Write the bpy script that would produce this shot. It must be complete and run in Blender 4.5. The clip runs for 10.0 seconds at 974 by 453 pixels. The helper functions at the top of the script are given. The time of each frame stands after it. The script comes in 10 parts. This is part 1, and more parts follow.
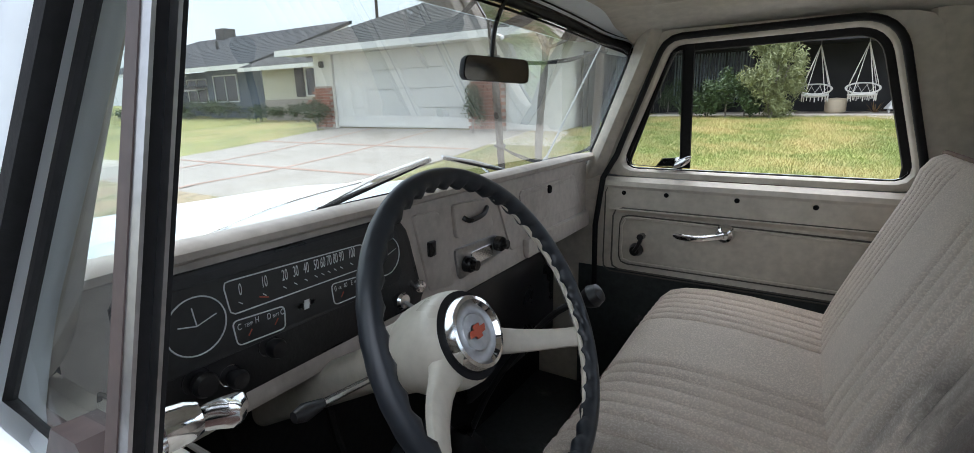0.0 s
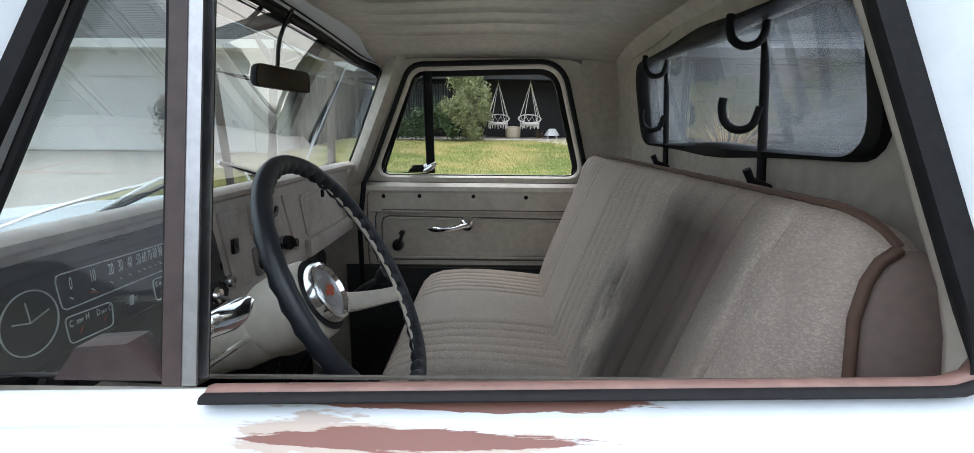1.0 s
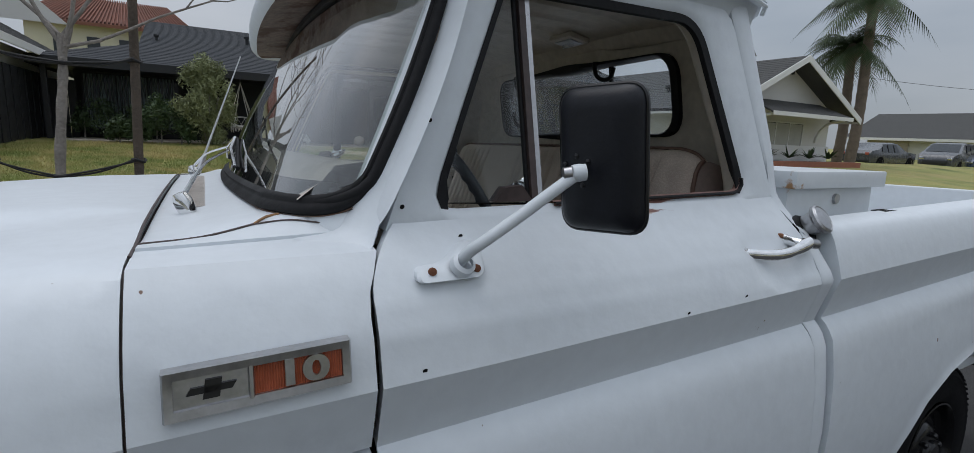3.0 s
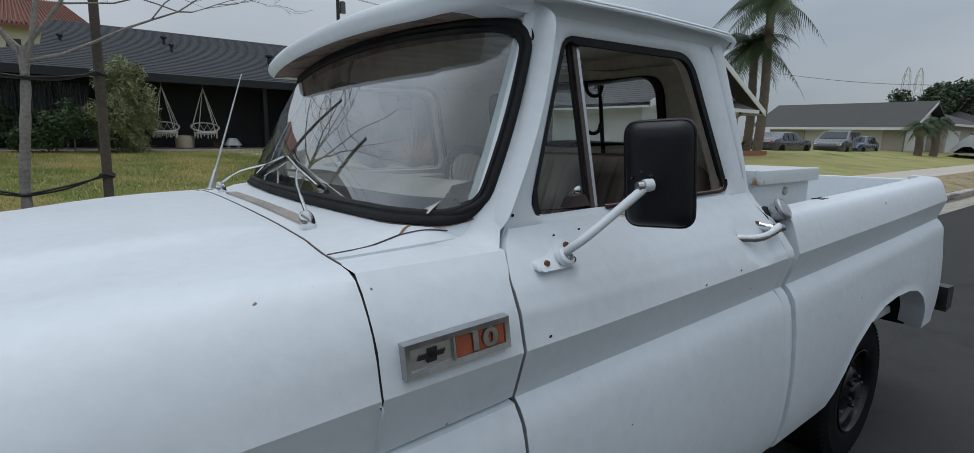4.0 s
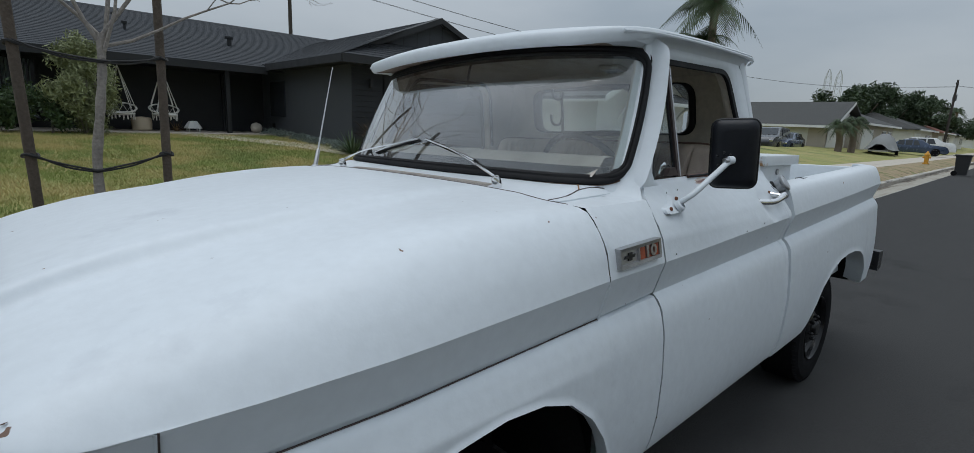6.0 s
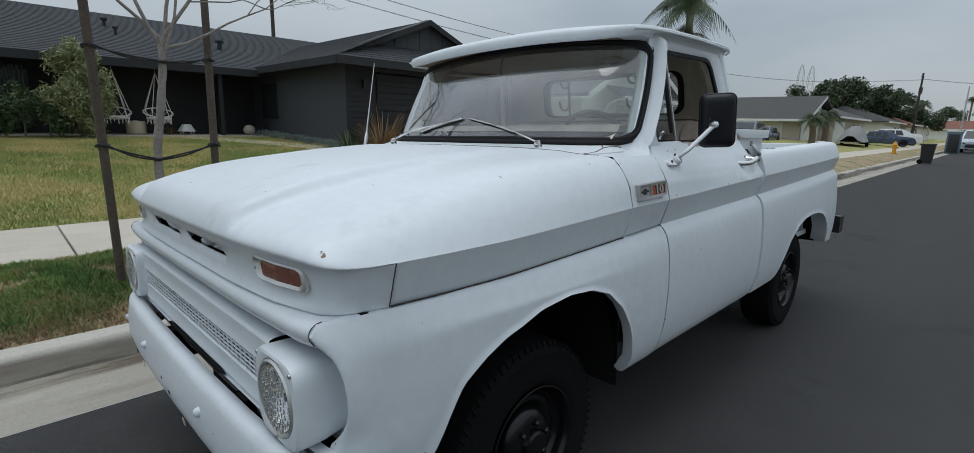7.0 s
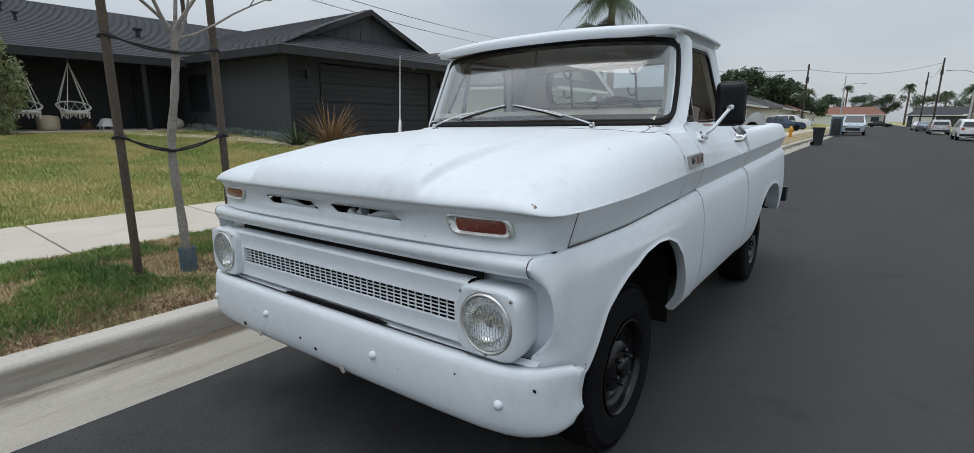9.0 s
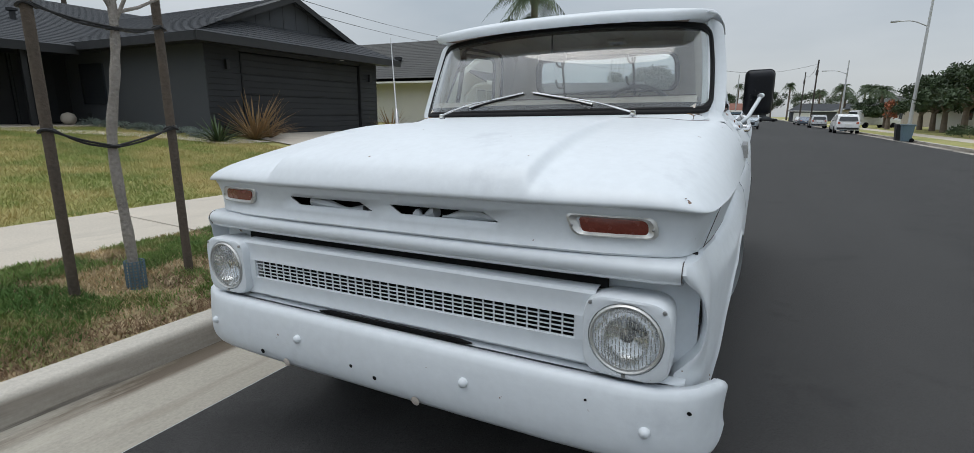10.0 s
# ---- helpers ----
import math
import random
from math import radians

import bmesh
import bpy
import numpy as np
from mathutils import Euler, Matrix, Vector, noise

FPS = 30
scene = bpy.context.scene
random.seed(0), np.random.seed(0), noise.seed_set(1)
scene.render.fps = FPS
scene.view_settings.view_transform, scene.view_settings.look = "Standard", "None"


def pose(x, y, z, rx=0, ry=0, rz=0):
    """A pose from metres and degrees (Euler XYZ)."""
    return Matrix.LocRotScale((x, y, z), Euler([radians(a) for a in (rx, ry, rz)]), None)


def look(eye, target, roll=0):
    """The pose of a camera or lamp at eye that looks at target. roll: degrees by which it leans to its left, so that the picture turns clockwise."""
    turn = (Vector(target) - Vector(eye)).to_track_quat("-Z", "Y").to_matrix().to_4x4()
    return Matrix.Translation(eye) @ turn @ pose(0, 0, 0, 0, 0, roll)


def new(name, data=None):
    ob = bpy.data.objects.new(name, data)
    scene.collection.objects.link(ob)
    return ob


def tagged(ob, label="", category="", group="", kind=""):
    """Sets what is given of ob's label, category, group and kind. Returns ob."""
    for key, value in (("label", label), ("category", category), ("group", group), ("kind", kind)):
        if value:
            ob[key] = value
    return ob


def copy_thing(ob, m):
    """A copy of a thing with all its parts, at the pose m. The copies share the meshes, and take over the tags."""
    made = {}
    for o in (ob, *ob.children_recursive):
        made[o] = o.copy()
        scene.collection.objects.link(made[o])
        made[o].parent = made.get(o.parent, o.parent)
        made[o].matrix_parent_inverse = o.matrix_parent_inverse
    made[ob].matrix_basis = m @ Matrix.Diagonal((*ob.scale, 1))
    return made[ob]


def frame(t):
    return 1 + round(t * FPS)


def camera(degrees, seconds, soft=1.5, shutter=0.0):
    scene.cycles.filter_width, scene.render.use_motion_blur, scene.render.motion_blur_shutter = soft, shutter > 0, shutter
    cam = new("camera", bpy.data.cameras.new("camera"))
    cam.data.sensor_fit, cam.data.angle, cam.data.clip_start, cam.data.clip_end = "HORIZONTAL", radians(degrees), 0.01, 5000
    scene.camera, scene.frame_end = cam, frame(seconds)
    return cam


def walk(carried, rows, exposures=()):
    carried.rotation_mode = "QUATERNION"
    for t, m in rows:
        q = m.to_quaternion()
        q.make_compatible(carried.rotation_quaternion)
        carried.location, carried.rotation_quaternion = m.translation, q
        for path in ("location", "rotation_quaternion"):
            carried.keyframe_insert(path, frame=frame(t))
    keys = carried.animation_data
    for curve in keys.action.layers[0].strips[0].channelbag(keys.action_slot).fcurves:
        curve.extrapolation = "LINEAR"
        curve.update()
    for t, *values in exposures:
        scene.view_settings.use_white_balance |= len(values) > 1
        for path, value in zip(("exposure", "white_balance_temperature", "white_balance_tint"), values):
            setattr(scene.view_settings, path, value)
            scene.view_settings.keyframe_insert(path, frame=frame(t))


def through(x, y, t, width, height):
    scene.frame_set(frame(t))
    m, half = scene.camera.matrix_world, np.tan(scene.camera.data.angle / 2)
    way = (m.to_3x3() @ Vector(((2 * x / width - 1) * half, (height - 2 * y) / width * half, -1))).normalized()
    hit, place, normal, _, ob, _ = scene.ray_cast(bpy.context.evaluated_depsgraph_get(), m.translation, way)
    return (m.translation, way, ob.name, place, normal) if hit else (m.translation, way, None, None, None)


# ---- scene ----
# The truck leans towards the kerb with the road's cross fall; the path is written in the truck's own axes.
LEAN = pose(0, 0, 0, -1.5, 0, 0)
cam = camera(87.9, 10.0, 0.6)
PATH = [
    (0, (1.378, -0.94, 1.611), (0.355, 0.716, 1.153), -0.7),
    (0.5, (1.353, -1.047, 1.597), (0.82, 0.834, 1.175), -0.1),
    (1, (1.292, -1.192, 1.573), (1.284, 0.773, 1.203), 0.5),
    (1.5, (1.193, -1.38, 1.56), (1.597, 0.553, 1.246), 0.8),
    (2, (1.013, -1.555, 1.554), (1.628, 0.322, 1.241), 1.4),
    (2.5, (0.736, -1.574, 1.494), (1.541, 0.23, 1.182), 1.9),
    (2.7, (0.647, -1.595, 1.483), (1.523, 0.176, 1.17), 2.0),
    (3.8, (0.17, -1.705, 1.528), (1.313, -0.096, 1.204), 0.3),
    (4, (0.113, -1.671, 1.536), (1.297, -0.092, 1.212), 0.2),
    (4.5, (-0.057, -1.556, 1.573), (1.209, -0.044, 1.237), 0.2),
    (5, (-0.236, -1.526, 1.566), (1.075, -0.055, 1.221), 0.7),
    (6.5, (-0.954, -1.836, 1.467), (0.398, -0.409, 1.098), 1.2),
    (7, (-1.233, -1.917, 1.407), (0.153, -0.52, 1.049), 0.3),
    (7.5, (-1.465, -1.984, 1.394), (-0.035, -0.634, 1.032), -0.4),
    (8, (-1.595, -1.977, 1.398), (-0.118, -0.679, 1.027), -0.4),
    (8.5, (-1.787, -1.861, 1.389), (-0.265, -0.621, 1.01), -0.3),
    (9, (-1.941, -1.645, 1.374), (-0.373, -0.467, 0.981), -0.6),
    (9.5, (-1.978, -1.323, 1.344), (-0.339, -0.251, 0.938), -0.8),
    (10, (-2.039, -1.04, 1.348), (-0.309, -0.125, 0.935), -0.7),
]
EXPOSURES = [(0.0, 1.42, 6380, 13), (0.5, 1.72, 6400, 12), (1.0, 1.28, 6350, 12), (1.5, 0.10, 6430, 12), (2.0, -0.32, 6470, 13), (2.5, -0.42, 6470, 13), (4.0, -0.48, 6350, 10), (4.5, -0.57, 6350, 9), (5.0, -0.76, 6290, 10),
             (6.5, -0.42, 6340, 8), (7.0, -0.38, 6380, 8), (7.5, -0.16, 6500, 10), (8.5, -0.08, 6500, 10), (9.5, -0.08, 6600, 10), (10.0, -0.10, 6620, 10)]
walk(cam, [(t, LEAN @ look(eye, target, roll)) for t, eye, target, roll in PATH], EXPOSURES)

# ---- light: a bright overcast sky ----
world = bpy.data.worlds.new("overcast_sky")
scene.world = world
world.use_nodes = True
wn = world.node_tree
wn.nodes.clear()
w_out = wn.nodes.new("ShaderNodeOutputWorld")
w_bg = wn.nodes.new("ShaderNodeBackground")
w_sky = wn.nodes.new("ShaderNodeTexSky")
w_sky.sky_type, w_sky.sun_disc = "NISHITA", False
w_sky.sun_elevation, w_sky.sun_rotation = radians(60), radians(300)
w_tc = wn.nodes.new("ShaderNodeTexCoord")
w_map = wn.nodes.new("ShaderNodeMapping")
w_map.inputs["Scale"].default_value = (1.0, 1.0, 3.0)
w_noise = wn.nodes.new("ShaderNodeTexNoise")
w_noise.inputs["Scale"].default_value, w_noise.inputs["Detail"].default_value = 1.6, 5.0
w_ramp = wn.nodes.new("ShaderNodeValToRGB")
w_ramp.color_ramp.elements[0].position, w_ramp.color_ramp.elements[0].color = 0.3, (4.5, 5.16, 5.8, 1)
w_ramp.color_ramp.elements[1].position, w_ramp.color_ramp.elements[1].color = 0.72, (6.85, 7.33, 7.8, 1)
w_mix = wn.nodes.new("ShaderNodeMixRGB")
w_mix.inputs[0].default_value = 0.86
wn.links.new(w_tc.outputs["Generated"], w_map.inputs["Vector"])
wn.links.new(w_map.outputs[0], w_noise.inputs["Vector"])
wn.links.new(w_noise.outputs["Fac"], w_ramp.inputs[0])
wn.links.new(w_sky.outputs[0], w_mix.inputs[1])
wn.links.new(w_ramp.outputs[0], w_mix.inputs[2])
w_sep = wn.nodes.new("ShaderNodeSeparateXYZ")
w_up = wn.nodes.new("ShaderNodeMapRange")
w_up.inputs["From Min"].default_value, w_up.inputs["From Max"].default_value = 0.0, 1.0
w_up.inputs["To Min"].default_value, w_up.inputs["To Max"].default_value = 0.80, 2.2
w_mul = wn.nodes.new("ShaderNodeVectorMath")
w_mul.operation = "SCALE"
wn.links.new(w_tc.outputs["Generated"], w_sep.inputs[0])
wn.links.new(w_sep.outputs[2], w_up.inputs["Value"])
wn.links.new(w_mix.outputs[0], w_mul.inputs[0])
wn.links.new(w_up.outputs[0], w_mul.inputs["Scale"])
wn.links.new(w_mul.outputs[0], w_bg.inputs[0])
wn.links.new(w_bg.outputs[0], w_out.inputs[0])
w_bg.inputs[1].default_value = 0.1
sun = new("sun", bpy.data.lights.new("sun", "SUN"))
sun.data.energy, sun.data.angle, sun.data.color = 1.1, radians(50), (1.0, 0.98, 0.95)
sun.matrix_world = look((-1, 2, 14), (0, 0, 0))

# ---- materials ----
def rgb(c):
    return (c[0], c[1], c[2], 1.0)


def mat(name, base, rough=0.5, metal=0.0, vary=0.12, scale=6.0, fine=60.0, bump=0.0, bump_scale=120.0, coat=0.0, spec=0.5, object_vary=0.0):
    """A principled material whose colour wanders at two scales, with a fine relief."""
    m = bpy.data.materials.new(name)
    m.use_nodes = True
    n, l = m.node_tree.nodes, m.node_tree.links
    p = n["Principled BSDF"]
    tc = n.new("ShaderNodeTexCoord")
    a, b = n.new("ShaderNodeTexNoise"), n.new("ShaderNodeTexNoise")
    a.inputs["Scale"].default_value, a.inputs["Detail"].default_value = scale, 4
    b.inputs["Scale"].default_value, b.inputs["Detail"].default_value = fine, 3
    l.new(tc.outputs["Object"], a.inputs["Vector"]), l.new(tc.outputs["Object"], b.inputs["Vector"])
    add = n.new("ShaderNodeMath")
    add.operation = "ADD"
    l.new(a.outputs["Fac"], add.inputs[0]), l.new(b.outputs["Fac"], add.inputs[1])
    last = add
    if object_vary:
        info = n.new("ShaderNodeObjectInfo")
        mul = n.new("ShaderNodeMath")
        mul.operation = "MULTIPLY_ADD"
        mul.inputs[1].default_value = object_vary
        l.new(info.outputs["Random"], mul.inputs[0]), l.new(add.outputs[0], mul.inputs[2])
        last = mul
    ramp = n.new("ShaderNodeMapRange")
    ramp.inputs["From Min"].default_value, ramp.inputs["From Max"].default_value = 0.65, 1.35 + object_vary
    ramp.inputs["To Min"].default_value, ramp.inputs["To Max"].default_value = 1 - vary, 1 + vary
    l.new(last.outputs[0], ramp.inputs["Value"])
    mix = n.new("ShaderNodeVectorMath")
    mix.operation = "SCALE"
    mix.inputs[0].default_value = base
    l.new(ramp.outputs[0], mix.inputs["Scale"])
    l.new(mix.outputs[0], p.inputs["Base Color"])
    rr = n.new("ShaderNodeMapRange")
    rr.inputs["From Min"].default_value, rr.inputs["From Max"].default_value = 0.3, 0.7
    rr.inputs["To Min"].default_value, rr.inputs["To Max"].default_value = max(rough - 0.08, 0.02), min(rough + 0.08, 1)
    l.new(a.outputs["Fac"], rr.inputs["Value"]), l.new(rr.outputs[0], p.inputs["Roughness"])
    p.inputs["Metallic"].default_value = metal
    p.inputs["Specular IOR Level"].default_value = spec
    p.inputs["Coat Weight"].default_value = coat
    p.inputs["Coat Roughness"].default_value = 0.15
    if bump:
        c = n.new("ShaderNodeTexNoise")
        c.inputs["Scale"].default_value, c.inputs["Detail"].default_value = bump_scale, 4
        l.new(tc.outputs["Object"], c.inputs["Vector"])
        bp = n.new("ShaderNodeBump")
        bp.inputs["Strength"].default_value, bp.inputs["Distance"].default_value = min(bump, 1), 0.004 if bump_scale > 60 else 0.02
        l.new(c.outputs["Fac"], bp.inputs["Height"]), l.new(bp.outputs[0], p.inputs["Normal"])
    return m


def patches(m, colour, scale=3.0, low=0.55, high=0.62, rough=None, stretch=(1, 1, 1), detail=6, shift=(0, 0, 0), box=None, crisp=False):
    """Lays blotches of another colour over a material, such as wear, rust, dry grass or dirt. box keeps them to a
    stretch of the object.
    """
    n, l = m.node_tree.nodes, m.node_tree.links
    p = n["Principled BSDF"]
    old = p.inputs["Base Color"].links[0].from_socket
    tc = n.new("ShaderNodeTexCoord")
    mp = n.new("ShaderNodeMapping")
    mp.inputs["Scale"].default_value, mp.inputs["Location"].default_value = stretch, shift
    t = n.new("ShaderNodeTexNoise")
    t.inputs["Scale"].default_value, t.inputs["Detail"].default_value, t.inputs["Roughness"].default_value = scale, detail, 0.65
    l.new(tc.outputs["Object"], mp.inputs["Vector"]), l.new(mp.outputs[0], t.inputs["Vector"])
    r = n.new("ShaderNodeMapRange")
    r.inputs["From Min"].default_value, r.inputs["From Max"].default_value = low, high
    l.new(t.outputs["Fac"], r.inputs["Value"])
    fac = r.outputs[0]
    if crisp:
        one = n.new("ShaderNodeValue")
        one.outputs[0].default_value = 1.0
        fac = one.outputs[0]
    if box:
        sx = n.new("ShaderNodeSeparateXYZ")
        l.new(tc.outputs["Object"], sx.inputs[0])
        for axis, (lo, hi, edge) in box.items():
            for edge_at, sign in ((lo, 1), (hi, -1)):
                q = n.new("ShaderNodeMapRange")
                q.inputs["From Min"].default_value = edge_at - sign * edge
                q.inputs["From Max"].default_value = edge_at + sign * edge
                l.new(sx.outputs[axis], q.inputs["Value"])
                k = n.new("ShaderNodeMath")
                k.operation = "MULTIPLY"
                l.new(fac, k.inputs[0]), l.new(q.outputs[0], k.inputs[1])
                fac = k.outputs[0]
    if crisp:
        k = n.new("ShaderNodeMath")
        k.operation = "MULTIPLY_ADD"
        k.inputs[1].default_value = 0.5
        l.new(fac, k.inputs[0]), l.new(t.outputs["Fac"], k.inputs[2]), l.new(k.outputs[0], r.inputs["Value"])
        fac = r.outputs[0]
    x = n.new("ShaderNodeMixRGB")
    x.inputs[2].default_value = rgb(colour)
    l.new(fac, x.inputs[0]), l.new(old, x.inputs[1]), l.new(x.outputs[0], p.inputs["Base Color"])
    return m


def glass(name, tint=(0.93, 0.96, 0.95), dirt=0.08, rough=0.0, through=0.2, curve=(2.1, 0.85, 0.11)):
    """A clear pane: it lets light through and mirrors by the angle, with a film of dust."""
    m = bpy.data.materials.new(name)
    m.use_nodes = True
    n, l = m.node_tree.nodes, m.node_tree.links
    n.remove(n["Principled BSDF"])
    tr, gl, df = n.new("ShaderNodeBsdfTransparent"), n.new("ShaderNodeBsdfGlossy"), n.new("ShaderNodeBsdfDiffuse")
    tr.inputs[0].default_value, gl.inputs["Roughness"].default_value = rgb(tint), rough
    df.inputs[0].default_value = (0.75, 0.78, 0.8, 1)
    lw = n.new("ShaderNodeLayerWeight")
    lw.inputs[0].default_value = 0.5
    pw, fr = n.new("ShaderNodeMath"), n.new("ShaderNodeMath")
    pw.operation, fr.operation = "POWER", "MULTIPLY_ADD"
    pw.inputs[1].default_value, fr.inputs[1].default_value, fr.inputs[2].default_value = curve
    l.new(lw.outputs["Facing"], pw.inputs[0]), l.new(pw.outputs[0], fr.inputs[0])
    geo = n.new("ShaderNodeTexCoord")
    t = n.new("ShaderNodeTexNoise")
    t.inputs["Scale"].default_value, t.inputs["Detail"].default_value = 4.0, 6
    l.new(geo.outputs["Object"], t.inputs["Vector"])
    r = n.new("ShaderNodeMapRange")
    r.inputs["From Min"].default_value, r.inputs["From Max"].default_value = 0.35, 0.75
    r.inputs["To Min"].default_value, r.inputs["To Max"].default_value = dirt * 0.4, dirt * 1.8
    l.new(t.outputs["Fac"], r.inputs["Value"])
    a, b, dust = n.new("ShaderNodeMixShader"), n.new("ShaderNodeMixShader"), n.new("ShaderNodeMixShader")
    tl = n.new("ShaderNodeBsdfTranslucent")
    tl.inputs[0].default_value, dust.inputs[0].default_value = (0.75, 0.78, 0.8, 1), through
    l.new(df.outputs[0], dust.inputs[1]), l.new(tl.outputs[0], dust.inputs[2])
    l.new(r.outputs[0], a.inputs[0]), l.new(tr.outputs[0], a.inputs[1]), l.new(dust.outputs[0], a.inputs[2])
    l.new(fr.outputs[0], b.inputs[0]), l.new(a.outputs[0], b.inputs[1]), l.new(gl.outputs[0], b.inputs[2])
    l.new(b.outputs[0], n["Material Output"].inputs[0])
    return m


PAINT = mat("worn_white_paint", (0.665, 0.705, 0.738), 0.44, 0, 0.045, 1.5, 30, 0.06, 25, coat=0.06)
PAINT_DOOR = mat("worn_white_door_paint", (0.665, 0.705, 0.738), 0.44, 0, 0.045, 1.5, 30, 0.06, 25, coat=0.06)
CREAM = mat("beige_cab_paint", (0.52, 0.475, 0.405), 0.5, 0, 0.16, 5, 40, 0.05, 60)
CREAM_LIGHT = mat("cream_dash_paint", (0.49, 0.44, 0.395), 0.42, 0, 0.14, 6, 50, 0.04, 60)
IVORY = mat("ivory_column_paint", (0.57, 0.52, 0.44), 0.35, 0, 0.10, 8, 60)
RUBBER = mat("black_rubber", (0.012, 0.012, 0.013), 0.6, 0, 0.3, 12, 90, 0.2, 90, spec=0.18)
TYRE = mat("tyre_rubber", (0.010, 0.010, 0.011), 0.85, 0, 0.3, 10, 70, 0.2, 140, spec=0.08)
BLACK = mat("satin_black_paint", (0.010, 0.010, 0.011), 0.30, 0, 0.3, 9, 60, spec=0.5)
RIM = mat("gloss_black_rim_paint", (0.007, 0.007, 0.008), 0.2, 0, 0.3, 9, 60, spec=0.35)
DARK = mat("underbody_dark", (0.010, 0.010, 0.010), 0.9, 0, 0.4, 9, 60, spec=0.15)
CHROME = mat("chrome", (0.80, 0.80, 0.80), 0.12, 1.0, 0.08, 9, 90)
STEEL = mat("dull_steel", (0.45, 0.45, 0.46), 0.35, 1.0, 0.15, 14, 120)
ALU = mat("mirror_back_plastic", (0.009, 0.010, 0.014), 0.42, 0, 0.2, 8, 70, 0.1, 200, spec=0.3)
MIRROR = mat("mirror_glass", (0.85, 0.87, 0.88), 0.03, 1.0, 0.02, 5, 30)
BEZEL = mat("dull_bezel_metal", (0.60, 0.60, 0.58), 0.38, 0.7, 0.1, 12, 90)
AMBER = mat("amber_lens", (0.16, 0.035, 0.022), 0.25, 0, 0.15, 30, 120, 0.2, 160, coat=0.3)
RED = mat("badge_orange_enamel", (0.36, 0.095, 0.045), 0.4, 0, 0.15, 30, 120)
GAUGE = mat("gauge_face", (0.030, 0.031, 0.032), 0.5, 0, 0.2, 14, 80)
CLUSTER = mat("cluster_black", (0.022, 0.022, 0.023), 0.45, 0, 0.25, 14, 90, 0.15, 160)
INK = mat("gauge_ink", (0.62, 0.66, 0.66), 0.6, 0, 0.1, 30, 120)
INK_RED = mat("gauge_needle_red", (0.45, 0.10, 0.06), 0.6, 0, 0.1, 30, 120)
SEAT = mat("seat_cloth", (0.57, 0.485, 0.41), 0.85, 0, 0.12, 7, 220, 0.6, 420)
SEATPIPE = mat("seat_piping", (0.13, 0.075, 0.055), 0.7, 0, 0.15, 9, 90)
SEATVINYL = mat("seat_vinyl", (0.235, 0.18, 0.155), 0.6, 0, 0.12, 9, 90, 0.2, 200)
MAT_FLOOR = mat("cab_floor_mat", (0.036, 0.042, 0.042), 0.75, 0, 0.4, 7, 60, 0.2, 120)
GLASS = glass("windscreen_glass", (0.78, 0.84, 0.82), 0.08, curve=(1.7, 1.0, 0.10))
GLASS_SIDE = glass("vent_glass", (0.80, 0.85, 0.85), 0.025, curve=(7.0, 0.7, 0.04))
GLASS_REAR = glass("rear_window_glass", (0.86, 0.91, 0.95), 0.17, 0.0, 0.6, curve=(4.0, 0.7, 0.05))
GLASS_LAMP = glass("headlamp_glass", (0.95, 0.97, 0.98), 0.06, 0.02)
for _m in (PAINT, PAINT_DOOR):
    patches(_m, (0.50, 0.53, 0.57), 2.2, 0.60, 0.80, detail=8)
    patches(_m, (0.16, 0.09, 0.06), 18.0, 0.735, 0.75, detail=3)
patches(PAINT_DOOR, (0.50, 0.42, 0.36), 14.0, 1.0, 1.03, stretch=(0.3, 1.0, 2.0), detail=8, box={0: (1.04, 1.44, 0.10), 2: (1.350, 1.395, 0.01)}, crisp=True)
patches(PAINT_DOOR, (0.24, 0.115, 0.09), 9.0, 0.84, 0.855, stretch=(0.25, 1.0, 2.6), detail=8, box={0: (1.06, 1.43, 0.13), 2: (1.3755, 1.396, 0.005)}, crisp=True)
patches(PAINT_DOOR, (0.22, 0.10, 0.08), 11.0, 0.84, 0.855, stretch=(0.25, 1.0, 2.6), detail=8, shift=(3, 1, 2), box={0: (1.08, 1.41, 0.13), 2: (1.355, 1.3705, 0.007)}, crisp=True)
patches(CREAM, (0.41, 0.365, 0.305), 4.0, 0.55, 0.75)
patches(CREAM_LIGHT, (0.30, 0.26, 0.225), 5.0, 0.52, 0.75)
patches(SEAT, (0.70, 0.60, 0.51), 380.0, 0.50, 0.60, stretch=(0.7, 0.5, 1.0), detail=2)
patches(SEAT, (0.10, 0.078, 0.066), 3.0, 0.18, 0.44, stretch=(1, 1.3, 0.6), detail=4, box={1: (-0.55, -0.24, 0.07), 2: (1.06, 1.47, 0.05)})
patches(SEAT, (0.02, 0.02, 0.024), 4.0, 0.38, 0.55, stretch=(1, 1.6, 0.8), detail=4, box={1: (-0.27, -0.12, 0.06), 2: (1.08, 1.30, 0.07)})
patches(SEAT, (0.17, 0.125, 0.105), 2.2, 0.30, 0.72, stretch=(1, 1.3, 0.4), detail=4, shift=(2, 3, 1), box={1: (-0.74, -0.42, 0.08), 2: (1.08, 1.50, 0.06)})
patches(MAT_FLOOR, (0.12, 0.12, 0.12), 7.0, 0.62, 0.70)
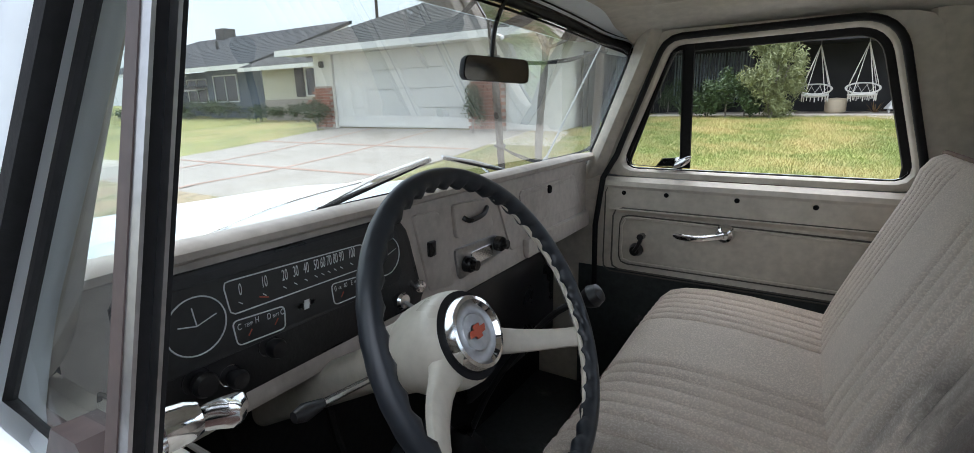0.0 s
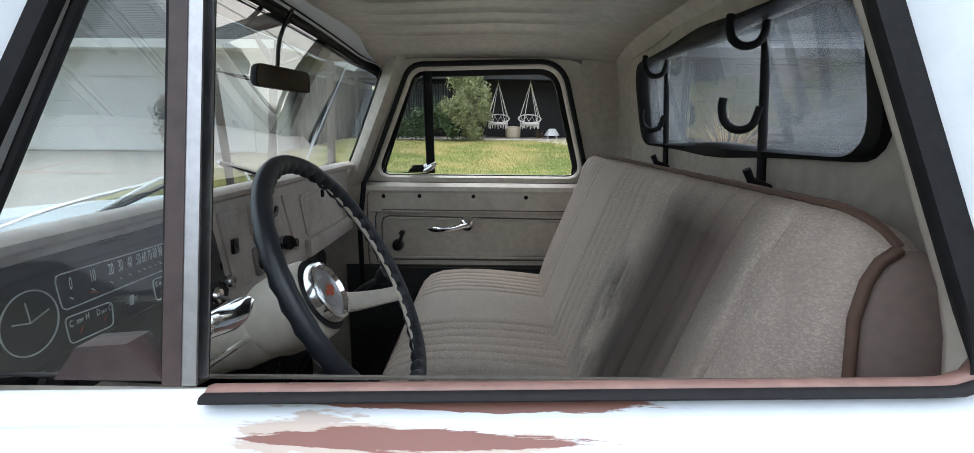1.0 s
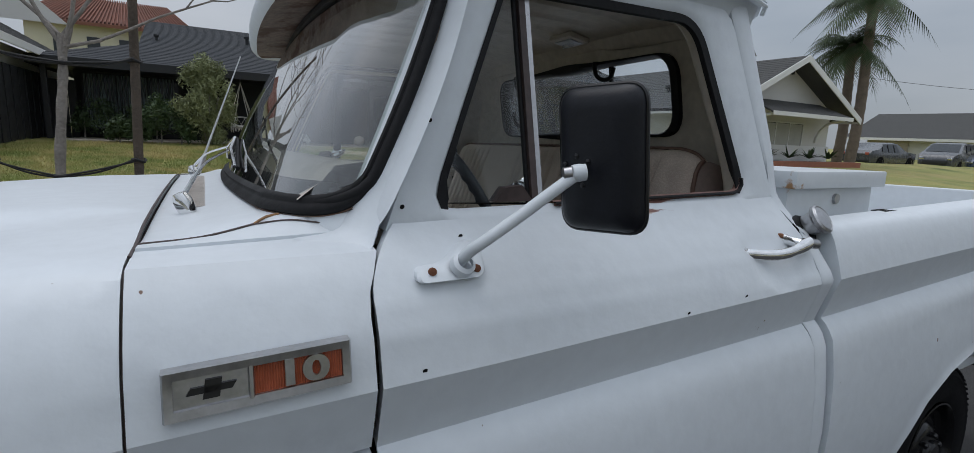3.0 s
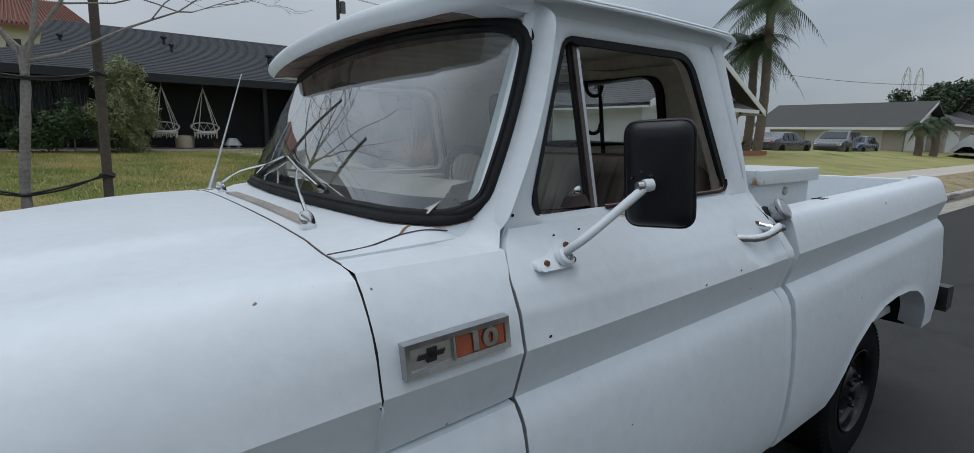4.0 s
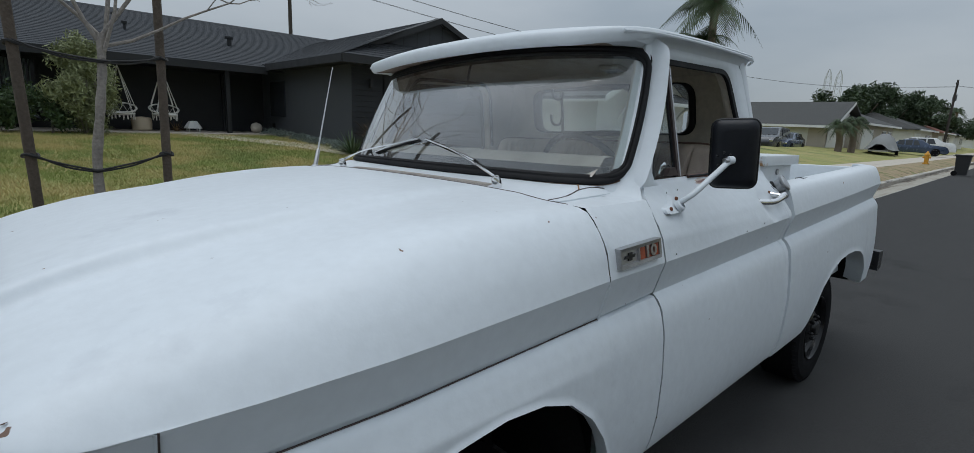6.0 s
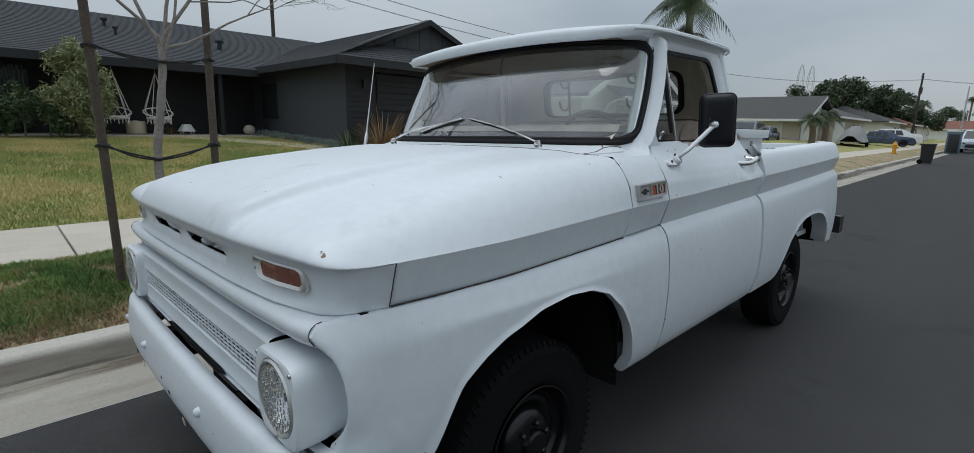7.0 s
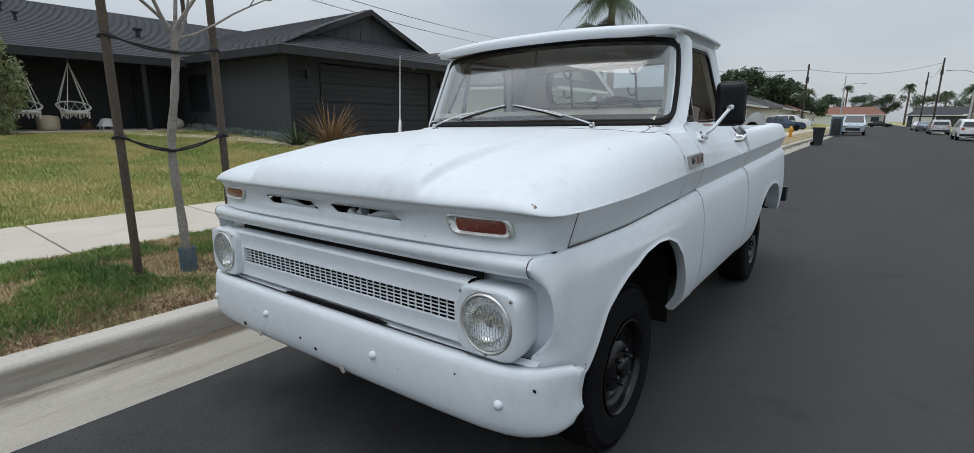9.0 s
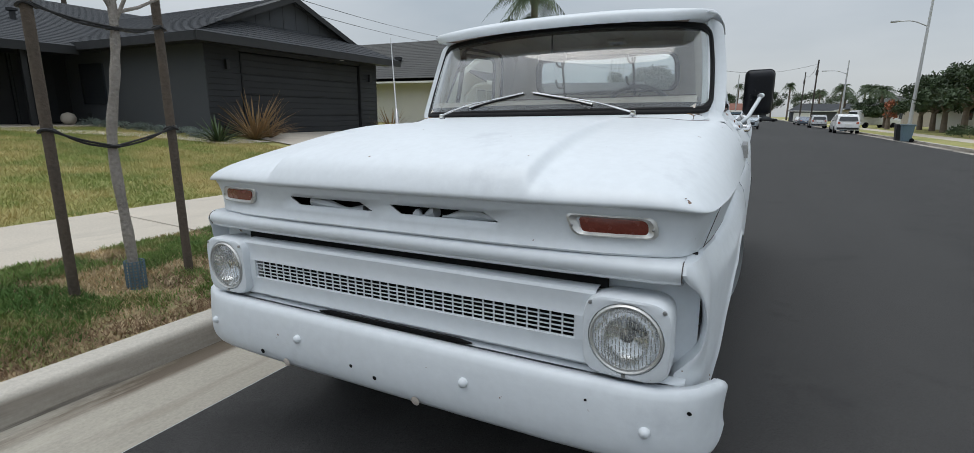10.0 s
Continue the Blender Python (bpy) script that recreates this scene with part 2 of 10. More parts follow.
DIRT_BED = mat("planting_soil", (0.07, 0.05, 0.035), 0.95, 0, 0.3, 3, 40, 0.6, 40)
PRIMER = mat("worn_red_sill", (0.21, 0.12, 0.10), 0.5, 0, 0.3, 12, 60)
DRIVE = mat("tan_drive_concrete", (0.34, 0.31, 0.275), 0.85, 0, 0.12, 0.8, 60, 0.3, 120)
BAND = mat("faded_brick_band", (0.36, 0.22, 0.17), 0.85, 0, 0.2, 4, 60)
patches(DRIVE, (0.27, 0.24, 0.205), 0.7, 0.5, 0.75)
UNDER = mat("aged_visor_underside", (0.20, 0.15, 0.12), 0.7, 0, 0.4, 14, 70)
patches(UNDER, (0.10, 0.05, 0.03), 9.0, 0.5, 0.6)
# Grey for the shadow lines and grime drawn round the door pressing.
GROOVE_DARK = mat("grey_groove_dirt_shade", (0.10, 0.092, 0.078), 0.8, 0, 0.3, 12, 60)
BROWN = mat("worn_brown_channel", (0.055, 0.037, 0.034), 0.55, 0, 0.35, 12, 60)
CHIP = mat("bare_rust_chip", (0.07, 0.045, 0.035), 0.8, 0, 0.3, 40, 120)
ASPHALT = mat("asphalt", (0.046, 0.0455, 0.045), 0.9, 0, 0.40, 3.0, 110, 0.8, 150, spec=0.22)
patches(ASPHALT, (0.085, 0.085, 0.085), 160.0, 0.66, 0.74, detail=2)
patches(ASPHALT, (0.020, 0.020, 0.021), 120.0, 0.62, 0.70, detail=2, shift=(3, 1, 2))
patches(ASPHALT, (0.056, 0.055, 0.054), 0.25, 0.5, 0.75, stretch=(0.15, 1, 1))
patches(ASPHALT, (0.030, 0.030, 0.030), 1.1, 0.58, 0.75, shift=(4, 2, 0))
CONCRETE = mat("concrete", (0.50, 0.45, 0.38), 0.85, 0, 0.14, 1.2, 60, 0.4, 120)
patches(CONCRETE, (0.36, 0.33, 0.285), 1.6, 0.52, 0.78, stretch=(0.5, 1.5, 1))
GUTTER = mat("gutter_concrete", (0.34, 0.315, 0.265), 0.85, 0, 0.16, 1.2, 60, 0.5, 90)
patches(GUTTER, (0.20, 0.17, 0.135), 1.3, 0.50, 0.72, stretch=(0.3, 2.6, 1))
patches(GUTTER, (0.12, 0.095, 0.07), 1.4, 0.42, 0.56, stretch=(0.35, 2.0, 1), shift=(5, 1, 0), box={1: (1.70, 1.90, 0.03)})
patches(GUTTER, (0.42, 0.39, 0.33), 3.0, 0.56, 0.72, stretch=(0.4, 1.5, 1), shift=(2, 5, 0))
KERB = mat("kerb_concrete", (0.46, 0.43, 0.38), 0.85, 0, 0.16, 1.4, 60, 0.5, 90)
# Kerb face coloured darker than the top, by height.
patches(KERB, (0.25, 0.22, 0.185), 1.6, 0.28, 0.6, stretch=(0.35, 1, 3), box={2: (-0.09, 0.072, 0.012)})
patches(KERB, (0.13, 0.115, 0.10), 1.1, 0.53, 0.62, stretch=(0.3, 1, 6), shift=(2, 0, 5))
LAWN = mat("lawn_soil", (0.26, 0.27, 0.085), 0.95, 0, 0.3, 1.0, 40, 0.9, 30)
patches(LAWN, (0.36, 0.30, 0.12), 0.55, 0.42, 0.66)
patches(LAWN, (0.09, 0.125, 0.03), 0.35, 0.55, 0.72, shift=(7, 3, 0))
STRIP = mat("verge_soil", (0.32, 0.245, 0.145), 0.95, 0, 0.3, 1.4, 40, 0.9, 30)
patches(STRIP, (0.15, 0.16, 0.055), 1.6, 0.50, 0.62)
patches(STRIP, (0.36, 0.27, 0.16), 2.6, 0.60, 0.68, shift=(9, 2, 0))
patches(STRIP, (0.11, 0.08, 0.045), 2.3, 0.58, 0.66, shift=(4, 1, 0))
TOOLBOX = mat("white_toolbox_paint", (0.64, 0.67, 0.69), 0.4, 0, 0.05, 2, 30)
patches(TOOLBOX, (0.36, 0.20, 0.09), 9.0, 0.86, 0.92, box={0: (1.90, 1.99, 0.05), 1: (-0.86, -0.76, 0.05), 2: (1.36, 1.5, 0.03)}, crisp=True)
patches(TOOLBOX, (0.40, 0.25, 0.13), 16.0, 0.66, 0.72)
BLADE = mat("grass_blade", (0.215, 0.265, 0.07), 0.75, 0, 0.25, 0.8, 30)
patches(BLADE, (0.46, 0.38, 0.16), 0.9, 0.42, 0.6)
BLADE_GREEN = mat("verge_grass_blade", (0.16, 0.235, 0.06), 0.75, 0, 0.35, 0.8, 30)
patches(BLADE_GREEN, (0.08, 0.16, 0.034), 2.5, 0.5, 0.62, shift=(3, 0, 0))
patches(BLADE_GREEN, (0.33, 0.25, 0.12), 1.5, 0.54, 0.64)
BLADE_STRAW = mat("dry_thatch_blade", (0.47, 0.36, 0.21), 0.85, 0, 0.35, 1.5, 40)
patches(BLADE_STRAW, (0.20, 0.14, 0.085), 2.0, 0.48, 0.66)
patches(BLADE_STRAW, (0.29, 0.20, 0.125), 5.0, 0.3, 0.5, box={1: (1.9, 2.24, 0.05)})
STUCCO_DARK = mat("charcoal_stucco", (0.064, 0.069, 0.077), 0.9, 0, 0.10, 1.0, 70, 0.6, 90)
SIDING_DARK = mat("black_lap_siding", (0.018, 0.020, 0.023), 0.75, 0, 0.15, 1.5, 50, 0.2, 60, object_vary=0.3)
ROOF_DARK = mat("charcoal_shingle", (0.040, 0.044, 0.050), 0.9, 0, 0.22, 1.2, 40, 0.8, 50)
ROOF_GREY = mat("grey_shingle", (0.070, 0.070, 0.068), 0.9, 0, 0.25, 1.2, 40, 0.8, 50)
ROOF_TILE = mat("clay_roof_tile", (0.20, 0.085, 0.06), 0.85, 0, 0.25, 1.5, 20)
TRIM_BLACK = mat("black_trim_paint", (0.014, 0.015, 0.017), 0.6, 0, 0.2, 3, 40)
WHITE_WALL = mat("white_stucco", (0.67, 0.66, 0.62), 0.9, 0, 0.06, 1.0, 60, 0.3, 90)
CREAM_WALL = mat("cream_siding", (0.60, 0.57, 0.46), 0.85, 0, 0.06, 1.0, 60, 0.2, 90)
TAN_WALL = mat("tan_stucco", (0.46, 0.41, 0.35), 0.9, 0, 0.08, 1.0, 60, 0.3, 90)
BLUE_WALL = mat("slate_blue_siding", (0.10, 0.13, 0.17), 0.85, 0, 0.08, 1.0, 60, 0.2, 90)
WHITE_TRIM = mat("white_trim_paint", (0.74, 0.74, 0.72), 0.5, 0, 0.06, 2, 40)
BRICK = mat("red_brick", (0.33, 0.13, 0.085), 0.85, 0, 0.3, 5, 60, 0.4, 90, object_vary=0.8)
MORTAR = mat("brick_mortar", (0.36, 0.32, 0.28), 0.9, 0, 0.15, 5, 60)
CURTAIN = mat("pale_grey_curtain", (0.20, 0.245, 0.25), 0.9, 0, 0.15, 4, 40)
CURTAIN_PALE = mat("pale_window_blind", (0.42, 0.42, 0.38), 0.8, 0, 0.12, 3, 40)
WINDOW = mat("dark_window_pane", (0.03, 0.035, 0.04), 0.06, 0, 0.1, 2, 20)
WOODSTAKE = mat("weathered_stake", (0.085, 0.066, 0.05), 0.85, 0, 0.3, 5, 60, 0.5, 60)
BARK = mat("pale_grey_bark", (0.26, 0.235, 0.21), 0.9, 0, 0.28, 7, 50, 0.7, 50)
PALMBARK = mat("palm_bark", (0.17, 0.135, 0.105), 0.9, 0, 0.35, 4, 40, 0.8, 30)
LEAF = mat("dark_leaf", (0.035, 0.06, 0.022), 0.6, 0, 0.4, 1.0, 12)
LEAF_PALM = mat("palm_leaf", (0.045, 0.075, 0.025), 0.55, 0, 0.35, 1.0, 12)
LEAF_OLIVE = mat("olive_leaf", (0.22, 0.245, 0.115), 0.6, 0, 0.35, 2.0, 20)
LEAF_SHRUB = mat("shrub_leaf", (0.05, 0.085, 0.03), 0.6, 0, 0.4, 2.0, 20)
LEAF_GREY = mat("grey_groundcover_leaf", (0.16, 0.20, 0.18), 0.7, 0, 0.3, 2.0, 20)
LEAF_FLAX = mat("bronze_flax_leaf", (0.25, 0.155, 0.07), 0.55, 0, 0.5, 3.0, 20, object_vary=0.3)
ROPE = mat("white_cotton_rope", (0.72, 0.70, 0.66), 0.85, 0, 0.08, 8, 60)
BLACKSTRAP = mat("black_tie_strap", (0.012, 0.012, 0.013), 0.6, 0, 0.2, 8, 60)
GREYPAINT = mat("grey_car_paint", (0.08, 0.085, 0.095), 0.25, 0.3, 0.08, 3, 40, coat=0.6)
WHITECAR = mat("white_car_paint", (0.72, 0.73, 0.74), 0.28, 0, 0.04, 3, 40, coat=0.5)
BLUECAR = mat("blue_car_paint", (0.05, 0.075, 0.13), 0.25, 0.3, 0.08, 3, 40, coat=0.6)
BINPLASTIC = mat("black_bin_plastic", (0.02, 0.021, 0.023), 0.55, 0, 0.2, 4, 40)
BLUEPLASTIC = mat("blue_grey_plastic", (0.10, 0.16, 0.20), 0.5, 0, 0.1, 4, 40)
YELLOW = mat("hydrant_yellow", (0.62, 0.30, 0.03), 0.5, 0, 0.12, 4, 40)
TARP = mat("grey_boat_cover", (0.20, 0.205, 0.20), 0.8, 0, 0.15, 3, 40, 0.4, 20)
PUFF = mat("cream_pouf_cloth", (0.62, 0.53, 0.40), 0.9, 0, 0.08, 6, 90)
POLE_GALV = mat("galvanised_pole", (0.48, 0.49, 0.50), 0.5, 0.3, 0.1, 3, 40)
POLE_WOOD = mat("creosote_pole", (0.055, 0.045, 0.04), 0.9, 0, 0.2, 3, 40)

# ---- building helpers ----
def put(name, bm, material, parent=None, label="", smooth=35, double=None):
    """Links a bmesh as one mesh object, under a parent when given."""
    bmesh.ops.remove_doubles(bm, verts=bm.verts, dist=1e-5)
    bmesh.ops.recalc_face_normals(bm, faces=bm.faces)
    me = bpy.data.meshes.new(name)
    bm.to_mesh(me)
    bm.free()
    me.materials.append(material)
    if smooth:
        me.polygons.foreach_set("use_smooth", [True] * len(me.polygons))
        me.set_sharp_from_angle(angle=radians(smooth))
    ob = new(name, me)
    if parent is not None:
        ob.parent = parent
    if double:
        s = ob.modifiers.new("thickness", "SOLIDIFY")
        s.thickness, s.offset = double, -1
    if label:
        tagged(ob, label)
    return ob


def thing(name, label, category, at=(0, 0, 0), turn=0, group="", kind=""):
    e = new(name)
    e.matrix_world = pose(*at, 0, 0, turn)
    e.empty_display_size = 0.1
    return tagged(e, label, category, group, kind)


def solo(name, bm, material, label, category, group="", kind="", smooth=35):
    return tagged(put(name, bm, material, None, "", smooth), label, category, group, kind)


def grid(rows, closed=False, bm=None, flip=False):
    """A sheet through rows of points; closed joins the last column to the first."""
    bm = bm or bmesh.new()
    vs = [[bm.verts.new(p) for p in r] for r in rows]
    for a, b in zip(vs, vs[1:]):
        n = len(a)
        for i in range(n if closed else n - 1):
            j = (i + 1) % n
            q = [a[i], a[j], b[j], b[i]]
            if len({tuple(v.co) for v in q}) >= 3:
                try:
                    bm.faces.new(q[::-1] if flip else q)
                except ValueError:
                    pass
    return bm


def cap(bm, pts):
    try:
        bm.faces.new([bm.verts.new(p) for p in pts])
    except ValueError:
        pass
    return bm


def box(x0, x1, y0, y1, z0, z1, r=0.0, bm=None, seg=2):
    own = bmesh.new()
    bmesh.ops.create_cube(own, size=1)
    for v in own.verts:
        v.co = ((x0 + x1) / 2 + v.co.x * (x1 - x0), (y0 + y1) / 2 + v.co.y * (y1 - y0), (z0 + z1) / 2 + v.co.z * (z1 - z0))
    if r:
        bmesh.ops.bevel(own, geom=own.edges[:], offset=r, segments=seg, profile=0.5, affect="EDGES")
    return join(bm, own)


def join(bm, own, m=None):
    if m is not None:
        bmesh.ops.transform(own, matrix=m, verts=own.verts)
    if bm is None:
        return own
    me = bpy.data.meshes.new("tmp")
    own.to_mesh(me)
    own.free()
    bm.from_mesh(me)
    bpy.data.meshes.remove(me)
    return bm


def ring(c, r, axis, n=16, r2=None, up=None):
    a = Vector(axis).normalized()
    u = a.orthogonal().normalized() if up is None else (Vector(up) - a * a.dot(Vector(up))).normalized()
    w = a.cross(u)
    return [Vector(c) + u * (r * math.cos(t)) + w * ((r2 or r) * math.sin(t)) for t in [2 * math.pi * i / n for i in range(n)]]


def tube(path, r, n=10, bm=None, closed=False, caps=True):
    """A round bar along a path; r is one radius or one for each point."""
    bm = bm or bmesh.new()
    pts = [Vector(p) for p in path]
    rr = r if hasattr(r, "__len__") else [r] * len(pts)
    rows, u = [], None
    for i, p in enumerate(pts):
        a, b = (pts[i - 1], pts[(i + 1) % len(pts)]) if closed else (pts[max(i - 1, 0)], pts[min(i + 1, len(pts) - 1)])
        d = (b - a).normalized()
        u = d.orthogonal().normalized() if u is None else (u - d * d.dot(u)).normalized()
        w = d.cross(u)
        rows.append([p + (u * math.cos(t) + w * math.sin(t)) * rr[i] for t in [2 * math.pi * k / n for k in range(n)]])
    if closed:
        rows.append(rows[0])
    grid(rows, True, bm)
    if caps and not closed:
        cap(bm, rows[0]), cap(bm, rows[-1])
    return bm


def lathe(profile, c, axis, n=32, bm=None):
    """profile: (radius, along the axis)."""
    a = Vector(axis).normalized()
    return grid([[Vector(c) + a * h + (v - Vector(c)) for v in ring(c, max(r, 1e-4), a, n)] for r, h in profile], True, bm)


def curve_pts(pts, k=6):
    """A smooth line through points."""
    p = [Vector(q) for q in pts]
    out = []
    for i in range(len(p) - 1):
        a, b, c, d = p[max(i - 1, 0)], p[i], p[i + 1], p[min(i + 2, len(p) - 1)]
        for j in range(k):
            t = j / k
            out.append(0.5 * ((2 * b) + (c - a) * t + (2 * a - 5 * b + 4 * c - d) * t * t + (3 * b - a - 3 * c + d) * t ** 3))
    return out + [p[-1]]


def round_poly(pts, radii, k=5):
    """A closed outline of 2D points with rounded corners."""
    out = []
    n = len(pts)
    for i in range(n):
        p, a, b = Vector(pts[i]), Vector(pts[i - 1]), Vector(pts[(i + 1) % n])
        r = radii[i] if hasattr(radii, "__len__") else radii
        u, v = (a - p).normalized(), (b - p).normalized()
        s, e = p + u * min(r, (a - p).length * 0.48), p + v * min(r, (b - p).length * 0.48)
        for j in range(k + 1):
            t = j / k
            out.append((1 - t) ** 2 * s + 2 * t * (1 - t) * p + t * t * e)
    return out


def resample(loop, n):
    """n points at even steps along a closed outline."""
    q = [Vector(p) for p in loop] + [Vector(loop[0])]
    d = [0]
    for a, b in zip(q, q[1:]):
        d.append(d[-1] + (b - a).length)
    out, j = [], 0
    for i in range(n):
        s = d[-1] * i / n
        while d[j + 1] < s:
            j += 1
        t = (s - d[j]) / max(d[j + 1] - d[j], 1e-9)
        out.append(q[j].lerp(q[j + 1], t))
    return out


def mirrored(bm):
    """The same shape on the truck's other side."""
    own = bm.copy()
    for v in own.verts:
        v.co.y = -v.co.y
    bmesh.ops.reverse_faces(own, faces=own.faces)
    return own


def lerp(x, xs, ys):
    return float(np.interp(x, xs, ys))


def writing(text, size, place, material, parent, name="lettering", depth=0.001, bold=0.0):
    """Raised letters as a mesh, in the local pose given."""
    cu = bpy.data.curves.new(name, "FONT")
    cu.body, cu.size, cu.extrude, cu.align_x, cu.align_y = text, size, depth, "CENTER", "CENTER"
    cu.offset = bold
    tmp = bpy.data.objects.new("tmp_text", cu)
    scene.collection.objects.link(tmp)
    me = bpy.data.meshes.new_from_object(tmp.evaluated_get(bpy.context.evaluated_depsgraph_get()))
    bpy.data.objects.remove(tmp)
    bpy.data.curves.remove(cu)
    me.transform(place)
    me.materials.clear()
    me.materials.append(material)
    ob = new(name, me)
    ob.parent = parent
    return ob

# ---- the pickup truck: x to the rear, y to the kerb side, z up, from under the front axle ----
truck = thing("pickup_truck", "old white-painted pickup truck with worn paint, parked at the kerb", "truck")
truck.matrix_world = LEAN


def tpart(name, bm, material, parent=None, label="", smooth=35, double=None):
    return put(name, bm, material, parent or truck, label, smooth, double)


def both(name, bm, material, parent=None, label="", smooth=35, double=None):
    """The part on the driver's side and its mirror image."""
    other = mirrored(bm)
    return tpart(name, bm, material, parent, label, smooth, double), tpart(name, other, material, parent, label, smooth, double)


def z_crease(x):
    return lerp(x, [-0.75, -0.2, 0.4, 0.9, 1.25, 1.75, 3.8], [1.112, 1.122, 1.148, 1.158, 1.170, 1.185, 1.245])


def z_seam(x):
    return lerp(x, [-0.75, -0.2, 0.4, 0.7, 1.75, 3.8], [1.0, 1.008, 1.034, 1.048, 1.075, 1.14])


def half(x):
    return lerp(x, [-0.75, -0.68, -0.6, -0.45, -0.2, 0.4, 1.8, 3.0, 3.85], [0.965, 0.966, 0.969, 0.985, 0.997, 1.004, 1.004, 1.0, 0.985])


def side_upper(x, z):
    """Half width above the crease line."""
    zc = z_crease(x)
    return half(x) - lerp(z, [zc, zc + 0.02, 1.22, 1.26, 1.30, 1.33, 1.36, 1.40, 1.44], [0, 0.006, 0.016, 0.036, 0.066, 0.098, 0.125, 0.148, 0.155])


def side_band(x, t):
    """The shaded band between the crease (t=0) and the seam (t=1)."""
    return half(x) - 0.034 * t, z_crease(x) + (z_seam(x) - z_crease(x)) * t


def side_lower(x, z):
    zs = z_seam(x)
    k = lerp(x, [-0.75, -0.55, -0.2], [0.2, 0.75, 1.0])
    return half(x) - 0.034 + lerp(z, [0.45, 0.48, 0.51, 0.57, 0.66, 0.8, 0.93, zs - 0.05, zs - 0.022, zs - 0.008, zs],
                                  [-0.045, -0.012, 0.016, 0.036, 0.050, 0.056, 0.050, 0.036, 0.022, 0.010, 0.0]) * k


# hood: a clamshell with a raised middle and sides that turn down to the fender
def nose(s):
    """The nose line in plan: x at the share s of the half width."""
    return lerp(abs(s), [0, 0.45, 0.55, 0.7, 0.82, 0.88, 0.93, 0.96, 0.98, 0.99, 0.997, 1.0], [-0.812, -0.809, -0.805, -0.794, -0.782, -0.773, -0.760, -0.744, -0.718, -0.690, -0.645, -0.588])


def hood_top(x):
    return lerp(x, [-0.812, -0.810, -0.803, -0.79, -0.77, -0.74, -0.68, -0.55, -0.35, -0.1, 0.15, 0.45], [1.130, 1.140, 1.152, 1.164, 1.176, 1.188, 1.205, 1.234, 1.266, 1.298, 1.322, 1.345])


HOOD_END = 0.4145


def hood_point(u, s):
    sg, a = (1 if s >= 0 else -1), abs(s)
    x = nose(min(a, 1)) + (HOOD_END - nose(min(a, 1))) * u
    w = half(x)
    if a <= 1:
        y0 = 0.66
        zt = hood_top(min(x - (nose(min(a, 1)) + 0.812) * (1 - u), 0.45))
        crown = zt + 0.012 * (1 - (a * 1.2) ** 2) * min(1, u * 5)
        yc = lerp(x, [-0.81, -0.6, -0.3, 0.4], [0.502, 0.500, 0.49, 0.50])
        step = 1 / (1 + math.exp((a * w - yc) / lerp(x, [-0.78, -0.5, 0.2], [0.006, 0.008, 0.012])))
        crown += 0.034 * step * min(1, u * 25) * lerp(u, [0.3, 0.6, 0.88, 1], [1, 0.7, 0.5, 0.02]) - 0.012 * max(0, a * w - yc) * min(1, u * 6)
        if a <= y0:
            return (x, sg * a * w, crown)
        f = (a - y0) / (1 - y0)
        fall = f ** lerp(x, [-0.8, -0.5, 0.0, 0.4], [6.0, 5.0, 4.5, 4.5])
        zc = z_crease(x)
        ya, za = y0 * w + (w - y0 * w) * f, crown + (zc - crown) * fall
        pts = [(y0 * w, crown), (0.775, 1.3335), (0.86, 1.3315)] + [(side_upper(0.43, z), z) for z in (1.326, 1.31, 1.29, 1.26, 1.23, 1.20, 1.175)] + [(w, zc)]
        d = [0.0]
        for p, q in zip(pts, pts[1:]):
            d.append(d[-1] + math.hypot(q[0] - p[0], q[1] - p[1]))
        k = f * d[-1]
        yb_, zb_ = lerp(k, d, [p[0] for p in pts]), lerp(k, d, [p[1] for p in pts])
        m_ = lerp(u, [0.3, 1.0], [0, 1]) ** 1.5
        return (x, sg * (ya + (yb_ - ya) * m_), za + (zb_ - za) * m_)
    y, z = side_band(x, a - 1)
    return (x, sg * y, z + 0.003 * (a - 1))


us = [0, 0.002, 0.006, 0.012, 0.02, 0.03, 0.05, 0.075, 0.105, 0.14, 0.2, 0.27, 0.35, 0.45, 0.55, 0.65, 0.75, 0.85, 0.93, 0.98, 1.0]
ss = [i / 60 for i in range(0, 40)] + [0.47 + 0.005 * i for i in range(18)] + [0.66 + 0.34 * i / 14 for i in range(0, 15)] + [0.962, 0.985, 0.992, 0.996] + [1.12, 1.3, 1.5, 1.7, 1.86, 1.98]
ss = sorted({round(v, 4) for v in ss})
line = [-v for v in ss[::-1] if v > 0] + ss
bm = bmesh.new()
rows = []
for u in us:
    row = []
    for s in line:
        p = hood_point(u, s)
        if abs(s) > 1:
            x = -0.588 + (HOOD_END + 0.588) * max(0, u - 0.03) / 0.97 if u > 0 else -0.588
            y, z = side_band(x, abs(s) - 1)
            p = (x, math.copysign(y, s), z)
        row.append(p)
    rows.append(row)
rows.append([(p[0] + 0.0005, p[1], p[2] - 0.016) for p in rows[-1]])
grid(rows, bm=bm)
hood = tpart("hood", bm, PAINT, None, "white clamshell hood with chipped edges", smooth=26, double=0.004)
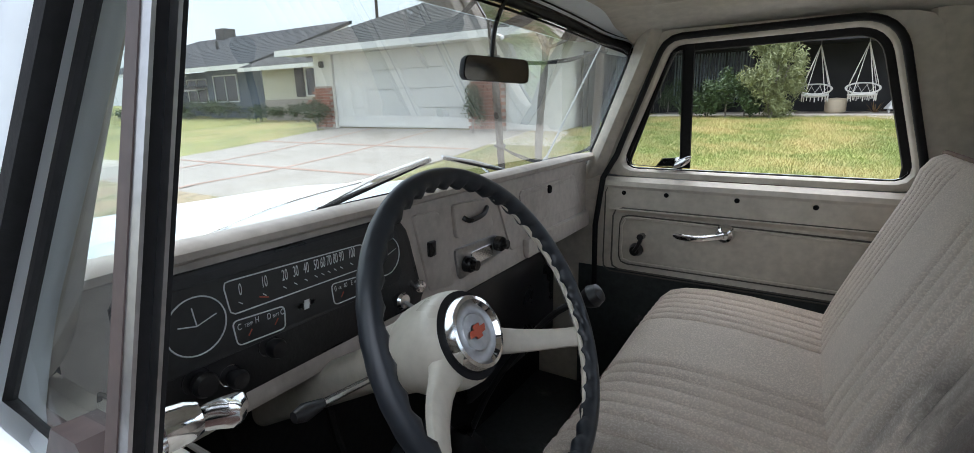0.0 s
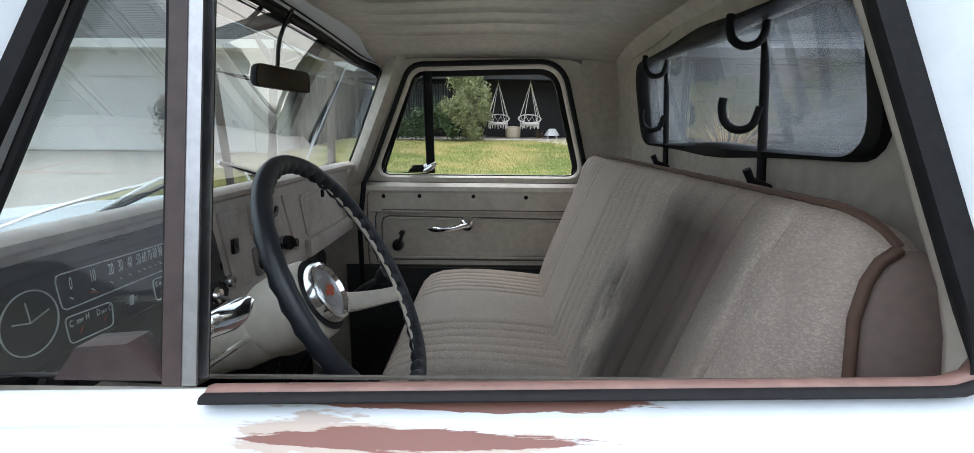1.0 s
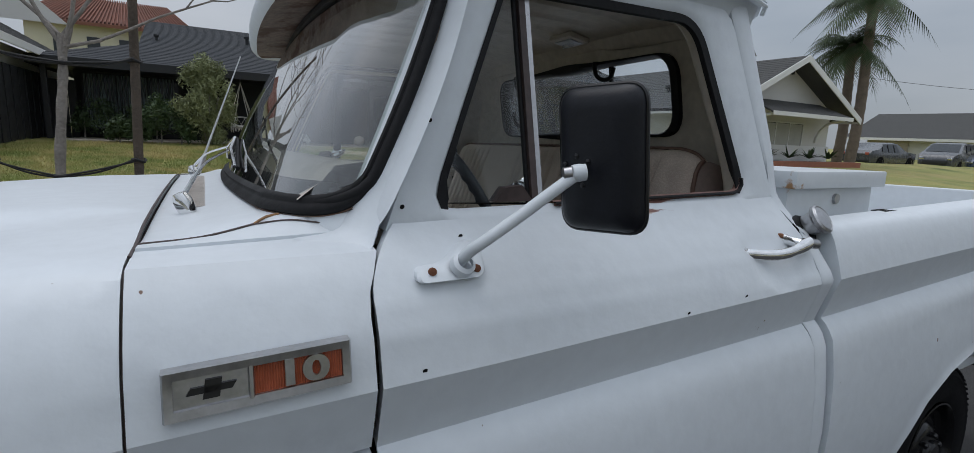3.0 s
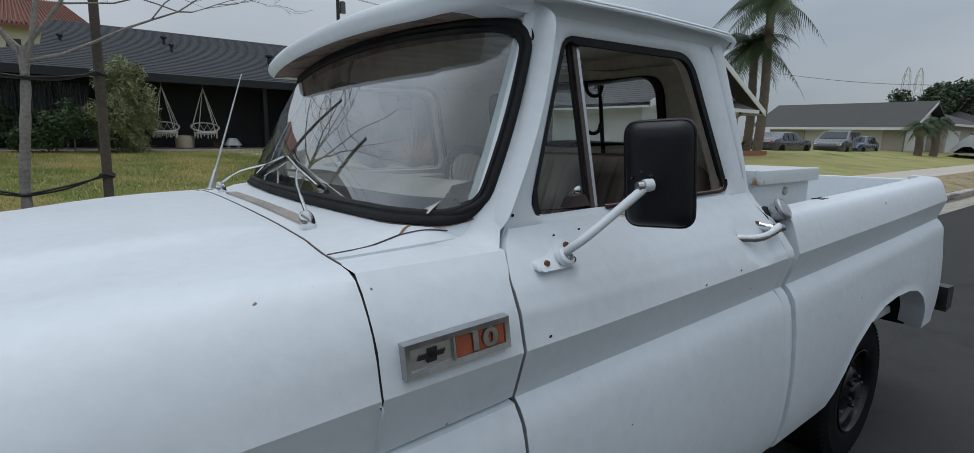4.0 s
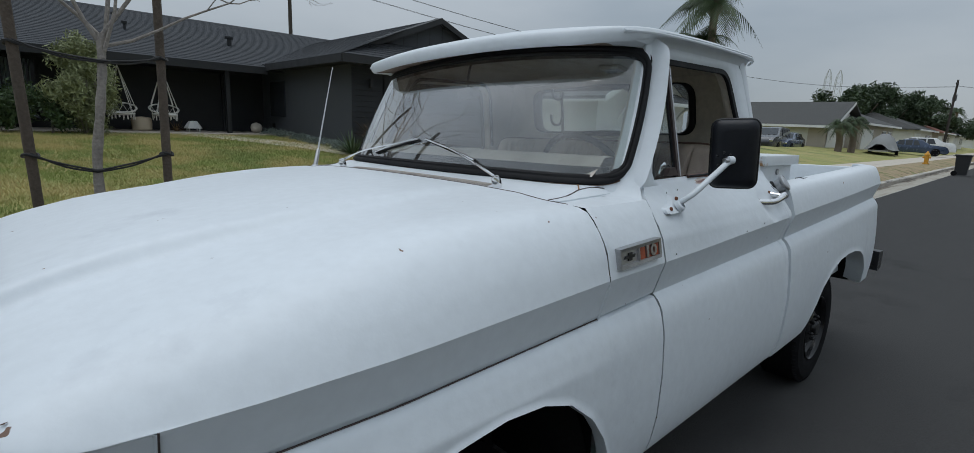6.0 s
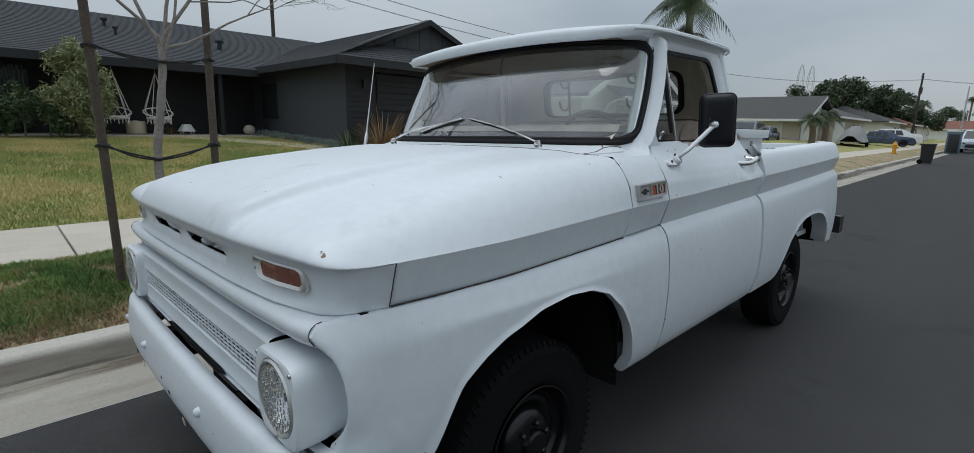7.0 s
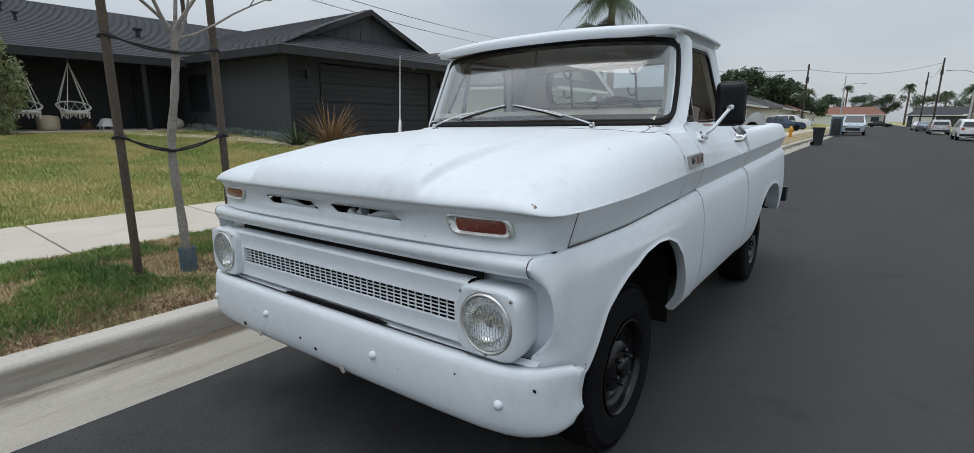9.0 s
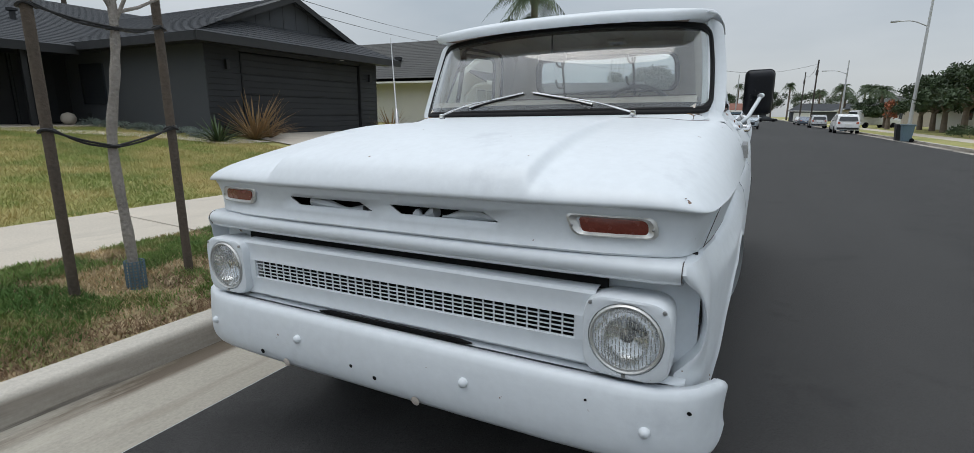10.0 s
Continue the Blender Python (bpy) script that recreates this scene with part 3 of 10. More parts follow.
for cx, cy, w in ((-0.42, -0.62, 0.003), (-0.735, -0.90, 0.005), (-0.2, -0.45, 0.003)):
    u = (cx - nose(cy / 0.97)) / (HOOD_END - nose(cy / 0.97))
    p = Vector(hood_point(max(u, 0.004), cy / half(cx)))
    out = [p + Vector((math.cos(t) * w * (0.7 + 0.3 * math.sin(3 * t)), math.sin(t) * w * 0.5, 0.003 + 0.02 * (0 if u > 0.1 else math.cos(t) * w * 6))) for t in [k * 0.63 for k in range(10)]]
    tpart("paint_chip", cap(bmesh.new(), out), CHIP, hood)

# Brown tubes colour in the dirt and shade of the fender seams.
for sg in (-1, 1):
    tpart("seam_dirt_shade", tube([(x, sg * (side_band(x, 1)[0] - 0.002), z_seam(x) - 0.002) for x in [-0.58 + 1.0 * i / 30 for i in range(31)]], 0.0018, 6), BROWN, hood, "brown dirt and shade in the seam")
# header panel under the hood's lip, with two air slots and the turn signals
plan = [-1.0, -0.9945, -0.988, -0.975, -0.96, -0.945, -0.92, -0.89, -0.85, -0.80, -0.74, -0.66, -0.58, -0.50]
cols = [s * 0.975 for s in plan] + [-0.43, -0.40, -0.07, -0.035, 0.035, 0.07, 0.40, 0.43] + [-s * 0.975 for s in plan[::-1]]
cols = sorted(cols)


def header_x(y):
    return lerp(abs(y) / 0.97, [0, 0.45, 0.63, 0.75, 0.87, 0.93, 0.965, 0.985, 0.995, 1.0], [-0.786, -0.784, -0.777, -0.768, -0.746, -0.730, -0.702, -0.668, -0.632, -0.588])


def header_row(z, dx, slant=0.0):
    out = []
    for y in cols:
        yy = y
        if slant:
            top_, k_ = slant > 0, round(abs(y), 3)
            if y > 0:
                yy = {0.43: 0.43 if top_ else 0.385, 0.40: 0.405 if top_ else 0.365, 0.035: 0.10 if top_ else 0.05, 0.07: 0.13 if top_ else 0.08}.get(k_, y)
            else:
                yy = -{0.43: 0.36 if top_ else 0.41, 0.40: 0.335 if top_ else 0.385, 0.035: 0.022 if top_ else 0.062, 0.07: 0.06 if top_ else 0.09}.get(k_, -y)
        k = 1 - max(0, (abs(y) - 0.8) / 0.175) * 0.9
        hx = header_x(yy)
        if abs(yy) > 0.6:
            zc, zs = z_crease(-0.588), z_seam(-0.588)
            wide = side_band(-0.588, min(1, max(0, (zc - z) / (zc - zs))))[0] - 0.001
            yy = math.copysign(lerp(abs(yy), [0.6, 0.975], [0.6, wide]), yy)
        low = 0.018 * max(0.0, (abs(y) - 0.8) / 0.175) ** 1.5 * max(0.0, (z - 1.1) / 0.029)
        out.append((hx + dx * k + 0.004 * k, yy, z - low))
    return out


zs_ = [(1.129, -0.022, 0), (1.121, -0.016, 0), (1.106, -0.005, 0), (1.088, 0.003, 1), (1.060, 0.007, -1), (1.035, 0.006, 0), (1.018, 0.0, 0), (1.006, -0.008, 0), (1.000, -0.004, 0), (0.999, 0.03, 0)]
rows = [header_row(z, d, s) for z, d, s in zs_]
bm = bmesh.new()
vs = [[bm.verts.new(p) for p in r] for r in rows]
for j in range(len(rows) - 1):
    for i in range(len(cols) - 1):
        mid = abs((cols[i] + cols[i + 1]) / 2)
        if j == 3 and 0.035 < mid < 0.43:
            continue
        bm.faces.new([vs[j][i], vs[j][i + 1], vs[j + 1][i + 1], vs[j + 1][i]])
header = tpart("header_panel", bm, PAINT, None, "white header panel with two air slots", smooth=40, double=0.006)
for sg in (-1, 1):
    zc, zs = z_crease(-0.588), z_seam(-0.588)
    # A brown line draws the shade and dirt of the header's rear seam.
    tpart("seam_dirt_shade", tube([(-0.5865, sg * (side_band(-0.588, k / 8)[0] + 0.0002), zc + (zs - zc) * k / 8) for k in range(9)], 0.0016, 6), BROWN, header, "brown dirt and shade in the seam")
bm = box(-0.70, -0.68, -0.5, 0.5, 1.02, 1.105)
tpart("slot_backing", bm, DARK, header)
random.seed(4)
# Crumpled white shapes behind the slots, rather like cloth.
for k, (a, b) in enumerate(((-0.38, -0.2), (-0.17, -0.1), (0.12, 0.36))):
    pts = [(-0.735 + 0.006 * math.sin(5 * t + k), a + (b - a) * t, 1.060 + 0.008 * math.sin(4 * t + k * 2)) for t in [i / 12 for i in range(13)]]
    tpart("crumpled_white_shape", tube(pts, [0.004 + 0.016 * abs(math.sin(i * 0.26 + 0.2 + k)) for i in range(13)], 8), PAINT, header)
for sg in (-1, 1):
    y0, y1, z0, z1 = 0.600, 0.846, 1.046, 1.106
    loop = resample(round_poly([(y0 + 0.004, z1), (y1 - 0.01, z1 - 0.004), (y1, z0), (y0 + 0.03, z0)], [0.02, 0.022, 0.022, 0.022]), 48)
    cen = Vector((0.724, 1.077))

    def at(q, d):
        return (header_x(q.x) + 0.010 - d, sg * q.x, q.y)

    inner = [cen + Vector(((q.x - cen.x) * 0.77, (q.y - cen.y) * 0.60)) for q in loop]
    mid = [cen + Vector(((q.x - cen.x) * 0.93, (q.y - cen.y) * 0.86)) for q in loop]
    sig = tpart("turn_signal", grid([[at(q, 0.0) for q in loop], [at(q, 0.010) for q in loop], [at(q, 0.013) for q in mid], [at(q, 0.004) for q in inner], [at(q, -0.01) for q in inner]], True), BEZEL, None, "dull chrome turn signal bezel")
    lens = bmesh.new()
    sq = resample(round_poly([(0.640, 1.097), (0.821, 1.095), (0.821, 1.055), (0.650, 1.057)], 0.008), 40)
    grid([[at(q, 0.001) for q in sq], [at(cen + (q - cen) * 0.97, 0.006) for q in sq], [at(cen + (q - cen) * 0.5, 0.008) for q in sq], [at(cen, 0.008) for q in sq]], True, lens)
    tpart("lens", lens, AMBER, sig, "dark amber plastic lens")
    for yy, zz in ((0.626, 1.073), (0.831, 1.071)):
        tpart("screw", lathe([(0.0, 0.006), (0.004, 0.005), (0.005, 0.0)], (header_x(yy) + 0.002, sg * yy, zz), (-1, 0, 0), 10), STEEL, sig)

# upper grille bar, with the dark gap under it
def sweep(profile, ys, xf, bm=None, caps=True):
    """A profile of (dx, z) carried along y on the line x = xf(y)."""
    rows = [[(xf(y) + d, y, z) for d, z in profile] for y in ys]
    b = grid(rows, False, bm)
    if caps:
        cap(b, rows[0]), cap(b, rows[-1])
    return b


ys = [-0.908 + 1.816 * i / 60 for i in range(61)]
bar_x = lambda y: lerp(abs(y), [0, 0.6, 0.85, 0.93], [-0.80, -0.797, -0.787, -0.772])
bar = sweep([(0.10, 0.999), (0.032, 0.998), (0.018, 0.995), (0.008, 0.989), (0.002, 0.981), (0.0, 0.972), (0.002, 0.962), (0.008, 0.953), (0.012, 0.949), (0.012, 0.943), (0.020, 0.938), (0.05, 0.936)], ys, bar_x)
grille = tpart("upper_grille_bar", bar, PAINT, None, "white moulded upper grille bar", smooth=30, double=0.003)
for y in (-0.9075, 0.9075):
    tpart("bar_seam", tube([(bar_x(y) + d - 0.0006, y, z) for d, z in ((0.032, 0.998), (0.018, 0.9955), (0.008, 0.989), (0.002, 0.981), (0.0, 0.972), (0.002, 0.962), (0.008, 0.953), (0.012, 0.945))], 0.0014, 6), BROWN, grille, "dark joint at the fender")
ys = [-0.70 + 1.4 * i / 56 for i in range(57)]
pan_x = lambda y: -0.79
zt, zb = 0.827, 0.758
top = sweep([(0.10, 0.904), (0.022, 0.906), (0.008, 0.902), (0.003, 0.893), (0.006, 0.868), (0.007, 0.842), (0.003, zt), (0.016, zt - 0.001)], ys, pan_x, caps=False)
sweep([(0.016, zb + 0.001), (0.003, zb), (0.006, 0.740), (0.008, 0.715), (0.004, 0.695), (0.010, 0.687), (0.03, 0.683), (0.08, 0.682)], ys, pan_x, top, caps=False)
for sg in (-1, 1):
    a, b = sg * 0.645, sg * 0.70
    grid([[(-0.787, a, zt), (-0.787, a, zb)], [(-0.787, b, zt), (-0.787, b, zb)]], False, top)
    grid([[(-0.787, a, zt), (-0.787, a, zb)], [(-0.757, a, zt), (-0.757, a, zb)]], False, top)
panel = tpart("grille_panel", top, PAINT, None, "white grille panel", smooth=30)
mesh = bmesh.new()
n_v = 36
for i in range(n_v + 1):
    y = -0.642 + 1.284 * i / n_v
    box(-0.780, -0.7765, y - 0.0022, y + 0.0022, zb, zt, 0, mesh)
for k in range(6):
    z = zb + 0.001 + (zt - zb - 0.002) * k / 5
    box(-0.782, -0.778, -0.643, 0.643, z - 0.0016, z + 0.0016, 0, mesh)
tpart("grille_mesh", mesh, PAINT, panel, "white grille mesh of thin bars", smooth=0)
# Dark sheets just behind the mesh and the gap stand in for deep shade.
tpart("grille_shade_sheet", box(-0.745, -0.740, -0.66, 0.66, 0.735, 0.85), DARK, panel)
tpart("gap_shade_sheet", box(-0.735, -0.730, -0.72, 0.72, 0.895, 0.945), DARK, panel)
tpart("radiator_support", box(-0.66, -0.64, -0.93, 0.93, 0.45, 1.0), DARK, None, "dark radiator support")

# lower valance with slots
ys = [-0.93 + 1.86 * i / 40 for i in range(41)]
val = sweep([(0.02, 0.682), (0.0, 0.668), (0.03, 0.655), (0.05, 0.64), (0.05, 0.57), (0.08, 0.55)], ys, lambda y: lerp(abs(y), [0, 0.7, 0.93], [-0.785, -0.78, -0.755]), caps=False)
val = tpart("lower_valance", val, PAINT, None, "white valance under the grille", smooth=35, double=0.003)
for y0, y1, z in ((-0.32, 0.32, 0.676), (0.43, 0.52, 0.655), (-0.50, -0.43, 0.655)):
    q = resample(round_poly([(y0, z + 0.006), (y1, z + 0.006), (y1, z - 0.008), (y0, z - 0.008)], 0.006), 24)
    bm = grid([[(-0.79, v.x, v.y) for v in q], [(-0.78, v.x, v.y) for v in q]], True)
    cap(bm, [(-0.79, v.x, v.y) for v in q])
    tpart("valance_slot", bm, DARK, val)

# headlamps in square bezels with rounded corners
for sg in (-1, 1):
    cy, cz = sg * 0.786, 0.793

    def sq(hw, hh, p, x, dy=0.0):
        out = []
        for k in range(64):
            t = 2 * math.pi * k / 64
            c, s_ = math.cos(t), math.sin(t)
            out.append((x, cy + dy + math.copysign(abs(c) ** (2 / p), c) * hw, cz + math.copysign(abs(s_) ** (2 / p), s_) * hh))
        return out

    def ci(r, x):
        return [(x, cy + r * math.cos(2 * math.pi * k / 64), cz + r * math.sin(2 * math.pi * k / 64)) for k in range(64)]

    bez = grid([sq(0.106, 0.102, 4.5, -0.665), sq(0.108, 0.104, 4.5, -0.70), sq(0.113, 0.110, 4.5, -0.74), sq(0.114, 0.111, 4.6, -0.800), sq(0.110, 0.107, 4.6, -0.811), sq(0.104, 0.101, 4.4, -0.814), ci(0.097, -0.812), ci(0.095, -0.800)], True)
    lamp = tpart("headlight", bez, PAINT, None, "white square headlight bezel with a round sealed-beam lamp", smooth=40)
    tpart("chrome_ring", lathe([(0.095, 0.798), (0.0945, 0.812), (0.090, 0.817), (0.086, 0.814), (0.085, 0.805)], (0, cy, cz), (-1, 0, 0), 64), BEZEL, lamp)
    rf = lathe([(0.086, 0.806), (0.075, 0.775), (0.05, 0.755), (0.02, 0.745), (0.0, 0.744)], (0, cy, cz), (-1, 0, 0), 48)
    tpart("reflector", rf, CHROME, lamp)
    tpart("bulb_shield", lathe([(0.0, 0.793), (0.018, 0.79), (0.02, 0.775)], (0, cy, cz), (-1, 0, 0), 20), CHROME, lamp)
    gl = lathe([(0.086, 0.806), (0.07, 0.818), (0.045, 0.826), (0.0, 0.831)], (0, cy, cz), (-1, 0, 0), 48)
    lensg = tpart("lens", gl, GLASS_LAMP, lamp, "clear ribbed glass lens")
    lensg.visible_shadow = False
    flute = bmesh.new()
    for k in range(-8, 9):
        y = k * 0.0095
        for j in range(-4, 5):
            z = j * 0.0165 - 0.004 * (k % 2)
            if y * y + z * z < 0.0062:
                r2 = (y * y + z * z) ** 0.5
                xx = -lerp(r2, [0, 0.045, 0.07, 0.086], [0.8315, 0.8265, 0.8185, 0.806])
                tube([(xx, cy + y, cz + z - 0.006), (xx, cy + y, cz + z + 0.006)], 0.0014, 5, flute)
    tpart("flute", flute, BEZEL, lamp)
    for yy, zz in ((-0.093, 0.088), (0.093, 0.088), (0.0, -0.1)):
        tpart("screw", lathe([(0.0, 0.817), (0.005, 0.816), (0.006, 0.812)], (0, cy + yy, cz + zz), (-1, 0, 0), 10), STEEL, lamp)

# front fenders with the wheel arch
ARCH = ([-0.66, -0.60, -0.54, -0.505, -0.48, -0.455, -0.41, -0.34, -0.26, -0.11, 0.03, 0.15, 0.25, 0.34, 0.40, 0.44, 0.47, 0.485],
        [0.53, 0.542, 0.553, 0.575, 0.62, 0.68, 0.76, 0.812, 0.852, 0.898, 0.912, 0.902, 0.868, 0.795, 0.715, 0.63, 0.54, 0.47])
xs = [-0.60 + 1.3 * i / 78 for i in range(79)]
fen = []
for x in xs:
    zt_, zb_ = z_seam(x) - 0.006, max(lerp(x, *ARCH), 0.458)
    zz = [zb_ + (zt_ - zb_) * k / 18 for k in range(19)]
    col = [(x, -(side_lower(x, zb_) - 0.035), zb_ + 0.008), (x, -(side_lower(x, zb_) - 0.012), zb_ - 0.004)]
    col += [(x, -side_lower(x, z) - (0.006 if k == 0 else 0.003 if k == 1 else 0), z) for k, z in enumerate(zz)]
    col += [(x, -(side_lower(x, zt_) - 0.03), zt_ + 0.004)]
    fen.append(col)
Y_IN = ([0.53, 0.60, 0.66, 0.70, 0.73, 0.77, 0.83, 0.89, 0.92, 0.945, 0.96, 1.0], [0.885, 0.885, 0.89, 0.905, 0.940, 0.962, 0.970, 0.962, 0.945, 0.922, 0.906, 0.90])
first = fen[0]
nosecols = []
for j in range(12):
    t = j / 12
    col = []
    for k, (x2, y2, z2) in enumerate(first):
        yi = lerp(z2, *Y_IN)
        x0_ = lerp(z2, [0.53, 0.62, 0.68, 0.72, 0.80, 0.88, 0.925, 0.94, 0.953, 0.972, 0.985, 0.995, 1.0], [-0.725, -0.745, -0.738, -0.728, -0.722, -0.730, -0.745, -0.757, -0.768, -0.777, -0.774, -0.762, -0.745])
        p0, p1, p2 = Vector((x0_, -yi)), Vector((x0_ - 0.012, y2 - 0.008)), Vector((x2, y2))
        if k < 2 or k == len(first) - 1:
            p1 = Vector((x0_ + 0.01, y2))
        q = (1 - t) ** 2 * p0 + 2 * t * (1 - t) * p1 + t * t * p2
        col.append((q.x, q.y, z2 + (1 - t) * (-0.006 if k == len(first) - 1 else 0)))
    nosecols.append(col)
inner = [(-0.64, p[1] + 0.02, p[2]) for p in nosecols[0]]
both("headlight_bucket", grid([[(-0.672, -0.946, 0.945), (-0.672, -0.946, 0.655)], [(-0.685, -0.89, 0.945), (-0.685, -0.89, 0.655)], [(-0.700, -0.66, 0.945), (-0.700, -0.66, 0.655)]]), PAINT, None, "white panel behind the headlight")
fender, fender_r = both("fender", grid([inner] + nosecols + fen), PAINT, None, "white front fender over a wide wheel arch", smooth=45)
wells = bmesh.new()
grid([[(x, -0.93, lerp(x, *ARCH) + 0.04), (x, -0.45, lerp(x, *ARCH) + 0.05)] for x in xs if x < 0.49], False, wells)
grid([[(0.49, -0.93, 0.4), (0.49, -0.45, 0.4)], [(0.485, -0.93, 0.98), (0.485, -0.45, 0.98)]], False, wells)
grid([[(-0.6, -0.5, 0.3), (0.5, -0.5, 0.3)], [(-0.6, -0.5, 0.98), (0.5, -0.5, 0.98)]], False, wells)
both("wheel_well", wells, DARK)

# cowl side panel with the badge
bm = bmesh.new()
xs = [0.418 + 0.282 * i / 12 for i in range(13)]
rows = []
for x in xs:
    zs = z_seam(x) + 0.004
    col = [(x, -(side_band(x, 1)[0] - 0.02), zs - 0.004)]
    for t in (1, 0.98, 0.8, 0.6, 0.4, 0.2, 0.08, 0.0):
        y, z = side_band(x, t)
        col.append((x, -y, max(z, zs)))
    ahead = (x - 0.418) / 0.282
    for z in (1.19, 1.22, 1.25, 1.28, 1.30, 1.315, 1.328):
        col.append((x + ahead * lerp(z, [1.27, 1.385], [0, 0.055]), -side_upper(x, z), z))
    yy = side_upper(x, 1.328)
    for t in (0.15, 0.35, 0.6, 0.8, 1.0):
        col.append((x + ahead * 0.028, -(yy + (0.775 - yy) * t), 1.328 + lerp(x, [0.43, 0.7], [0.004, 0.014]) * math.sin(t * math.pi / 2)))
    rows.append(col)
# A brown ledge inside the gap darkens it, as dirt and shade would.
both("seam_dirt_shade", grid([[(p[0] - 0.05, p[1] + 0.007, p[2] - 0.008) for p in rows[0]], [(p[0] + 0.003, p[1] + 0.005, p[2] - 0.006) for p in rows[0]]]), BROWN)
cowlside, cowlside_r = both("cowl_side_panel", grid(rows), PAINT, None, "white panel between hood and door", smooth=24)

# badge on the panel
for sg in (-1, 1):
    bx0, bx1, bz0, bz1 = 0.453, 0.664, 1.171, 1.226
    tilt = lambda z: side_upper(0.58, max(z, 1.17)) - 0.0 if z > 1.165 else half(0.58) - 0.003

    def bp(x, z, d):
        return (x, sg * (lerp(z, [1.150, 1.224], [1.004, 0.992]) + d + 0.002), z + 0.035 * (x - bx0))

    fr = bmesh.new()
    lo = [(bx0, bz0), (bx1, bz0), (bx1, bz1), (bx0, bz1)]
    li = [(bx0 + 0.011, bz0 + 0.010), (bx1 - 0.011, bz0 + 0.010), (bx1 - 0.011, bz1 - 0.010), (bx0 + 0.011, bz1 - 0.010)]
    grid([[bp(*q, -0.01) for q in lo], [bp(*q, 0.007) for q in lo], [bp(q[0] + 0.002 * (1 if q[0] < 0.58 else -1), q[1], 0.010) for q in lo], [bp(*q, 0.008) for q in li], [bp(*q, 0.002) for q in li]], True, fr)
    badge = tpart("badge", fr, STEEL, cowlside if sg < 0 else cowlside_r, "dull metal badge with an orange field")
    xm = bx0 + 0.092
    f1, f2 = bmesh.new(), bmesh.new()
    cap(f1, [bp(bx0 + 0.011, bz0 + 0.01, 0.003), bp(xm - 0.003, bz0 + 0.01, 0.003), bp(xm - 0.003, bz1 - 0.01, 0.003), bp(bx0 + 0.011, bz1 - 0.01, 0.003)])
    wav = [xm + 0.003 + (bx1 - 0.014 - xm) * k / 102 for k in range(103)]
    grid([[bp(x, bz0 + 0.01, 0.003 + 0.0008 * (k % 3)), bp(x, bz1 - 0.01, 0.003 + 0.0008 * (k % 3))] for k, x in enumerate(wav)], False, f2)
    tpart("silver_field", f1, STEEL, badge)
    tpart("orange_field", f2, RED, badge, "ribbed orange field")
    dv = grid([[bp(xm - 0.004, bz0 + 0.008, 0.002), bp(xm - 0.004, bz1 - 0.008, 0.002)], [bp(xm - 0.002, bz0 + 0.008, 0.010), bp(xm - 0.002, bz1 - 0.008, 0.010)], [bp(xm + 0.002, bz0 + 0.008, 0.010), bp(xm + 0.002, bz1 - 0.008, 0.010)], [bp(xm + 0.004, bz0 + 0.008, 0.002), bp(xm + 0.004, bz1 - 0.008, 0.002)]])
    tpart("divider", dv, STEEL, badge)
    em = bmesh.new()
    cx, cz = bx0 + 0.050, (bz0 + bz1) / 2
    for q in ([(-0.033, -0.004), (0.027, -0.004), (0.033, 0.007), (-0.027, 0.007)], [(-0.012, -0.014), (0.010, -0.014), (0.014, 0.017), (-0.008, 0.017)]):
        o = [(cx + 0.8 * a, cz + 0.7 * b) for a, b in q]
        grid([[bp(*v, 0.003) for v in o], [bp(*v, 0.007) for v in o]], True, em)
        cap(em, [bp(*v, 0.007) for v in o])
    tpart("emblem", em, BLACK, badge)
    turn = Matrix(((1 if sg < 0 else -1, 0, 0), (0, 0.15 * (1 if sg < 0 else -1), sg), (0.02 * (1 if sg < 0 else -1), 1, 0.15))).to_4x4()
    wr = writing("10", 0.042, Matrix.Translation((0.604, sg * 1.004, 1.203)) @ turn @ Matrix.Diagonal((1.5, 1.0, 1, 1)), STEEL, badge, "numeral", 0.004, 0.0016)

# cowl with its louvred vent
def ws_plan(q):
    """The glass in plan, wrapped round at its ends: (x behind the middle, y) at q of -0.82 to 0.82 along it."""
    a = min(abs(q), 0.83)
    if a <= 0.56:
        x, y = 0.036 * (a / 0.56) ** 2, a * 0.65 / 0.56
    else:
        t = (a - 0.56) / 0.24
        x = 0.036 * (1 - t) ** 2 + 2 * 0.066 * t * (1 - t) + 0.158 * t * t
        y = 0.650 * (1 - t) ** 2 + 2 * 0.785 * t * (1 - t) + 0.820 * t * t
    return x, math.copysign(y, q)


PLAN_Y = [ws_plan(0.01 * i)[1] for i in range(81)]
PLAN_X = [ws_plan(0.01 * i)[0] for i in range(81)]


def ws_bottom(q):
    x, y = ws_plan(q)
    return Vector((0.565 + x, y, 1.382))


def ws_top(q):
    x, y = ws_plan(q)
    return Vector((0.800 + 0.62 * x, y * 0.945, 1.842 - 0.042 * (abs(y) / 0.80) ** 2))


def screen_foot(y):
    """x of the screen's foot at a true y."""
    return 0.565 + lerp(abs(y), PLAN_Y, PLAN_X)


def screen_head(y):
    return Vector((0.800 + 0.62 * lerp(abs(y) / 0.945, PLAN_Y, PLAN_X), y, 1.842 - 0.042 * (abs(y) / 0.756) ** 2))


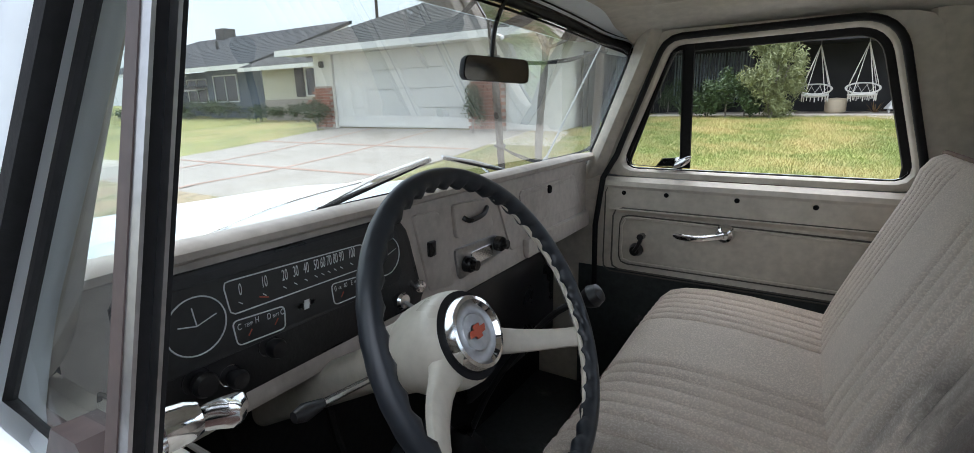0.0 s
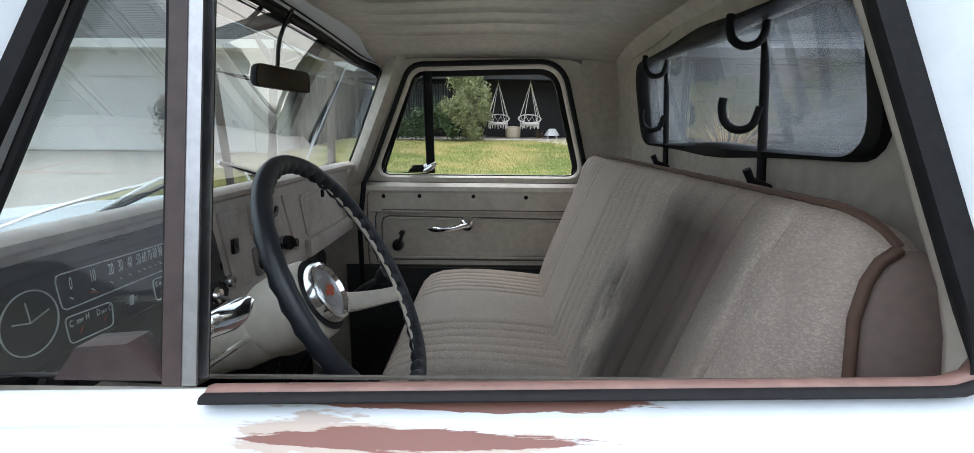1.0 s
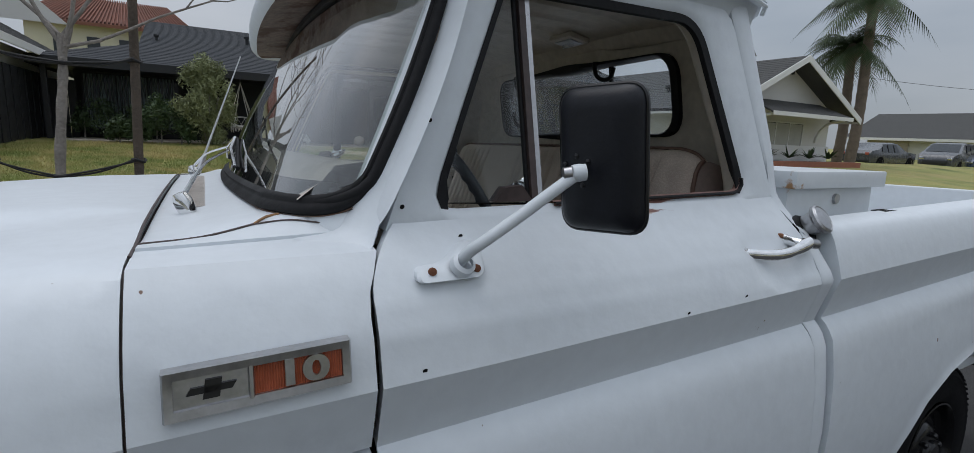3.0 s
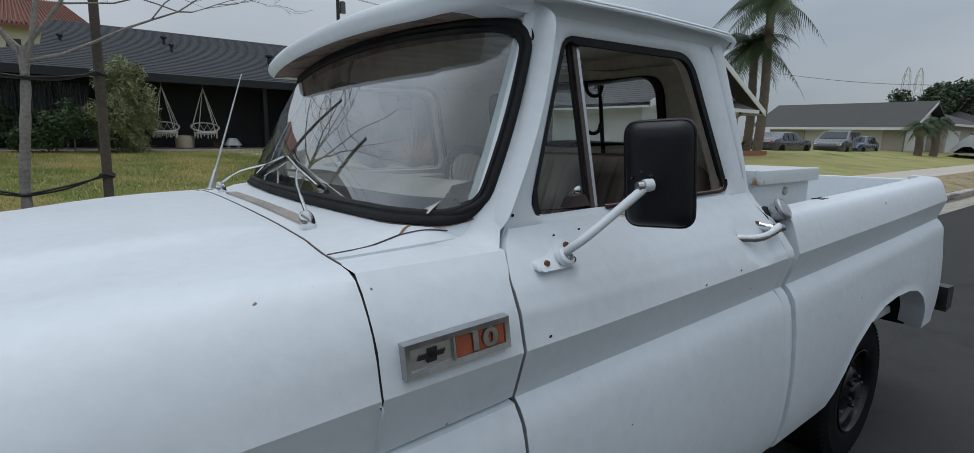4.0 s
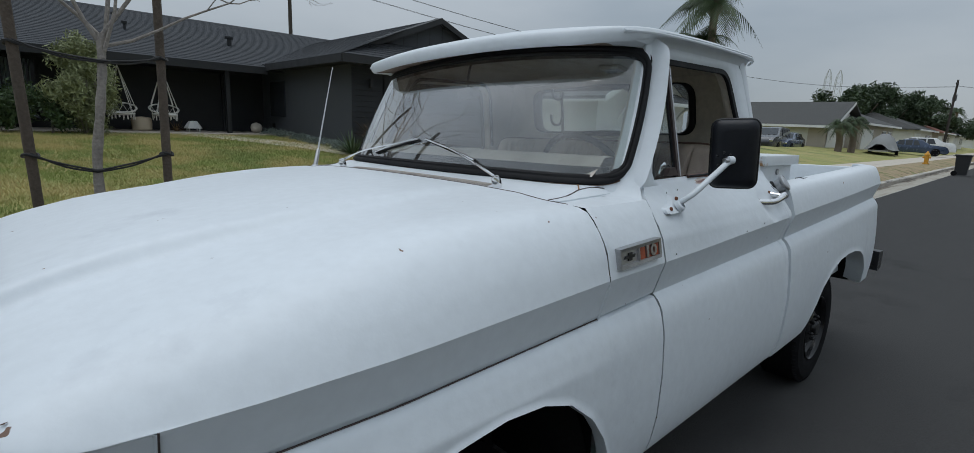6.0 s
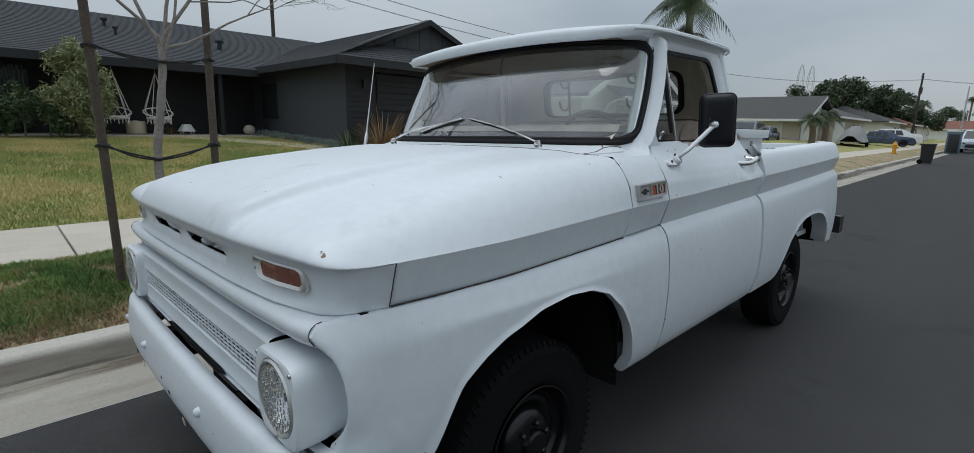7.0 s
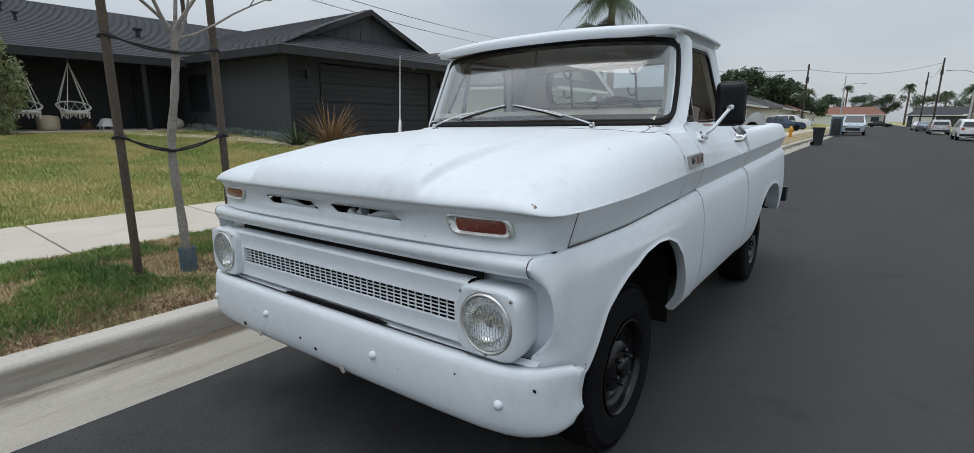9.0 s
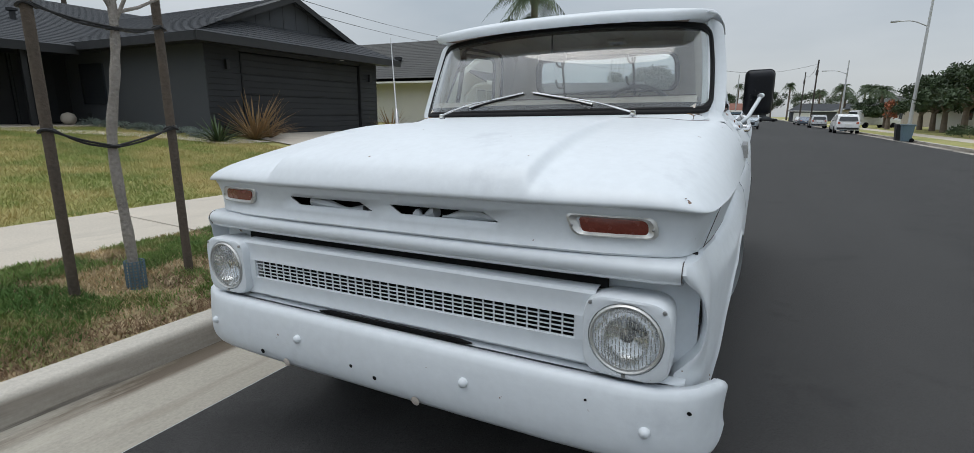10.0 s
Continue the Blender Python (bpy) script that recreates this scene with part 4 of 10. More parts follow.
def ws(y, t):
    a, b = ws_bottom(y), ws_top(y)
    p = a.lerp(b, t)
    k = (abs(y) / 0.8) ** 3
    p.x -= (0.022 * (1 - k) - 0.010 * k) * math.sin(math.pi * t)
    p.y *= 1 + 0.012 * math.sin(math.pi * t)
    return p


def cowl_z(x, y):
    """The cowl's height: a gentle crown that turns down to the side panels."""
    z = lerp(x, [0.433, 0.50, 0.56, 0.70, 0.76], [1.342, 1.352, 1.366, 1.371, 1.372]) - lerp(x, [0.43, 0.6], [0.014, 0.004]) * (y / 0.8) ** 2
    edge = lerp(x, [0.50, 0.64], [0.70, 0.775])
    k = max(0.0, min(1.0, (abs(y) - edge) / (0.816 - edge)))
    k = k * k * (3 - 2 * k)
    return z + (1.3315 + lerp(x, [0.43, 0.7], [0.0045, 0.0135]) - z) * k


ys = [-0.815 + 1.63 * i / 80 for i in range(81)]
rows = [[(0.4185, y, cowl_z(0.420, y) - 0.012) for y in ys]]
for t in (0.0, 0.15, 0.35, 0.55, 0.75, 0.9, 1.0):
    row = []
    for y in ys:
        x1 = screen_foot(y) + 0.03
        x = 0.420 + (x1 - 0.420) * t
        row.append((x, y, cowl_z(x, y)))
    rows.append(row)
rows = [[(r[0][0], r[0][1], r[0][2] - 0.012)] + r + [(r[-1][0], r[-1][1], r[-1][2] - 0.012)] for r in rows]
cowl = grid(rows)
cowl = tpart("cowl_panel", cowl, PAINT, None, "white cowl panel with a louvred vent", smooth=35)
# Brown ledge and tube put the gap's shade and dirt into colour.
tpart("seam_dirt_shade", grid([[(x, y, cowl_z(0.420, y) - 0.011) for y in ys] for x in (0.391, 0.4205)]), BROWN, cowl, "brown dirt and shade in the hood seam", smooth=35)
tpart("hood_seam", tube([Vector(hood_point(1.0, -0.80 + 1.6 * k / 60)) + Vector((0.0022, 0, -0.0004)) for k in range(61)], 0.0024, 6), BROWN, cowl, "dark gap behind the hood", smooth=35)
on_cowl = lambda x, y: (x, y, cowl_z(x, y) + 0.0008)
for sg in (-1, 1):
    way = [(0.420, 0.776), (0.50, 0.775), (0.572, 0.768), (0.62, 0.778), (0.66, 0.792), (0.70, 0.806)]
    # Thin dark tubes paint the shade of the cowl's side grooves.
    tpart("seam_dirt_shade", tube(curve_pts([on_cowl(x, sg * y) for x, y in way[:3]], 6), 0.0019, 6), BROWN, cowl, "dark joint at the side panel", smooth=35)
    tpart("seam_dirt_shade", tube(curve_pts([on_cowl(x, sg * y) for x, y in way[2:]], 6), 0.0015, 6), BROWN, cowl, "", smooth=35)
    tpart("seam_rust", tube([on_cowl(0.572 + 0.040 * t, sg * (0.768 - 0.034 * t)) for t in (0, 0.25, 0.5, 0.75, 1)], 0.0024, 6), mat("seam_rust", (0.27, 0.15, 0.07), 0.9, 0, 0.4, 60, 200), cowl, "rusty joint across the cowl", smooth=35)
lou = bmesh.new()
for k in range(110):
    y = -0.46 + 0.92 * k / 109
    box(0.468, 0.532, y - 0.0022, y + 0.0022, cowl_z(0.5, y) - 0.004, cowl_z(0.5, y) + 0.002, 0, lou)
tpart("vent_louvres", lou, CREAM_LIGHT, cowl, "fine louvres of the cowl vent", smooth=0)

# windscreen, rubber seal, frame
ys = [-0.795 + 1.59 * i / 80 for i in range(81)]
scr = grid([[ws(y, t) for y in ys] for t in [i / 10 for i in range(11)]])
scr = tpart("windscreen", scr, GLASS, None, "curved windscreen with a dusty film", smooth=60)
scr.visible_shadow = False
loop = resample(round_poly([(-0.80, 0.0), (0.80, 0.0), (0.80, 1.0), (-0.80, 1.0)], [0.13, 0.13, 0.13, 0.13], 8), 320)


def ws_loop(k, d):
    out = []
    for q in loop:
        y, t = q.x * (1 + k / 0.8), 0.5 + (q.y - 0.5) * (1 + k / 0.24)
        yy = max(-0.82, min(0.82, y))
        side_ = max(0.0, min(1.0, (abs(yy) - 0.58) / 0.22)) * 0.75
        p = ws(yy, t) + Vector((-d * (1 - 0.8 * side_), math.copysign(d * side_, yy), 0))
        p.y = p.y * y / (yy or 1) if abs(yy) > 1e-6 else p.y
        out.append(p)
    return out


seal = grid([ws_loop(-0.019, -0.004), ws_loop(-0.018, 0.006), ws_loop(-0.012, 0.011), ws_loop(-0.006, 0.008), ws_loop(-0.003, 0.009), ws_loop(0.004, 0.015), ws_loop(0.013, 0.012), ws_loop(0.018, 0.002), ws_loop(0.018, -0.012)], True)
tpart("seal", seal, RUBBER, scr, "cracked black rubber seal", smooth=60)
tpart("inner_seal", tube(ws_loop(-0.006, -0.014), 0.010, 8, closed=True), RUBBER, scr, "black rubber seal inside the cab", smooth=60)
frame_ = grid([ws_loop(0.012, -0.002), ws_loop(0.024, -0.004), ws_loop(0.034, -0.010), ws_loop(0.048, -0.018), ws_loop(0.060, -0.032)], True)
rng_ = random.Random(7)
edge_ = ws_loop(0.0195, 0.003)
tpart("gasket_rust", tube(edge_, [0.0012 + 0.0035 * max(0, math.sin(i * 0.37) * math.sin(i * 0.055 + 1)) * rng_.random() for i in range(len(edge_))], 5, closed=False), UNDER, scr, "rust along the edge of the seal", smooth=50)
tpart("windscreen_frame", frame_, PAINT, None, "white windscreen frame", smooth=50)
ys = [-0.72 + 1.44 * i / 60 for i in range(61)]
tpart("inner_seal", grid([[ws(y, t) + Vector((d, 0, 0)) for t, d in ((0.01, 0.004), (0.09, 0.004), (0.095, 0.012), (0.08, 0.018), (0.01, 0.02))] for y in ys]), RUBBER, scr, "black inner lip of the seal", smooth=50)
rows = [ws_loop(-0.019, -0.010), ws_loop(-0.024, -0.022), ws_loop(-0.032, -0.036)]
tpart("inner_screen_frame", grid(rows, True), RUBBER, None, smooth=50)
# A pillars
FRONT_DOOR = [(0.716, 0.906, 1.322), (0.730, 0.892, 1.334), (0.750, 0.870, 1.372), (0.775, 0.855, 1.42), (0.822, 0.836, 1.53), (0.872, 0.815, 1.64), (0.922, 0.795, 1.75), (0.958, 0.780, 1.850)]
SCREEN = [(0.626, 0.831, 1.338), (0.686, 0.834, 1.346), (0.709, 0.823, 1.372), (0.729, 0.818, 1.42), (0.777, 0.811, 1.53), (0.827, 0.799, 1.65), (0.873, 0.785, 1.76), (0.903, 0.775, 1.852)]
rows = []
for a, b in zip(curve_pts(FRONT_DOOR, 3), curve_pts(SCREEN, 3)):
    m = (a + b) / 2
    rows.append([(p.x, -p.y, p.z) for p in (a + Vector((0.004, -0.05, 0)), a + Vector((0, -0.004, 0)), a + Vector((-0.004, 0.003, 0)), a * 0.82 + b * 0.18 + Vector((0, 0.0035, 0)), a * 0.76 + b * 0.24 + Vector((0, -0.001, 0)), m, a * 0.2 + b * 0.8 + Vector((0, 0.001, 0)), b + Vector((-0.003, -0.006, 0)), b + Vector((0, -0.035, 0)))])
both("windscreen_pillar", grid(rows), PAINT, None, "white windscreen pillar", smooth=50)
rows = []
for a, b in zip(curve_pts(FRONT_DOOR, 3), curve_pts(SCREEN, 3)):
    rows.append([(p.x, -p.y, p.z) for p in (a + Vector((0.035, -0.072, 0)), (a + b) / 2 + Vector((0.03, -0.085, 0)), b + Vector((0.035, -0.065, 0)), b + Vector((0.01, -0.04, 0)))])
both("inner_pillar", grid(rows), CREAM, None, "beige inner pillar", smooth=50)

# roof with an overhanging visor, and the ribbed headliner
def roof_half(x):
    return lerp(x, [0.66, 0.69, 0.74, 0.82, 0.95, 1.3, 1.7, 1.80, 1.86, 1.90], [0.60, 0.70, 0.765, 0.800, 0.812, 0.812, 0.795, 0.765, 0.71, 0.64])


def roof_edge(x):
    return lerp(x, [0.66, 0.75, 0.9, 1.2, 1.6, 1.80, 1.90], [1.860, 1.862, 1.868, 1.876, 1.882, 1.882, 1.85])


def roof_top(x):
    return lerp(x, [0.66, 0.70, 0.80, 1.0, 1.3, 1.6, 1.78, 1.86, 1.90], [1.874, 1.892, 1.906, 1.924, 1.934, 1.930, 1.914, 1.895, 1.86])


xs = [0.66, 0.664, 0.672, 0.685, 0.70, 0.72, 0.75, 0.79, 0.84, 0.9, 1.0, 1.1, 1.2, 1.3, 1.4, 1.5, 1.6, 1.7, 1.76, 1.80, 1.83, 1.86, 1.88, 1.90]
rows = []
for x in xs:
    w, e, t = roof_half(x), roof_edge(x), roof_top(x)
    row = []
    for k in range(-16, 17):
        s = k / 16
        row.append((x + 0.035 * (s * s) * (1 if x < 0.8 else 0) * (0.8 - x) / 0.14, w * s, e + (t - e) * (1 - abs(s) ** 2.6)))
    rows.append(row)
bm = grid(rows)
# the visor's rounded lip runs across the front and fades out along the sides
plan = [(p[0], p[1], p[2]) for p in rows[0]]
near = [i for i, x in enumerate(xs) if 0.66 < x < 1.82]
left = [rows[i][0] for i in near[::-1] if rows[i][0][0] > plan[0][0] + 0.004]
right = [rows[i][-1] for i in near if rows[i][-1][0] > plan[-1][0] + 0.004]
plan = [Vector(p) for p in left + plan + right]
lip_h = lambda p: lerp(p.x, [0.70, 0.80, 0.92, 1.8], [0.046, 0.042, 0.018, 0.014])
lips = []
for d, h in ((0.0, 0.0), (-0.005, 0.16), (-0.008, 0.45), (-0.003, 0.8), (0.006, 1.0), (0.016, 1.02)):
    row = []
    for i, p in enumerate(plan):
        tan_ = plan[min(i + 1, len(plan) - 1)] - plan[max(i - 1, 0)]
        inward = Vector((-tan_.y, tan_.x, 0)).normalized()
        if inward.dot(Vector((1.25, 0, 0)) - Vector((p.x, p.y, 0))) < 0:
            inward = -inward
        row.append(p + inward * d - Vector((0, 0, lip_h(p) * h)))
    lips.append(row)
grid(lips, False, bm)
LIP = lips[-1]
roof = tpart("roof", bm, PAINT, None, "white roof with an overhanging visor", smooth=45)
for sg in (-1, 1):
    tpart("drip_rail", tube([(x, sg * (roof_half(x) + 0.006), roof_edge(x) - 0.016) for x in xs[6:21]], 0.006, 8), PAINT, roof)
# underside of the visor and the strips under the roof's gutters
rows = []
for p in LIP:
    if p.x > 0.98:
        continue
    y = max(-0.785, min(0.785, p.y))
    t_ = screen_head(y * 0.965)
    b = Vector((max(t_.x, min(p.x, 0.95)) + 0.004, y * 0.965, t_.z + 0.012))
    rows.append([p, p.lerp(b, 0.5) + Vector((0, 0, 0.003)), b])
mid = [i for i, r in enumerate(rows) if abs(r[0].y) < 0.73]
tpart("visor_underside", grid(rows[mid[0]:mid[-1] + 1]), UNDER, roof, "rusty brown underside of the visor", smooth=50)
tpart("pillar_head", grid(rows[:mid[0] + 1]), PAINT, roof, "", smooth=50)
tpart("pillar_head", grid(rows[mid[-1]:]), PAINT, roof, "", smooth=50)
for sg in (-1, 1):
    rows = []
    for x in [0.80 + 1.0 * i / 24 for i in range(25)]:
        y1, z1 = roof_half(x) - 0.012, roof_edge(x) - 0.013
        y0 = lerp(x, [0.80, 0.95, 1.65, 1.80], [0.79, 0.776, 0.772, 0.735])
        rows.append([(x, sg * (y0 - 0.004), 1.822), (x, sg * (y0 + 0.001), 1.834), (x, sg * (y0 + 0.006), 1.846), (x, sg * y1, z1)])
    tpart("gutter_strip", grid(rows), PAINT, roof, "", smooth=50)
# headliner
rows = []
for x in [0.80, 0.83, 0.88, 0.94, 1.0, 1.1, 1.2, 1.3, 1.4, 1.5, 1.6, 1.68, 1.74, 1.78]:
    row = []
    drop = lerp(x, [0.74, 0.80, 0.88, 1.0, 1.6, 1.74, 1.78], [0.03, 0.028, 0.03, 0.035, 0.035, 0.05, 0.09])
    for k in range(-90, 91):
        s = k / 90
        rib = -0.009 * max(0, math.cos(s * 0.775 / 0.13 * math.pi * 2)) ** 10 * (abs(s) < 0.80) * (1 if 0.98 < x < 1.62 else 0)
        row.append((x + 0.09 * abs(s) ** 2.4 * max(0, (1.0 - x) / 0.2), s * 0.775, roof_top(x) - drop - 0.085 * abs(s) ** 5 + rib))
    rows.append(row)
tpart("headliner", grid(rows), CREAM, None, "beige ribbed metal headliner", smooth=30)

# doors with window frame, seal, quarter light, inner panel
WIN = {-1: [(0.836, 1.378), (1.013, 1.787), (1.548, 1.80), (1.668, 1.394)], 1: [(0.848, 1.402), (1.015, 1.785), (1.535, 1.80), (1.648, 1.402)]}
SILL = {-1: [0.0, -0.022], 1: [0.0, 0.0]}
WIN_R = [0.055, 0.03, 0.07, 0.05]


def tilt_y(z):
    return 0.862 - 0.205 * (z - 1.40)


def opening_loop(sg, grow, n=120):
    c = Vector((1.26, 1.59))
    q = resample(round_poly(WIN[sg], WIN_R, 7), n)
    out = []
    for i, p in enumerate(q):
        d = q[(i + 1) % n] - q[i - 1]
        nrm = Vector((d.y, -d.x)).normalized()
        if nrm.dot(p - c) < 0:
            nrm = -nrm
        out.append(p + nrm * grow)
    return out


def dish(x, z):
    """Shallow finger scoop behind the outside handle."""
    r = ((x - 1.64) / 0.098) ** 2 + ((z - 1.278) / (0.092 if z < 1.278 else 0.035)) ** 2
    return 0.013 * max(0.0, 1 - r) ** 0.6


def build_door(sg):
    side = lambda p: [(a, sg * b, c) for a, b, c in p]
    window_loop = lambda grow: opening_loop(sg, grow)
    drop = lambda x: lerp(x, [0.76, 1.75], [SILL[sg][1], 0.0])
    xs = sorted([0.708 + (1.784 - 0.708) * i / 36 for i in range(37)] + [1.505 + 0.012 * i for i in range(18)])
    rows = []
    for x in xs:
        col = []
        for z in (0.462, 0.475, 0.49, 0.52, 0.55, 0.6, 0.66, 0.73, 0.8, 0.87, 0.93, 0.98):
            col.append((x, side_lower(x, z), z))
        zs = z_seam(x)
        soft = lerp(x, [0.7, 0.85, 1.75], [0.7, 1.0, 1.0])
        for z in (zs - 0.05, zs - 0.03, zs - 0.015, zs):
            col.append((x, side_lower(x, z), z))
        for t in (0.9, 0.75, 0.55, 0.35, 0.15, 0.05, 0.0):
            y, z = side_band(x, t)
            col.append((x, y, z))
        for z in (z_crease(x) + 0.012, 1.20, 1.21, 1.22, 1.23, 1.24, 1.25, 1.26, 1.27, 1.282, 1.295, 1.315, 1.335, 1.355, 1.372, 1.385):
            zz = z + drop(x) * lerp(z, [1.295, 1.385], [0, 1])
            bend = lerp(z, [1.27, 1.385], [0, 1]) ** 1.5
            xx = x + bend * lerp(x, [0.708, 0.80, 1.65, 1.784], [0.055, 0.02, 0, -0.012])
            col.append((xx, side_upper(x, zz) - dish(x, zz), zz))
        rows.append(side([(a, b, c) for a, b, c in col]))
    lip0 = [(p[0] + 0.004, p[1] - sg * 0.03, p[2]) for p in rows[0]]
    lip1 = [(p[0] - 0.004, p[1] - sg * 0.03, p[2]) for p in rows[-1]]
    door = tpart("door", grid([lip0] + rows + [lip1]), PAINT_DOOR, None, "white door with its window wound down and worn red primer at the sill" if sg < 0 else "white kerb-side door", smooth=24)
    outer = [Vector(v) for v in ((0.763 + 0.45 * SILL[sg][1], 1.373 + SILL[sg][1]), (0.962, 1.838), (1.660, 1.838), (1.770, 1.373))]
    oo = resample(round_poly([tuple(v) for v in outer], [0.002, 0.03, 0.05, 0.002], 5), 480)
    inn = window_loop(0.0)
    mid = window_loop(0.014)
    o2 = []
    cw = Vector((1.26, 1.60))
    for p in mid:
        d_ = (p - cw).normalized()
        o2.append(max(oo, key=lambda q: (q - cw).normalized().dot(d_)))
    for crn in (outer[0], outer[3]):
        o2[min(range(len(o2)), key=lambda i: (o2[i] - crn).length)] = crn
    pt = lambda q, d: (q.x, sg * (tilt_y(q.y) - d), q.y)
    fr = grid([[pt(q, 0.05) for q in o2], [pt(q, 0.004) for q in o2], [pt(q, 0.0) for q in o2], [pt(a * 0.5 + b * 0.5, -0.002) for a, b in zip(o2, mid)], [pt(q, 0.0) for q in mid], [pt(q, 0.012) for q in inn], [pt(q, 0.02) for q in inn]], True)
    tpart("window_frame", fr, PAINT_DOOR, door, "white window frame", smooth=50)
    a = window_loop(0.005)
    b, c = ([p.lerp(q, 0.65 if p.x < 1.04 and p.y > 1.43 else 1.0) for p, q in zip(a, window_loop(g))] for g in (-0.014, -0.016))
    low = lambda q, d: (q.x, sg * (tilt_y(q.y) - (d if q.y > 1.43 else 0.004 + (d - 0.006) * 0.22)), q.y if q.y > 1.43 else q.y - (0.020 if d > 0.007 else 0.004))
    sl = grid([[low(q, 0.006) for q in a], [low(q, 0.008) for q in b], [low(q, 0.014) for q in c], [low(q, 0.022) for q in b], [low(q, 0.024) for q in a]], True)
    tpart("window_seal", sl, RUBBER, door, "black rubber window seal", smooth=60)
    ip = window_loop(0.028)
    sunk = lambda q, d: pt(Vector((q.x, q.y - (1.0 * (d - 0.018) * lerp(q.y, [1.41, 1.45], [1, 0]) if sg < 0 else 0))), d)
    fi = grid([[sunk(q, 0.022) for q in a], [sunk(q, 0.05) for q in window_loop(0.004)], [sunk(q, 0.062) for q in window_loop(0.01)], [sunk(q, 0.066) for q in ip], [sunk(a_ * 0.3 + b_ * 0.7, 0.062) for a_, b_ in zip(ip, o2)]], True)
    inner_frame = tpart("inner_window_frame", fi, CREAM, door, smooth=50)
    if sg < 0:
        inner_frame.data.materials.append(PAINT_DOOR)
        for f in inner_frame.data.polygons:
            f.material_index = 1 if f.center.x < 1.05 else 0
    # quarter light: divider, glass, latch
    zt_ = 1.787
    for nm, x0, x1, d0, d1, mm in (("divider_strip", 1.049, 1.063, 0.020, 0.036, BROWN), ("chrome_channel", 1.063, 1.074, 0.021, 0.0235, STEEL), ("glass_channel", 1.063, 1.066, 0.0235, 0.0345, RUBBER), ("chrome_channel", 1.063, 1.075, 0.0345, 0.037, STEEL), ("divider_bar", 1.049, 1.074, 0.037, 0.0405, RUBBER)):
        rows = []
        for z in [WIN[sg][0][1] + 0.006 + (zt_ - WIN[sg][0][1] - 0.006) * k / 8 for k in range(9)]:
            y = tilt_y(z)
            rows.append([(x0, sg * (y - d0), z), (x1, sg * (y - d0), z), (x1, sg * (y - d1), z), (x0, sg * (y - d1), z)])
        tpart(nm, grid(rows, True), RUBBER if sg > 0 else mm, door, "", smooth=20)
    q = [Vector(v) for v in ((WIN[sg][0][0] + 0.024, WIN[sg][0][1] + 0.010), (1.010, 1.768), (1.044, 1.775), (1.046, WIN[sg][0][1] + 0.004))]
    gq = bmesh.new()
    cap(gq, [pt(v, 0.032) for v in q])
    vent = tpart("quarter_glass", gq, GLASS_SIDE, door, "tinted quarter light glass", smooth=0)
    vent.visible_shadow = False
    tpart("vent_frame", tube([pt(v, 0.032) for v in q], 0.005, 8, closed=True), RUBBER, door)
    zl = WIN[sg][0][1] + 0.040
    lx, ly, lz = 1.046, 0.794, zl - 0.010
    la = lathe([(0.0, 0.012), (0.011, 0.011), (0.014, 0.003), (0.015, -0.012)], (lx, sg * ly, lz), (0.2, -sg, 0), 18)
    paddle = []
    for t in [i / 6 for i in range(7)]:
        c = Vector((lx - 0.012 + 0.050 * t, sg * (ly - 0.014 - 0.010 * math.sin(t * 2.2)), lz - 0.010 + 0.020 * t))
        w = lerp(t, [0, 0.2, 0.8, 1], [0.010, 0.014, 0.017, 0.009])
        paddle.append([c + Vector((0.4 * w * math.cos(b_), sg * 0.35 * w * math.sin(b_), w * math.cos(b_))) for b_ in [2 * math.pi * i / 12 for i in range(12)]])
    grid(paddle, True, la)
    cap(la, paddle[0]), cap(la, paddle[-1])
    tpart("vent_latch", la, CHROME, door, "chrome quarter light latch")
    zq = WIN[sg][0][1] + 0.010
    pv_ = grid([[(x, sg * (tilt_y(zq) - d), z) for x, z in ((0.968, zq), (0.988, zq + 0.026), (1.026, zq + 0.029), (1.050, zq))] for d in (0.020, 0.046)], True)
    cap(pv_, [(x, sg * (tilt_y(zq) - 0.020), z) for x, z in ((0.968, zq), (0.988, zq + 0.026), (1.026, zq + 0.029), (1.050, zq))])
    tpart("vent_pivot", pv_, BROWN if sg < 0 else RUBBER, door, "brown pivot cover of the quarter light", smooth=30)
    # inner sill and panel with a pressed recess
    yin = 0.762
    rows = []
    for x in [0.72 + 1.02 * i / 40 for i in range(41)]:
        low_ = 0.022 if sg < 0 else 0.0
        col = [(x, 0.80, 1.372 - low_ + 0.6 * drop(x)), (x, 0.786, 1.372 - low_ + 0.6 * drop(x)), (x, 0.776, 1.366 - low_ + 0.5 * drop(x))]
        for z in (1.36 - low_, 1.345 - 0.6 * low_, 1.335 - 0.3 * low_, 1.30, 1.27, 1.262, 1.255, 1.247, 1.2, 1.1, 1.07, 1.055, 1.045, 1.03, 0.98, 0.9, 0.8, 0.6, 0.5):
            d = 0.0
            inx = lerp(x, [0.84, 0.87, 1.66, 1.69], [0, 1, 1, 0])
            if 1.045 <= z <= 1.262:
                d = 0.010 * inx * lerp(z, [1.045, 1.062, 1.247, 1.262], [0, 1, 1, 0])
            bead = 0.006 * math.exp(-((z - 1.262) / 0.006) ** 2) * (0.84 < x < 1.69) + 0.006 * math.exp(-((z - 1.345) / 0.006) ** 2) * (0.80 < x < 1.70)
